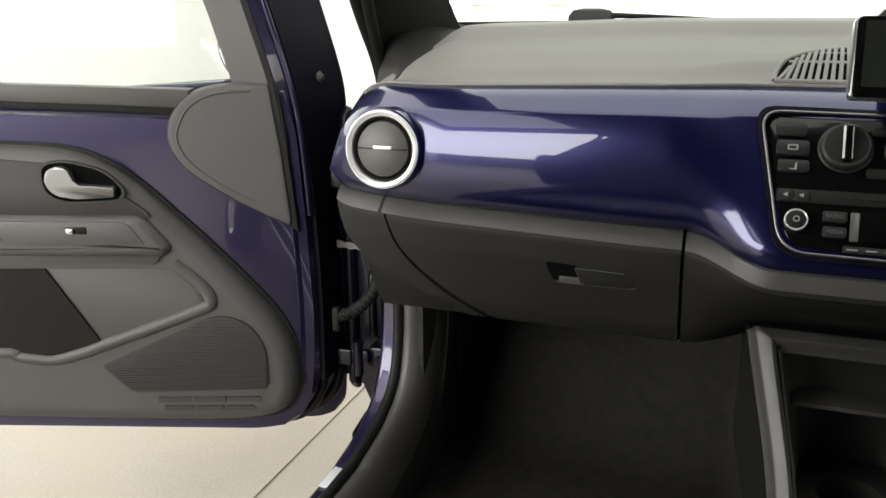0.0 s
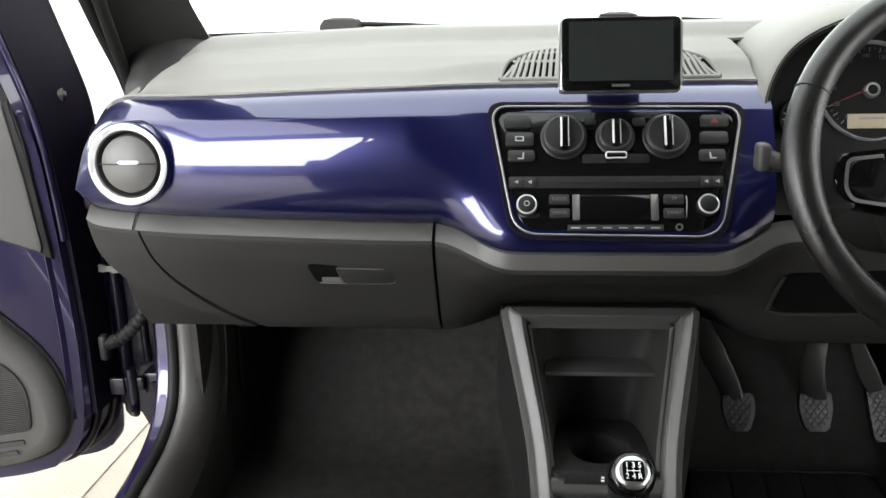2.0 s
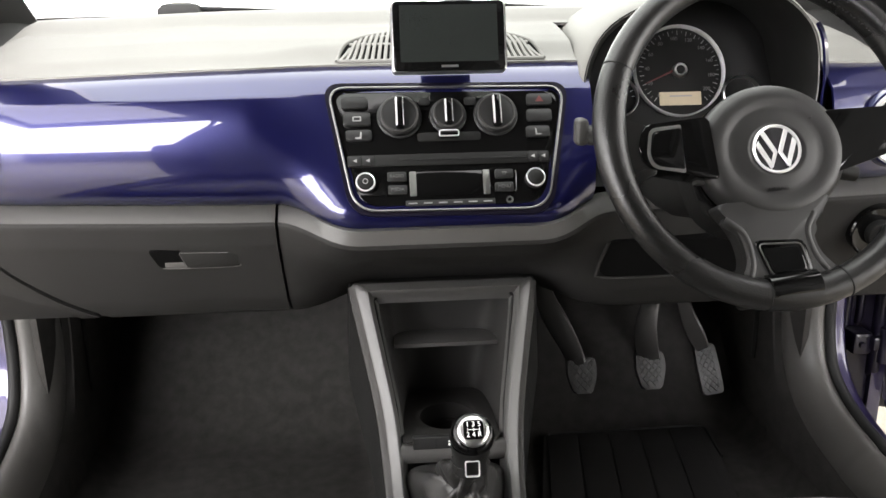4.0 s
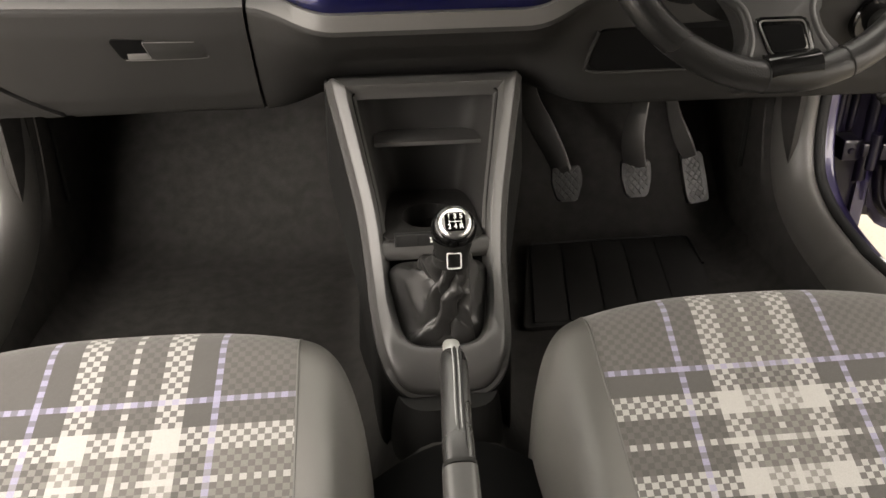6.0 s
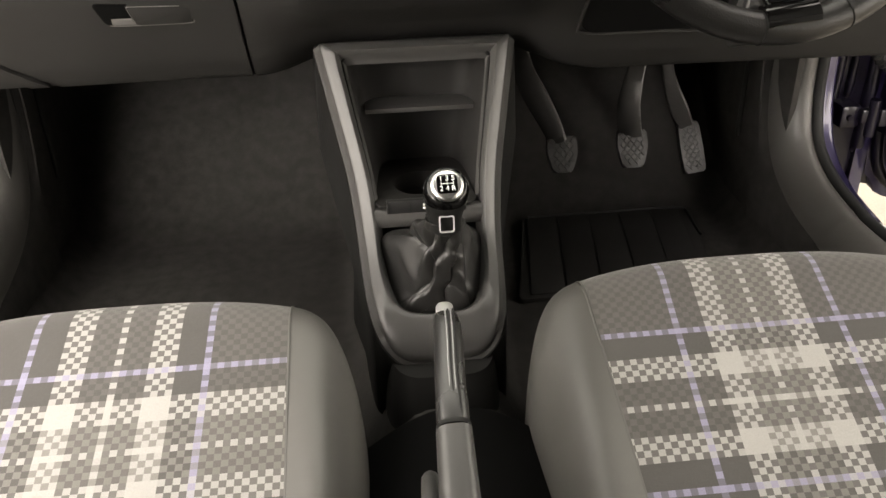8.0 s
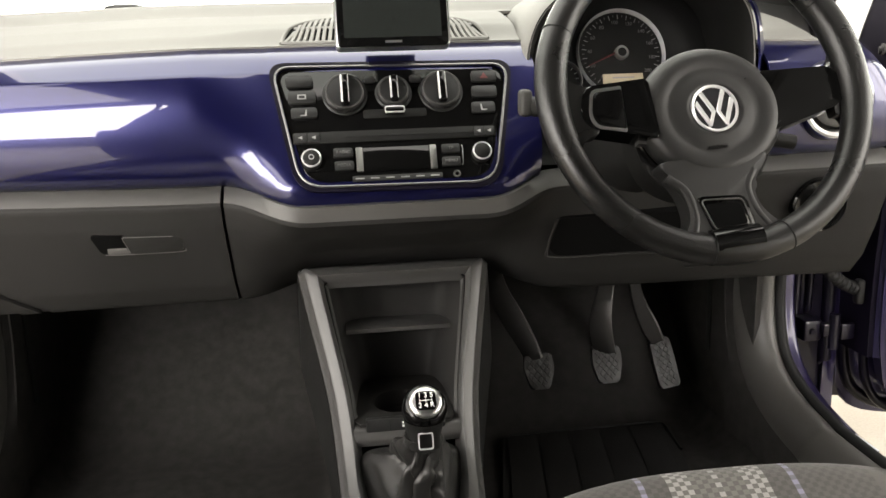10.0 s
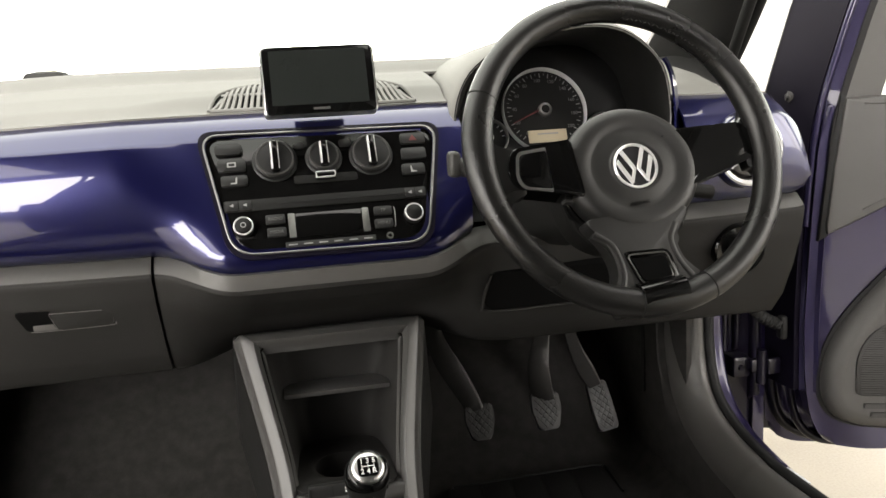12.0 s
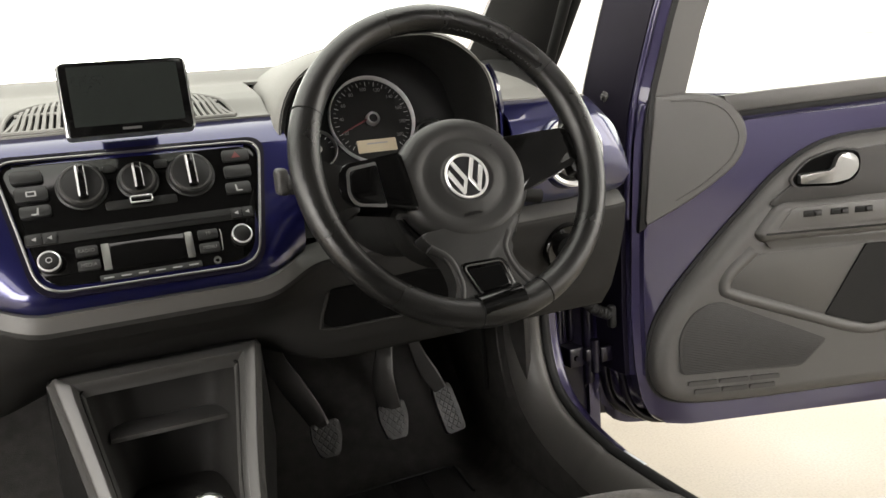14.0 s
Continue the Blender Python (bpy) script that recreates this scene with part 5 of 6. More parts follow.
part("hood_edge", sheet(lambda u, v: (lambda p: (ctr[0] + (p[0] - ctr[0]) * lerp(0.995, 1.10, v), lerp(0.014, 0.034, v) - 0.05 * (p[1] - 0.95), ctr[1] + (p[1] - ctr[1]) * lerp(0.995, 1.02, v)))(arch[round(lerp(30, len(arch) - 1, u))]), 12, 4, -0.003), FASCIA, cluster, "violet edge beside the instrument hood", 60)
DM = axes((0.318, 0.112, 0.970), (1, 0, 0), (0, math.sin(radians(20)), math.cos(radians(20))), (0, -math.cos(radians(20)), math.sin(radians(20))))
part("back_plate", prism(rounded([(-0.142, -0.085), (0.138, -0.085), (0.128, 0.05), (0.075, 0.104), (-0.045, 0.104), (-0.125, 0.045)], 0.03, 5), -0.008, -0.003, 0, DM), RUBBER, cluster)
dial = part("speedometer", lathe([(0.0575, 0.0), (0.0, 0.0005)], DM, 56), DARK, cluster, "black speedometer face")
part("dial_ring", lathe([(0.0612, -0.004), (0.0612, 0.006), (0.0606, 0.0070), (0.0598, 0.006), (0.0585, -0.002)], DM, 64), BADGEMETAL, cluster, "silver dial ring")
for k in range(41):
    w = radians(-138 + 276 * k / 40)
    long = 0.006 if k % 2 == 0 else 0.003
    r = 0.054 - long / 2
    part("tick", box((0, r, 0.0012), (0.0009, long, 0.0005), 0, 1, DM @ pose(0, 0, 0, 0, 0, -math.degrees(w))), GREYPRINT if k % 2 == 0 else DIMPRINT, dial)
for k in range(11):
    w = radians(-138 + 276 * k / 10.5)
    words("numeral", str(20 * k), 0.0068, DM @ Matrix.Translation((0.0435 * math.sin(w), 0.0435 * math.cos(w), 0.0012)), DIMPRINT, dial)
part("needle", loft([[(-0.004, 0.0, 0.004), (-0.048, -0.0174 - 0.0006, 0.004), (-0.048, -0.0174 + 0.0006, 0.004), (-0.004, 0.003, 0.004)], [(-0.004, 0.0, 0.005), (-0.048, -0.0174 - 0.0006, 0.005), (-0.048, -0.0174 + 0.0006, 0.005), (-0.004, 0.003, 0.005)]]), REDPRINT, dial, "red needle").data.transform(DM)
part("needle_hub", lathe([(0.0095, 0.0), (0.0095, 0.006), (0.0080, 0.008), (0.0062, 0.0078), (0.006, 0.0068)], DM, 32), SATIN, dial, "silver needle hub")
part("needle_cap", lathe([(0.0062, 0.0066), (0, 0.0068)], DM, 24), DARK, dial)
part("display", prism(rect(-0.0285, -0.046, 0.0275, -0.0285, 0.001), 0.0, 0.0015, 0, DM), LCD, dial, "pale grey trip display")
part("display_bar", box((0.0, -0.034, 0.0018), (0.03, 0.002, 0.0004), 0, 1, DM), GREYPRINT, dial)
FM = DM @ Matrix.Translation((-0.083, -0.034, 0.0))
small = part("fuel_gauge", lathe([(0.024, -0.002), (0.0, -0.001)], FM, 40), DARK, cluster)
part("gauge_ring", lathe([(0.0258, -0.004), (0.0258, 0.004), (0.0245, 0.005), (0.0238, 0.003), (0.0235, -0.003)], FM, 44), SATIN, cluster)
part("gauge_hub", lathe([(0.005, -0.001), (0.005, 0.003), (0.0, 0.004)], FM, 20), SATIN, small)
for k in range(9):
    part("tick", box((0, 0.0195, 0.0), (0.0009, 0.004, 0.0005), 0, 1, FM @ pose(0, 0, 0, 0, 0, 90 - 22 * k)), PRINT, small)
part("right_gauge", lathe([(0.0238, -0.002), (0.0, -0.001)], DM @ Matrix.Translation((0.083, -0.034, 0.0)), 40), DARK, cluster)
part("gauge_ring", lathe([(0.0258, -0.004), (0.0258, 0.004), (0.0245, 0.005), (0.0238, 0.003), (0.0235, -0.003)], DM @ Matrix.Translation((0.083, -0.034, 0.0)), 44), SATIN, cluster)

# ---------------------------------------------------------------- steering wheel
WT = radians(24)
WM = axes((0.307, -0.178, 0.932), (1, 0, 0), (0, math.sin(WT), math.cos(WT)), (0, -math.cos(WT), math.sin(WT))) @ pose(0, 0, 0, 0, 0, 5.5)
wheel = thing("steering_wheel", (0.300, -0.178, 0.73), "black leather three-spoke steering wheel with gloss black inserts", "steering wheel")
RW = 0.1640
SPOKE_LOW = -0.1570
loop = []
for k in range(96):
    w = 2 * math.pi * k / 96
    x, y = RW * 0.990 * math.sin(w), RW * 1.010 * math.cos(w)
    loop.append((x, max(y, SPOKE_LOW - 0.012 * (1 - abs(x) / RW)) + 0.001 if y < 0 else y + 0.001, -0.002))
thick = lambda c, d: math.exp(-((c - d) / 0.05) ** 2)
part("rim", tube(loop, [0.0152 + 0.0014 * (thick(k / 96, 0.22) + thick(k / 96, 0.78)) for k in range(96)], 20, True, WM), LEATHER, wheel, "black leather wheel rim")
for w in (60, -60, 164, 192):
    q = Vector((RW * math.sin(radians(w)), RW * math.cos(radians(w)), -0.002))
    if w in (164, 192):
        q[1] = max(q[1], SPOKE_LOW - 0.012 * (1 - abs(q[0]) / RW))
    part("rim_seam", lathe([(0.0153, -0.0008), (0.0163, -0.0004), (0.0163, 0.0004), (0.0153, 0.0008)], WM @ Matrix.Translation(q) @ pose(0, 0, 0, 0, 90, -w), 20), RUBBER, wheel)
# stitching along the inside of the upper right quarter of the rim
for k in range(26):
    w = radians(14 + 1.9 * k)
    part("stitch", box((0, 0, 0), (0.0032, 0.0010, 0.0012), 0, 1, WM @ Matrix.Translation((0.1515 * math.sin(w), 0.1515 * math.cos(w), 0.0055)) @ pose(0, 0, 0, 0, 0, -math.degrees(w) + (35 if k % 2 else -35))), HUBSKIN, wheel)
HM = WM @ Matrix.Translation((0.0035, -0.0195, -0.013)) @ Matrix.Diagonal((1.045, 0.955, 1, 1))
hub_prof = [(0.060, -0.040), (0.0725, -0.022), (0.0735, -0.004), (0.0725, 0.003), (0.0695, 0.0085), (0.0645, 0.0118), (0.0585, 0.0130), (0.0525, 0.0126), (0.0485, 0.0112), (0.0455, 0.0106), (0.040, 0.0118), (0.030, 0.0138), (0.0275, 0.0140), (0.0265, 0.0128), (0.0, 0.0128)]
hub = part("airbag_cover", lathe(hub_prof, HM, 72), HUBSKIN, wheel, "round charcoal airbag cover", 60)
part("hub_surround", lathe([(0.066, -0.030), (0.0755, -0.026), (0.0762, -0.014), (0.0745, -0.010), (0.072, -0.011)], HM @ Matrix.Translation((-0.001, -0.003, 0)), 64), GLOSS, wheel, "gloss black ring behind the airbag cover")
words("lettering", "AIRBAG", 0.0062, HM @ Matrix.Translation((-0.006, -0.0415, 0.0122)), DARK, hub, 0.0004)
part("cover_mark", box((0.0490, 0.0060, 0.0118), (0.003, 0.0015, 0.0012), 0.0004, 1, HM @ pose(0, 0, 0, 0, 0, 30)), DARK, hub)
BM = WM @ Matrix.Translation((0.0035, -0.0190, -0.0005))
badge = part("badge", lathe([(0.0250, -0.002), (0.0250, 0.0016), (0.0240, 0.0024), (0.0224, 0.0018), (0.0219, 0.0006)], BM, 56), BADGEMETAL, hub, "round chrome badge")
part("badge_disc", lathe([(0.0245, -0.0014), (0.0225, 0.0004), (0.0, 0.0010)], BM, 44), BADGE, badge)
for pts in ([(-0.0142, 0.0165), (-0.0105, 0.0190), (-0.0010, -0.0012), (-0.0036, -0.0060)], [(0.0142, 0.0165), (0.0105, 0.0190), (0.0010, -0.0012), (0.0036, -0.0060)],
            [(-0.0212, 0.0052), (-0.0180, 0.0098), (-0.0085, -0.0118), (-0.0094, -0.0200)], [(0.0212, 0.0052), (0.0180, 0.0098), (0.0085, -0.0118), (0.0094, -0.0200)],
            [(-0.0112, -0.0184), (-0.0076, -0.0184), (-0.0004, -0.0032), (-0.0026, 0.0004)], [(0.0112, -0.0184), (0.0076, -0.0184), (0.0004, -0.0032), (0.0026, 0.0004)]):
    part("badge_bar", prism(pts if pts[0][0] < 0 else pts[::-1], 0.0, 0.0024, 0.0004, BM, 1), BADGEMETAL, badge)
# upper spokes in gloss black, on leather-covered roots that grow out of the rim
for sx, dy in ((-1, 0.0), (1, -0.012)):
    root = [Vector((sx * a, b + dy)) for a, b in ((0.158, 0.050), (0.146, 0.034), (0.136, 0.026), (0.120, 0.020), (0.120, -0.030), (0.134, -0.030), (0.143, -0.042), (0.152, -0.066))]
    if sx > 0:
        root = [Vector((lerp(p[0], 0.155, 0.45), p[1])) for p in root]
    part("spoke_root", prism(rounded(root, 0.008, 4)[::-sx], -0.020, -0.001 if sx < 0 else -0.005, 0.007, WM, 4), LEATHER, wheel, "leather-covered spoke root")
left_sp = rounded([(-0.060, 0.022), (-0.1275, 0.0215), (-0.1370, -0.0050), (-0.1310, -0.0215), (-0.060, -0.042)], [0.004, 0.008, 0.012, 0.010, 0.004], 4)
sp = part("spoke", prism(left_sp, -0.030, 0.0005, 0.005, WM, 4), GLOSS, wheel, "gloss black spoke")
pad_out = rounded([(-0.0900, 0.0172), (-0.1222, 0.0170), (-0.1290, -0.0100), (-0.1244, -0.0232), (-0.0930, -0.0315)], [0.002, 0.007, 0.009, 0.007, 0.002], 5)
pin = [Vector((-0.1050 + (p[0] + 0.1050) * (0.86 if p[0] < -0.105 else 1.0), -0.006 + (p[1] + 0.006) * 0.86)) for p in pad_out]
part("pad_outline", frame_plate(pad_out, pin, -0.004, 0.0018, WM), SATIN, sp, "thin silver pad outline")
part("spoke_pad", prism([Vector((-0.106 + (p[0] + 0.106) * 0.96, -0.006 + (p[1] + 0.006) * 0.95)) for p in pin], -0.004, 0.0026, 0.0012, WM @ Matrix.Translation((-0.106, 0, 0)) @ pose(0, 0, 0, 3, 2, 0) @ Matrix.Translation((0.106, 0, 0)), 3), GLOSS, sp, "gloss black thumb pad")
right_sp = rounded([(0.060, 0.015), (0.1440, 0.0105), (0.1515, -0.0190), (0.1400, -0.0325), (0.060, -0.050)][::-1], [0.004, 0.010, 0.012, 0.008, 0.004], 4)
part("spoke", prism(right_sp, -0.030, -0.0020, 0.005, WM, 4), GLOSS, wheel, "gloss black spoke")
# lower spoke: one broad soft arm with two raised flanks round a gloss black window
low = rounded([(-0.070, -0.066), (0.052, -0.070), (0.0240, -0.102), (0.0275, -0.126), (0.0470, -0.148), (0.047, -0.172), (-0.056, -0.172), (-0.060, -0.146), (-0.0465, -0.128), (-0.0490, -0.099)], [0.01, 0.01, 0.012, 0.014, 0.01, 0.006, 0.006, 0.012, 0.014, 0.014], 5)
arm_ = part("lower_spoke", prism(low, -0.026, -0.0015, 0.007, WM, 5), HUBSKIN, wheel, "charcoal lower spoke")
for line in ([(-0.062, -0.082), (-0.0455, -0.099), (-0.0415, -0.126), (-0.0480, -0.146)], [(0.030, -0.086), (0.0195, -0.103), (0.0225, -0.126), (0.0330, -0.146)]):
    part("flank", tube([(p[0], p[1], -0.0062) for p in spline(line, 6)], 0.0058, 14, False, WM), HUBSKIN, arm_)
ins = rounded([(-0.0380, -0.1065), (0.0130, -0.1115), (0.0178, -0.1455), (-0.0270, -0.1455)][::-1], 0.006, 5)
fr = part("lower_insert", prism(ins, -0.016, -0.0002, 0.0016, WM), GLOSS, wheel, "gloss black lower insert")
part("insert_edge", tube([(p[0], p[1], 0.0002) for p in rounded([(-0.0345, -0.1105), (0.0095, -0.1148), (0.0135, -0.1432), (-0.0250, -0.1432)], 0.006, 5)], 0.0009, 6, True, WM), CONSOLE, fr)
# Flat black plate stands in for the shaded window opening.
part("insert_window", prism(rounded([(-0.0310, -0.1150), (0.0062, -0.1185), (0.0092, -0.1405), (-0.0232, -0.1405)][::-1], 0.004, 4), -0.002, 0.0004, 0.0, WM), SHADEBLACK, fr)
part("lower_rim_insert", tube([(x, SPOKE_LOW - 0.0005, -0.0015) for x in (-0.0335, -0.018, -0.004, 0.0165)], 0.0160, 20, False, WM), GLOSS, wheel, "gloss black rim insert")
part("spoke_clip", prism([(-0.0765, -0.0215), (-0.0680, -0.0430), (-0.0775, -0.0405)], -0.026, -0.0145, 0.001, WM), TRIM, wheel, "small grey wedge beside the airbag cover")
part("spoke_back", prism(rounded([(-0.085, 0.02), (0.085, 0.02), (0.07, -0.075), (0.035, -0.10), (-0.035, -0.10), (-0.07, -0.075)], 0.02, 4), -0.065, -0.030, 0.008, WM), DARK, wheel)
column = thing("steering_column", (0.30, 0.0, 0.80), "black steering column shroud with two stalks", "steering column")
part("shroud", loft([[(0.300 + 0.058 * kx * math.cos(q * math.pi / 8), y, z + 0.050 * kx * math.sin(q * math.pi / 8)) for q in range(16)] for y, z, kx in ((-0.125, 0.885, 0.9), (-0.10, 0.878, 1.05), (0.0, 0.855, 1.15), (0.10, 0.83, 1.1))]), DARK, column)
st = part("stalk", tube(spline([(0.26, -0.065, 0.895), (0.20, -0.066, 0.905), (0.162, -0.068, 0.913), (0.146, -0.068, 0.918)], 4), [0.008] * 5 + [0.009] * 4 + [0.011] * 3 + [0.0105], 12), TRIM, column, "grey indicator stalk")
part("stalk_tip", box((0.143, -0.068, 0.920), (0.014, 0.022, 0.030), 0.005, 3), TRIM, st)
part("stalk", tube(spline([(0.34, -0.065, 0.895), (0.42, -0.066, 0.872), (0.47, -0.068, 0.862)], 5), 0.009, 12), DARK, column, "black wiper stalk")
# No real opening: a black plate stands for the shade below the column.
part("column_shade", prism(rounded([(-0.108, 0.040), (-0.113, -0.012), (-0.100, -0.026), (0.075, -0.026), (0.090, 0.040)], 0.010, 4), -0.03, 0.0, 0.0, axes((0.306, 0.012, 0.738), (1, 0, 0), (0, -0.50, 0.866), (0, -0.866, -0.50))), SHADEBLACK, column, "flat black plate for the shaded opening below the column")
part("recess_lip", tube([axes((0.306, 0.012, 0.738), (1, 0, 0), (0, -0.50, 0.866), (0, -0.866, -0.50)) @ Vector((a, b, 0.001)) for a, b in spline([(-0.108, 0.040), (-0.114, -0.010), (-0.102, -0.027), (0.0, -0.028), (0.075, -0.027), (0.092, 0.040)], 4)], 0.0022, 8), LOWER, column)
switch = thing("light_switch", (0.541, 0.0, 0.773), "round rotary headlight switch in the dashboard", "switch")
LM = Matrix.Translation(bowed((0.541, -0.022, 0.776))) @ pose(0, 0, 0, 96, 0, -8)
part("bezel", lathe([(0.036, -0.012), (0.036, 0.004), (0.034, 0.006), (0.028, 0.004), (0.0, 0.003)], LM, 40), GLOSS, switch)
part("knob", lathe([(0.0185, 0.002), (0.018, 0.012), (0.016, 0.015), (0.0, 0.0155)], LM, 36), DARK, switch)
part("grip", box((0, 0, 0.019), (0.007, 0.032, 0.012), 0.003, 2, LM), SATIN, switch, "silver grip bar")

# ---------------------------------------------------------------- centre console
console = thing("centre_console", (0, -0.05, 0.30), "charcoal centre console with open tray and cup holder", "console")
SP = spline([(0.036, 0.716), (0.005, 0.672), (-0.065, 0.574), (-0.105, 0.522), (-0.150, 0.494), (-0.198, 0.4745), (-0.216, 0.453), (-0.228, 0.430), (-0.236, 0.408)], 8)
ACC = [0.0]
for p, q in zip(SP, SP[1:]):
    ACC.append(ACC[-1] + (q - p).length)
SLEN = ACC[-1]


def spine(l):
    """The console's rim line at the length l from its top: place and outward normal in y, z."""
    y, z = curve(l, ACC, [p[0] for p in SP]), curve(l, ACC, [p[1] for p in SP])
    y2, z2 = curve(min(l + 0.01, SLEN), ACC, [p[0] for p in SP]), curve(min(l + 0.01, SLEN), ACC, [p[1] for p in SP])
    y1, z1 = curve(max(l - 0.01, 0), ACC, [p[0] for p in SP]), curve(max(l - 0.01, 0), ACC, [p[1] for p in SP])
    t = Vector((y2 - y1, z2 - z1)).normalized()
    return y, z, Vector((t[1], -t[0]))


def on_console(a, l, h):
    y, z, n = spine(min(max(l, 0), SLEN))
    ex = max(0.0, l - SLEN)
    return Vector((a + CONSOLE_X, y + n[0] * h - ex, z + n[1] * h - 0.4 * ex))


half_o = [(0.0, 0.0), (0.06, 0.0), (0.1105, 0.0), (0.1145, 0.004), (0.1015, 0.07), (0.0845, 0.16), (0.0775, 0.23), (0.0722, 0.30), (0.0650, 0.352), (0.0570, 0.380), (0.042, 0.396), (0.022, 0.400)]
half_i = [(0.0, 0.0145), (0.05, 0.0145), (0.087, 0.0150), (0.0930, 0.0215), (0.0830, 0.08), (0.0690, 0.16), (0.0630, 0.220), (0.0610, 0.272), (0.0555, 0.306), (0.0480, 0.328), (0.036, 0.340), (0.018, 0.345)]
CONSOLE_X = -0.0055
full = lambda hp: spline(hp + [(0.0, hp[-1][1] + 0.0005)] + [(-a, l) for a, l in hp[:0:-1]], 4, True)
LO, LI = full(half_o), full(half_i)


def console_rim(u, v):
    i = round(u * len(LO)) % len(LO)
    o, n = LO[i], LI[i]
    j = round(v * 7) + 1 if v >= 0 else 0
    if j == 0:
        p = on_console(o[0] * 1.02, o[1], -0.02)
        if o[1] < 0.003:
            return Vector((o[0] * 1.04 + CONSOLE_X, p[1] + 0.10, p[2]))
        f = step(0.34, 0.42, o[1])
        return Vector((o[0] * 1.05 + math.copysign(0.006, o[0]) + CONSOLE_X, p[1] + 0.03 * f, lerp(p[2] - 0.12, 0.330, f)))
    if j == 1:
        p = on_console(o[0] + math.copysign(0.0065 * step(0.41, 0.36, o[1]), o[0]), o[1] + 0.003, lerp(-0.016, -0.006, step(0.34, 0.385, o[1])))
        return p - Vector((0, 0, 0.005 * step(0.34, 0.42, o[1])))
    if j == 8:
        return on_console(n[0] * 0.93, lerp(n[1], 0.2, 0.04), -0.016)
    t = [0, 0, 0.0, 0.06, 0.16, 0.80, 0.92, 1.0][j]
    h = [0, 0, -0.0080, -0.0045, -0.0030, 0.0010, -0.0012, -0.010][j]
    q = o.lerp(n, t)
    return on_console(q[0], q[1], h)


part("surround", sheet(console_rim, len(LO), 7, 0.0025, True), CONSOLE, console, "satin charcoal tapered surround", 50)
part("side_panel", sheet(lambda u, v: console_rim(u, 0 if v > 0.5 else -1), len(LO), 1, 0.0025, True), DARK, console, "black console side")
skirt = spline([(0.0, -0.280), (0.040, -0.276), (0.060, -0.245), (0.068, -0.17), (0.085, 0.0), (0.10, 0.1)], 4)
ring2 = [(a, y) for a, y in skirt] + [(-a, y) for a, y in skirt[::-1]]
# Hidden box, added to keep light from crossing into the driver's footwell.
part("light_block", box((-0.005, 0.44, 0.50), (0.19, 0.60, 0.40), 0.02, 3), DARK, console, "black box below the dashboard, added to block light")
part("base", loft([[(a * 1.06 + CONSOLE_X, y - 0.010, 0.28) for a, y in ring2], [(a * 1.0 + CONSOLE_X, y + 0.004, 0.37) for a, y in ring2], [(a * 0.95 + CONSOLE_X, y + 0.03, 0.425) for a, y in ring2]]), DARK, console, "black console base")
# tray
def tray_tub(u, v):
    """The tray's roof, walls and back in one rounded skin behind the rim."""
    l = lerp(0.0165, 0.215, v)
    half = curve(l, [q[1] for q in half_i[1:8]], [q[0] for q in half_i[1:8]])
    if l < 0.0215:
        half = lerp(0.0880, 0.0930, ((l - 0.0165) / 0.005) ** 0.6)
    w = math.pi * u
    c, sn = math.cos(w), math.sin(w)
    side, back = math.copysign(abs(c) ** 0.30, c), abs(sn) ** 0.30
    p = on_console(0, l, -0.0080)
    deep = max(0.0, lerp(0.052, 0.092, (p[2] - 0.50) / 0.2) - p[1]) * math.sqrt(step(0.0150, 0.0230, l))
    return Vector((CONSOLE_X - side * half * (1 - 0.16 * back), p[1] + deep * back, p[2] - 0.012 * back * step(0.05, 0.0, l)))


part("tray_tub", sheet(tray_tub, 48, 40, 0.003), LOWER, console, "dark moulded tray", 60)


def tray_floor(u, v):
    """A floor with a round cup hole: v runs from the hole's edge to the tray's walls."""
    w = 2 * math.pi * u
    c, sn = math.cos(w), math.sin(w)
    k = 1 / max(abs(c) / 0.060, abs(sn) / (0.10 if sn > 0 else 0.070))
    x, y = lerp(0.0365 * c, k * c, v), lerp(0.0365 * sn, k * sn, v)
    return (-0.008 + x, -0.016 + y, 0.5485 - 0.06 * min(0.0, y + 0.030) + (-0.002 if v < 0.05 else 0.0))


part("tray_floor", sheet(tray_floor, 48, 8, 0.003, True), LOWER, console, "tray floor with a cup hole")
part("cup_well", lathe([(0.0380, 0.001), (0.0365, 0.0018), (0.0350, -0.002), (0.0345, -0.020), (0.0315, -0.022), (0.0310, -0.045), (0.0, -0.046)], Matrix.Translation((-0.008, -0.016, 0.548)), 44), LOWER, console, "round cup holder")
part("tray_shelf", loft([[(x, 0.0275, 0.6275), (x, 0.0250, 0.6285), (x, 0.0250, 0.6335), (x, 0.0275, 0.6345), (x, 0.090, 0.6320), (x, 0.090, 0.6280)] for x in (-0.072, -0.004, 0.064)]), CONSOLE, console, "narrow tray shelf")
strip = part("switch_strip", box((-0.008, -0.0845, 0.5515), (0.094, 0.008, 0.0165), 0.0015, 2, I4), BUTTON, console)
for sx in (-0.052, -0.027, 0.004):
    part("strip_line", box((sx, -0.0888, 0.5515), (0.0012, 0.001, 0.013), 0, 1), RUBBER, strip)
for k in range(2):
    part("mark", box((-0.0105, -0.0889, 0.5495 + 0.004 * k), (0.0036, 0.0008, 0.0024), 0, 1), PRINT, strip)
part("bridge", sheet(lambda u, v: on_console(lerp(-0.066, 0.066, u), lerp(0.205, 0.223, v), -0.003 - 0.006 * (2 * v - 1) ** 6), 6, 8, 0.004), CONSOLE, console, "", 60)

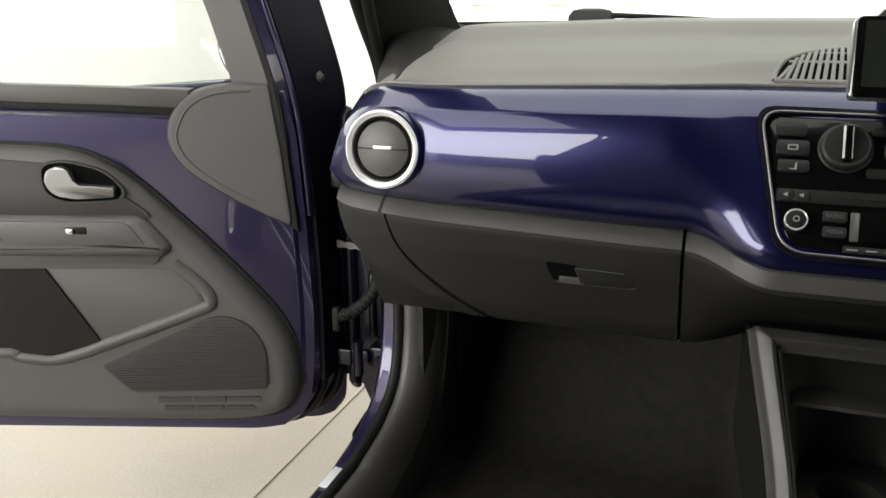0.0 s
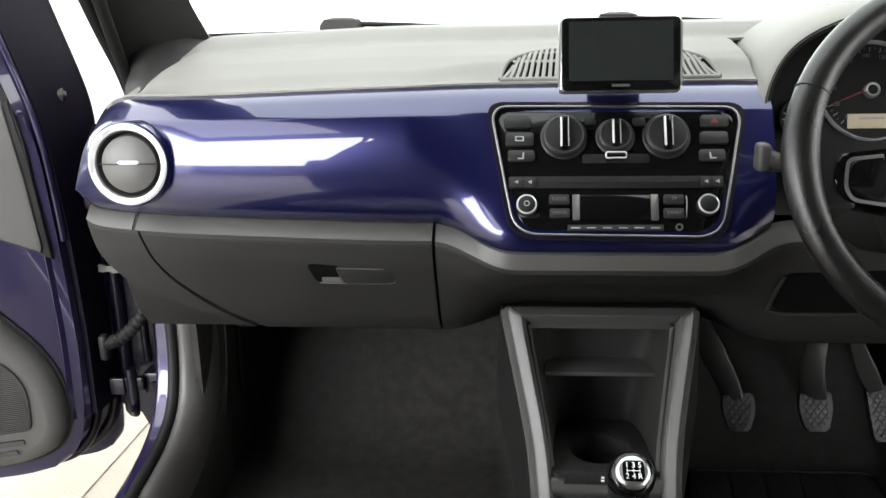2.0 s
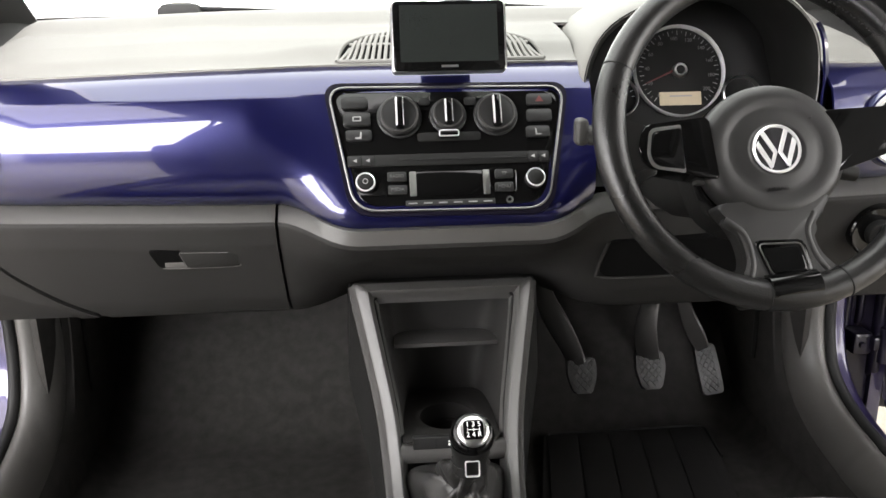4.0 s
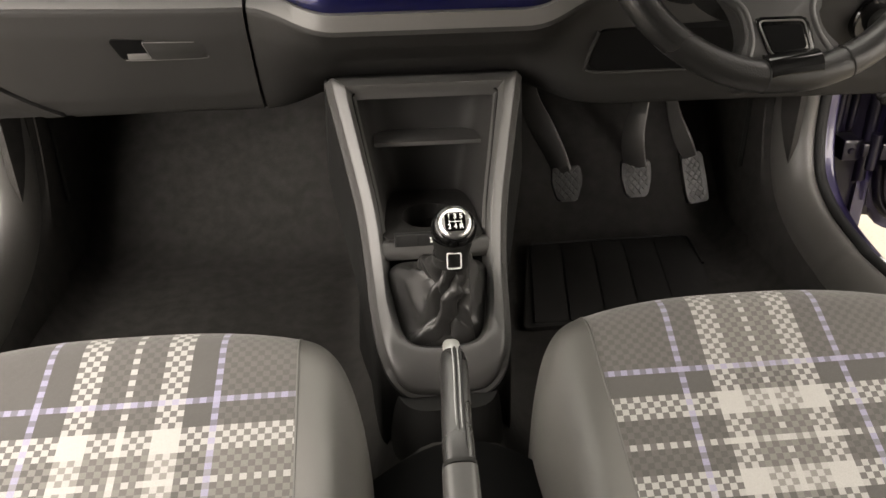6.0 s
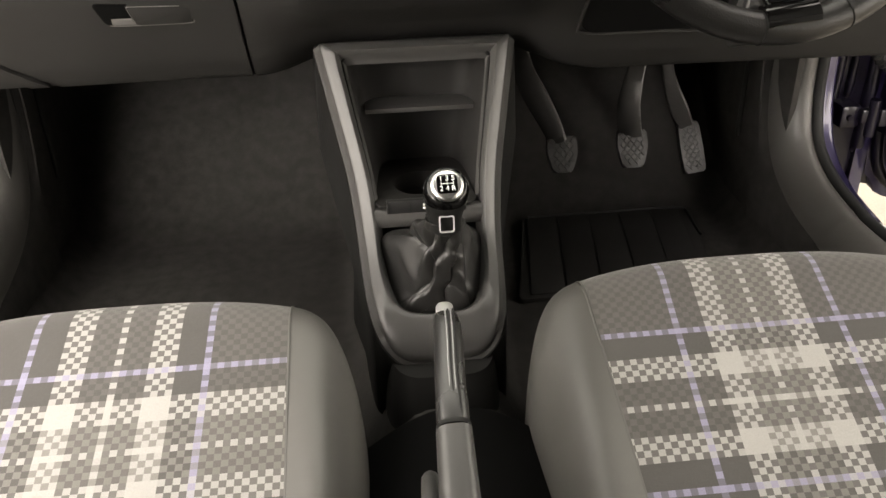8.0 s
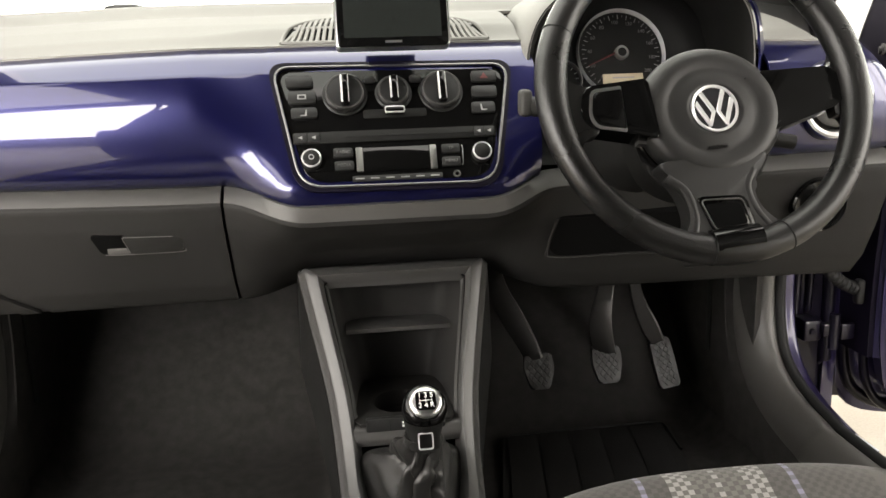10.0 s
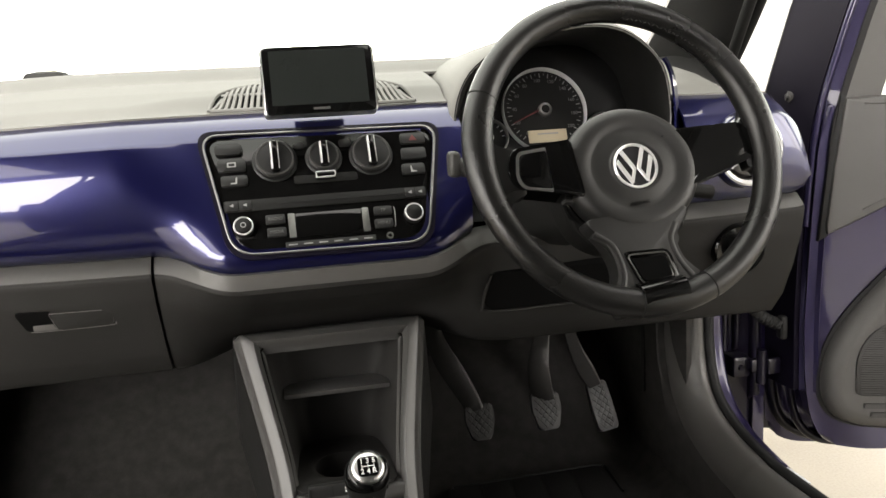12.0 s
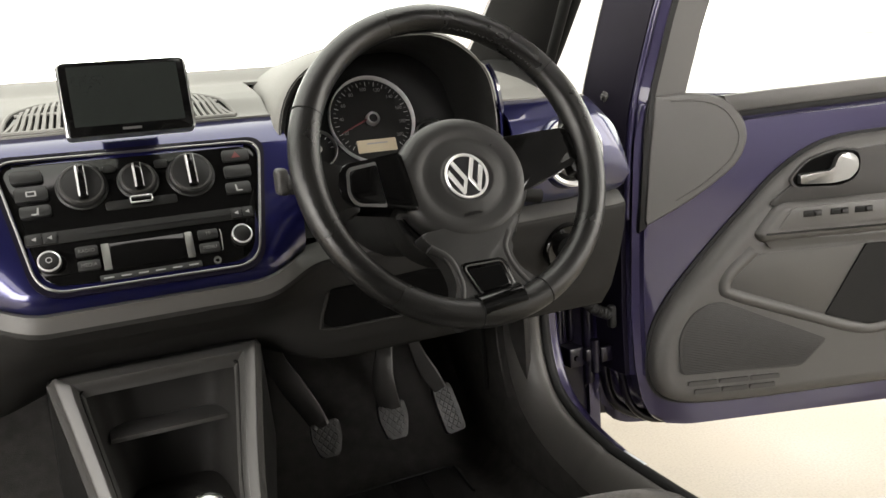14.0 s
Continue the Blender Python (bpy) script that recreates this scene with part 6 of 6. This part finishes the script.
# ---------------------------------------------------------------- gear lever
gear = thing("gear_lever", (0.0, -0.17, 0.47), "gear lever with black knob, silver shift diagram and leather gaiter", "gear lever")
axis0, axis1 = Vector((0.002, -0.166, 0.475)), Vector((0.006, -0.180, 0.605))


def gaiter(u, v):
    """Loose leather from the frame's edge up to the knob, with a few deep folds."""
    w = 2 * math.pi * u
    ring_a, ring_l = 0.0600 * math.copysign(abs(math.cos(w)) ** 0.32, math.cos(w)), 0.285 + 0.055 * math.copysign(abs(math.sin(w)) ** 0.32, math.sin(w))
    ring_a *= lerp(1.0, 0.80, step(0.29, 0.34, ring_l))
    base = on_console(ring_a, ring_l, lerp(-0.010, -0.034, step(0.236, 0.285, ring_l)))
    top = Vector((0.003 + 0.018 * math.cos(w), -0.176 - 0.018 * math.sin(w), 0.580))
    t = v ** 0.8
    p = base.lerp(top, t)
    c = Vector((0.003, -0.175, p[2]))
    arch = math.sin(math.pi * v) ** 0.9
    big = abs(math.sin(2.5 * w + 6.5 * v + 0.9)) ** 0.55
    n1 = noise.noise((1.9 * math.cos(w) + 2.3, 1.9 * math.sin(w) + 1.1, 3.6 * v))
    fold = arch * (0.006 - 0.020 * (1 - big) - 0.022 * math.sqrt(n1 * n1 + 0.0006))
    q = p.lerp(c, lerp(0.46, 0.22, step(-0.15, -0.10, base[1])) * arch)
    d = q - c
    d.z = 0
    return q + (d.normalized() * fold if d.length > 1e-6 else Vector((0, 0, 0))) + Vector((0, 0, 0.5 * fold))


part("well", sheet(lambda u, v: on_console(lerp(-0.066, 0.066, u), lerp(0.215, 0.365, v), -0.036), 8, 10, 0.004), RUBBER, gear, "dark well round the gaiter")
part("gaiter", sheet(gaiter, 128, 40, 0.002, True), GAITER, gear, "creased black leather gaiter", 70)
part("stitching", tube([Vector(gaiter(0.748, 0.05 + 0.9 * k / 20)) + Vector((0, -0.0015, 0.001)) for k in range(21)], 0.0012, 6), GREYPRINT, gear)
GK = Matrix.Translation((0.004, -0.178, 0.577)) @ (axis1 - axis0).to_track_quat("Z", "Y").to_matrix().to_4x4()
part("neck", lathe([(0.0, -0.01), (0.0185, -0.008), (0.0182, 0.004), (0.0198, 0.012), (0.0215, 0.020), (0.0225, 0.026)], GK, 40), DARK, gear, "black knob neck")
part("collar", frame_plate(rect(-0.0080, -0.0090, 0.0080, 0.0090, 0.003), rect(-0.0067, -0.0077, 0.0067, 0.0074, 0.002), 0.0, 0.003, axes((0.004, -0.2000, 0.5835), (1, 0, 0), (0, 0.25, 0.97), (0, -0.97, 0.25))), BADGEMETAL, gear, "silver collar clip")
KT = Matrix.Translation((0.006, -0.180, 0.611)) @ pose(0, 0, 0, 44, 0, 0)
knob = part("knob", lathe([(0, -0.026), (0.016, -0.021), (0.0225, -0.012), (0.0245, -0.001), (0.0238, 0.008), (0.0212, 0.0145), (0.0195, 0.0165), (0, 0.0168)], KT, 48), GLOSS, gear, "gloss black gear knob", 60)
part("cap_ring", lathe([(0.0180, 0.0150), (0.0178, 0.0178), (0.0165, 0.0198), (0.0135, 0.0212), (0.0, 0.0216)], KT, 48), SATIN, knob, "silver cap ring")
part("cap", prism(rounded([(-0.0108, -0.0105), (0.0108, -0.0105), (0.0108, 0.0105), (-0.0108, 0.0105)], 0.005, 5), 0.0190, 0.0222, 0.0004, KT), GLOSS, knob, "black shift diagram plate")
for x0, y0, x1, y1 in ((-0.0066, -0.0020, -0.0060, 0.0020), (-0.0003, -0.0020, 0.0003, 0.0020), (0.0060, -0.0020, 0.0066, 0.0020), (-0.0066, -0.0003, 0.0066, 0.0003)):
    part("shift_line", prism([(x0, y0), (x1, y0), (x1, y1), (x0, y1)], 0.0215, 0.0226, 0, KT), PRINT, knob)
for t, x, y in (("1", -0.0063, 0.0056), ("3", 0.0, 0.0056), ("5", 0.0063, 0.0056), ("2", -0.0063, -0.0056), ("4", 0.0, -0.0056), ("R", 0.0063, -0.0056)):
    words("numeral", t, 0.0078, KT @ Matrix.Translation((x, y, 0.0224)), PRINT, knob, 0.0004)

# ---------------------------------------------------------------- handbrake
brake = thing("handbrake", (-0.01, -0.45, 0.40), "black leather handbrake lever with a silver release button", "handbrake")
hb = [Vector((-0.0095, -0.306, 0.536)), Vector((-0.0110, -0.340, 0.5295)), Vector((-0.0145, -0.385, 0.519)), Vector((-0.0165, -0.425, 0.505))]


def bar(pts, rx, rz, n=20):
    rings = []
    for i, p in enumerate(pts):
        t = (pts[min(i + 1, len(pts) - 1)] - pts[max(i - 1, 0)]).normalized()
        up = Vector((1, 0, 0)).cross(t).normalized()
        up = up if up.z > 0 else -up
        a, b = rx[i], rz[i]
        rings.append([p + Vector((1, 0, 0)) * a * math.copysign(abs(math.cos(w)) ** 0.75, math.cos(w)) + up * b * math.copysign(abs(math.sin(w)) ** 0.75, math.sin(w)) for w in (2 * math.pi * k / n for k in range(n))])
    return loft(rings)


part("grip", bar(spline(hb, 4), [0.0115, 0.0132] + [0.0138] * 8 + [0.0144, 0.0144, 0.0142], [0.0125, 0.0145] + [0.0155] * 8 + [0.016, 0.016, 0.0155]), GRIP, brake, "black leather grip")
for s, r, lit in ((-0.0010, 0.0007, True), (0.0014, 0.0011, False), (0.0040, 0.0007, True), (0.0064, 0.0011, False)):
    part("stitching" if lit else "groove", tube([p + Vector((s, 0.003, 0.0167 - 0.03 * abs(s))) for p in spline(hb, 4)[1:]], r, 6), GREYPRINT if lit else RUBBER, brake)
part("button", bar([hb[0] + Vector((-0.0002, 0.017, 0.004)), hb[0] + Vector((0, 0.014, 0.003)), hb[0] + Vector((0, -0.004, 0.0))], [0.0070, 0.0085, 0.0085], [0.0070, 0.0085, 0.0085]), SILVER, brake, "silver release button")
part("joint", bar([hb[3] + Vector((0, 0.001, 0)), hb[3] + Vector((0, -0.003, -0.001))], [0.0152, 0.0152], [0.0160, 0.0160]), DARK, brake)
part("lever", bar([hb[3] + Vector((0, -0.002, -0.001)), Vector((-0.019, -0.49, 0.478)), Vector((-0.021, -0.56, 0.452)), Vector((-0.022, -0.64, 0.43))], [0.0155, 0.017, 0.018, 0.019], [0.016, 0.019, 0.022, 0.025]), CONSOLE, brake, "charcoal plastic lever")
part("lever_cover", loft([[(x, y, z) for x, y, z in r] for r in (
    [(-0.034, -0.44, 0.415), (0.034, -0.44, 0.415), (0.036, -0.75, 0.46), (-0.036, -0.75, 0.46)], [(-0.05, -0.42, 0.33), (0.05, -0.42, 0.33), (0.055, -0.80, 0.33), (-0.055, -0.80, 0.33)])]), DARK, brake)
part("cover_edge", tube(spline([(-0.032, -0.40, 0.40), (-0.038, -0.425, 0.450), (-0.041, -0.47, 0.468), (-0.044, -0.56, 0.47), (-0.047, -0.70, 0.475)], 5), 0.008, 10), CONSOLE, brake)
# Near-black tray; its colour also holds the shade between the seats.
part("tunnel_tray", sheet(lambda u, v: (lerp(-0.105, 0.105, u), lerp(-0.95, -0.28, v), 0.352 + 0.055 * math.sin(math.pi * u)), 16, 8, 0.01), SHADEBLACK, console)


# ---------------------------------------------------------------- seats
def build_seat(side, xc, yf, mid_line, skew, label):
    """A seat cushion: plaid middle, smooth side bolsters. xc: the middle of the plaid, yf: how far its front edge reaches."""
    seat = thing("car_seat", (xc, -0.45, 0.30), label, "car seat", "front seats")
    inner_, outer_ = abs(xc) - (0.164 if side < 0 else 0.149), 0.178

    RB, ZC, TURN_END = 0.055, 0.455, math.pi / 2 + 0.319

    def front_at(x):
        e = (abs(x) - abs(xc)) / 0.27
        return yf - 0.055 * abs(e) ** 2.6, 0.02 * abs(e) ** 3

    def surf(u, v, xa, xb):
        x = lerp(xa, xb, u)
        front, sag = front_at(x)
        arc = v * 0.66
        if arc < 0.09:
            y, z = front - 0.004, ZC - 0.09 + arc
        elif arc < 0.09 + RB * TURN_END:
            w = (arc - 0.09) / RB
            y, z = front - RB + RB * math.cos(w) - 0.004 * (1 - w / TURN_END), ZC + RB * math.sin(w)
        else:
            d = arc - 0.09 - RB * TURN_END
            y, z = front - RB + RB * math.cos(TURN_END) - 0.95 * d, ZC + RB * math.sin(TURN_END) - 0.313 * d
        return x, y, z - sag

    xa, xb = (-(abs(xc) + outer_), xc + outer_) if side < 0 else (xc - 0.190, xc + outer_)
    bm = sheet(lambda u, v: surf(u, v, xa, xb), 44, 60, -0.02)
    bm.normal_update()
    uv = bm.loops.layers.uv.new("weave")
    for f in bm.faces:
        for l in f.loops:
            c = l.vert.co
            front, sag = front_at(c.x)
            w = math.atan2(c.z + sag - ZC, c.y - front + RB)
            if c.z + sag < ZC:
                w, drop = 0.0, ZC - c.z - sag
            else:
                drop = 0.0
            ye = front - RB + RB * math.cos(TURN_END)
            along = (c.y + 0.367) * 1.053 if c.y < ye else (ye + 0.367) * 1.053 + (TURN_END - min(w, TURN_END)) * RB + drop
            across = c.x - mid_line - skew * (c.y + 0.30)
            a, b = across + 56.5 * 0.0067, along + 56.5 * 0.0067
            l[uv].uv = (b, a) if side < 0 else (a, b)  # the passenger cushion is cut across the cloth
    part("cushion", bm, PLAID, seat, "grey tartan cloth with white checks and lilac lines", 70)

    def bolster(x0, x1, s):
        def f(u, v):
            x = lerp(x0, x1, u)
            bx, by, bz = surf(0.5, v, x0, x0)
            k = u
            fore = step(0.62, 0.22, v)
            z = bz + 0.016 * (1 - fore) * math.sin(math.pi * min(1, k * 1.15)) - 0.085 * k ** 4 - 0.020 * fore * k ** 1.3
            y = by - 0.050 * k ** 3 - 0.045 * fore * k ** 1.4
            xx = x + s * 0.004 * math.sin(math.pi * k)
            if k > 0.93:
                z = bz - 0.085 - (k - 0.93) / 0.07 * 0.06
            return (xx, y, max(0.31, z))
        return sheet(f, 18, 50, -0.006 * s)
    edge_in = xb if side < 0 else xa
    edge_out = xa if side < 0 else xb
    s_in = 1 if side < 0 else -1
    part("bolster", bolster(edge_in - s_in * 0.002, edge_in + s_in * 0.070, s_in), CLOTH, seat, "smooth grey side bolster", 70)
    part("bolster", bolster(edge_out + s_in * 0.002, edge_out - s_in * 0.075, -s_in), CLOTH, seat, "smooth grey side bolster", 70)
    part("seam", tube([Vector(surf(0.5, v / 40, edge_in, edge_in)) + Vector((0, 0.0, 0.0)) for v in range(3, 41)], 0.0016, 6), CLOTH, seat)
    part("piping", tube([(edge_in + s_in * 0.062, surf(0.5, v / 40, edge_in, edge_in)[1] - 0.040, max(0.32, surf(0.5, v / 40, edge_in, edge_in)[2] - 0.055)) for v in range(22, 41)], 0.0012, 6), CLOTH, seat)
    # Unseen backrest, added to block light from the rear.
    def back(u, v):
        x = lerp(-0.20, 0.20, u)
        e = abs(x) / 0.20
        w = lerp(0.80, 1.0, step(0.0, 0.3, v)) * lerp(1.0, 0.75, step(0.6, 1.0, v))
        return (xc + side * 0.015 + x * w, -0.80 - 0.26 * v + 0.03 * e ** 3 - 0.10 * step(0.9, 1.0, v), 0.46 + 0.66 * v)
    part("backrest", sheet(back, 16, 16, 0.09), CLOTH, seat, "grey seat backrest out of view, blocks light from behind", 60)
    part("seat_base", box((xc, yf - 0.32, 0.30), (0.44, 0.46, 0.07), 0.02, 3), DARK, seat, "black seat base")
    return seat


build_seat(-1, -0.342, -0.154, -0.331, 0.02, "passenger seat cushion in grey tartan cloth with grey bolsters")
build_seat(1, 0.339, -0.142, 0.318, 0.075, "driver seat cushion in grey tartan cloth with grey bolsters")


# ---------------------------------------------------------------- pedals and mat
def pedal(x, y, z, w, h, lean, taper, arm_pts, label):
    """A ribbed rubber pad on a flat curved steel arm; arm_pts are middle points with the arm's half width."""
    pd = thing("pedal", (x, y, z - h / 2), label, "pedal", "foot pedals")
    pm = axes((x, y, z), (1, 0, 0), (0, 0.42, 0.907), (0, -0.907, 0.42)) @ pose(0, 0, 0, 0, 0, lean)
    edge = lambda q: w / 2 * (1.0 if q > 0.1 else lerp(taper, 1.0, step(-0.5, 0.1, q)))
    pad = part("pad", prism(rounded([(-edge(-0.5), -h / 2), (edge(-0.5), -h / 2), (w / 2, h * 0.05), (w / 2 * 0.92, h / 2), (-w / 2 * 0.92, h / 2), (-w / 2, h * 0.05)], 0.007, 4), -0.012, 0.0, 0.003, pm, 3), PEDALPAD, pd, "black rubber pad with raised diamond blocks")
    cell = 0.0118
    for i in range(-7, 8):
        for j in range(-7, 8):
            if (i + j) % 2:
                continue
            bx, by = i * cell * 0.5, j * cell * 0.62
            if abs(by) > h / 2 - 0.006 or abs(bx) > edge(by / h) - 0.005:
                continue
            k = 0.41
            part("block", prism([(bx - cell * k, by), (bx, by - cell * k * 1.24), (bx + cell * k, by), (bx, by + cell * k * 1.24)], -0.001, 0.0016, 0.0005, pm, 1), PEDALPAD, pad)
    pts = spline([p[:3] for p in arm_pts], 6)
    half = spline([(p[3], 0) for p in arm_pts], 6)
    rings = []
    for i, p in enumerate(pts):
        a, b = pts[max(i - 1, 0)], pts[min(i + 1, len(pts) - 1)]
        t = (b - a).normalized()
        sx = Vector((0.94, -0.34, 0))
        sx = (sx - t * sx.dot(t)).normalized()
        up = t.cross(sx)
        rings.append([p + sx * half[i][0] * c + up * 0.005 * d for c, d in ((-1, -0.6), (-0.85, -1), (0.85, -1), (1, -0.6), (1, 0.6), (0.85, 1), (-0.85, 1), (-1, 0.6))])
    part("arm", loft(rings), PEDALARM, pd, "curved worn black steel arm")
    return pd


pedal(0.258, 0.318, 0.434, 0.053, 0.062, 0, 0.62, [(0.252, 0.330, 0.452, 0.015), (0.236, 0.336, 0.488, 0.018), (0.214, 0.348, 0.530, 0.020), (0.196, 0.365, 0.570, 0.017), (0.188, 0.39, 0.62, 0.014), (0.186, 0.43, 0.70, 0.013)], "black clutch pedal with diamond-ribbed pad")
pedal(0.385, 0.330, 0.432, 0.054, 0.066, 0, 0.66, [(0.384, 0.342, 0.450, 0.018), (0.376, 0.338, 0.480, 0.0195), (0.374, 0.340, 0.515, 0.0185), (0.384, 0.350, 0.560, 0.0145), (0.398, 0.370, 0.610, 0.0115), (0.404, 0.42, 0.70, 0.011)], "black brake pedal with diamond-ribbed pad")
pedal(0.504, 0.360, 0.415, 0.041, 0.092, 7, 0.96, [(0.494, 0.372, 0.452, 0.012), (0.478, 0.374, 0.482, 0.0155), (0.462, 0.380, 0.520, 0.0125), (0.4535, 0.390, 0.560, 0.0098), (0.455, 0.41, 0.62, 0.010), (0.46, 0.44, 0.70, 0.010)], "black accelerator pedal with diamond-ribbed pad")
mat_ = thing("heel_mat", (0.37, 0.28, 0.27), "black ribbed rubber heel mat on the carpet", "floor mat")
MAT_X = lambda x, y: x + 0.17 * (y - 0.41)
part("sheet", prism(rounded([(0.150, 0.13), (0.480, 0.13), (0.535, 0.400), (0.515, 0.416), (0.212, 0.414)], 0.012, 4), 0.262, 0.2690, 0.002), MATRUBBER, mat_)
for k in range(5):
    x0, x1 = 0.2155 + 0.0600 * k + 0.0016, 0.2155 + 0.0600 * (k + 1) - 0.0016
    part("pad", prism(rounded([(MAT_X(x0, 0.14), 0.14), (MAT_X(x1, 0.14), 0.14), (MAT_X(x1, 0.404), 0.404), (MAT_X(x0, 0.404), 0.404)], 0.004, 3), 0.2680, 0.2712, 0.0012), MATRUBBER, mat_, "raised rubber panel")
part("edge_bead", tube([(0.216, 0.400, 0.269), (0.222, 0.413, 0.270), (0.360, 0.414, 0.270), (0.505, 0.416, 0.270), (0.525, 0.404, 0.270), (0.515, 0.30, 0.270)], 0.0028, 8), RUBBER, mat_)
foot = thing("kick_panel", (-0.60, 0.3, 0.27), "black carpeted footwell side panel", "side panel")
part("panel", prism([(-0.606, 0.62), (-0.606, 0.350), (-0.624, 0.270), (-0.634, 0.270), (-0.620, 0.62)], 0.26, 0.68), CARPET, foot)
part("foot_rest_edge", tube([(-0.603, 0.40, 0.60), (-0.602, 0.395, 0.52), (-0.600, 0.39, 0.42)], 0.004, 8), LOWER, foot, "black plastic edge")
foot2 = thing("kick_panel", (0.60, 0.3, 0.27), "black carpeted footwell side panel", "side panel")
part("panel", prism([(0.606, 0.62), (0.606, 0.350), (0.624, 0.270), (0.634, 0.270), (0.620, 0.62)], 0.26, 0.68), CARPET, foot2)
part("foot_rest_edge", tube([(0.603, 0.40, 0.60), (0.602, 0.395, 0.52), (0.600, 0.39, 0.42)], 0.004, 8), LOWER, foot2, "black plastic edge")
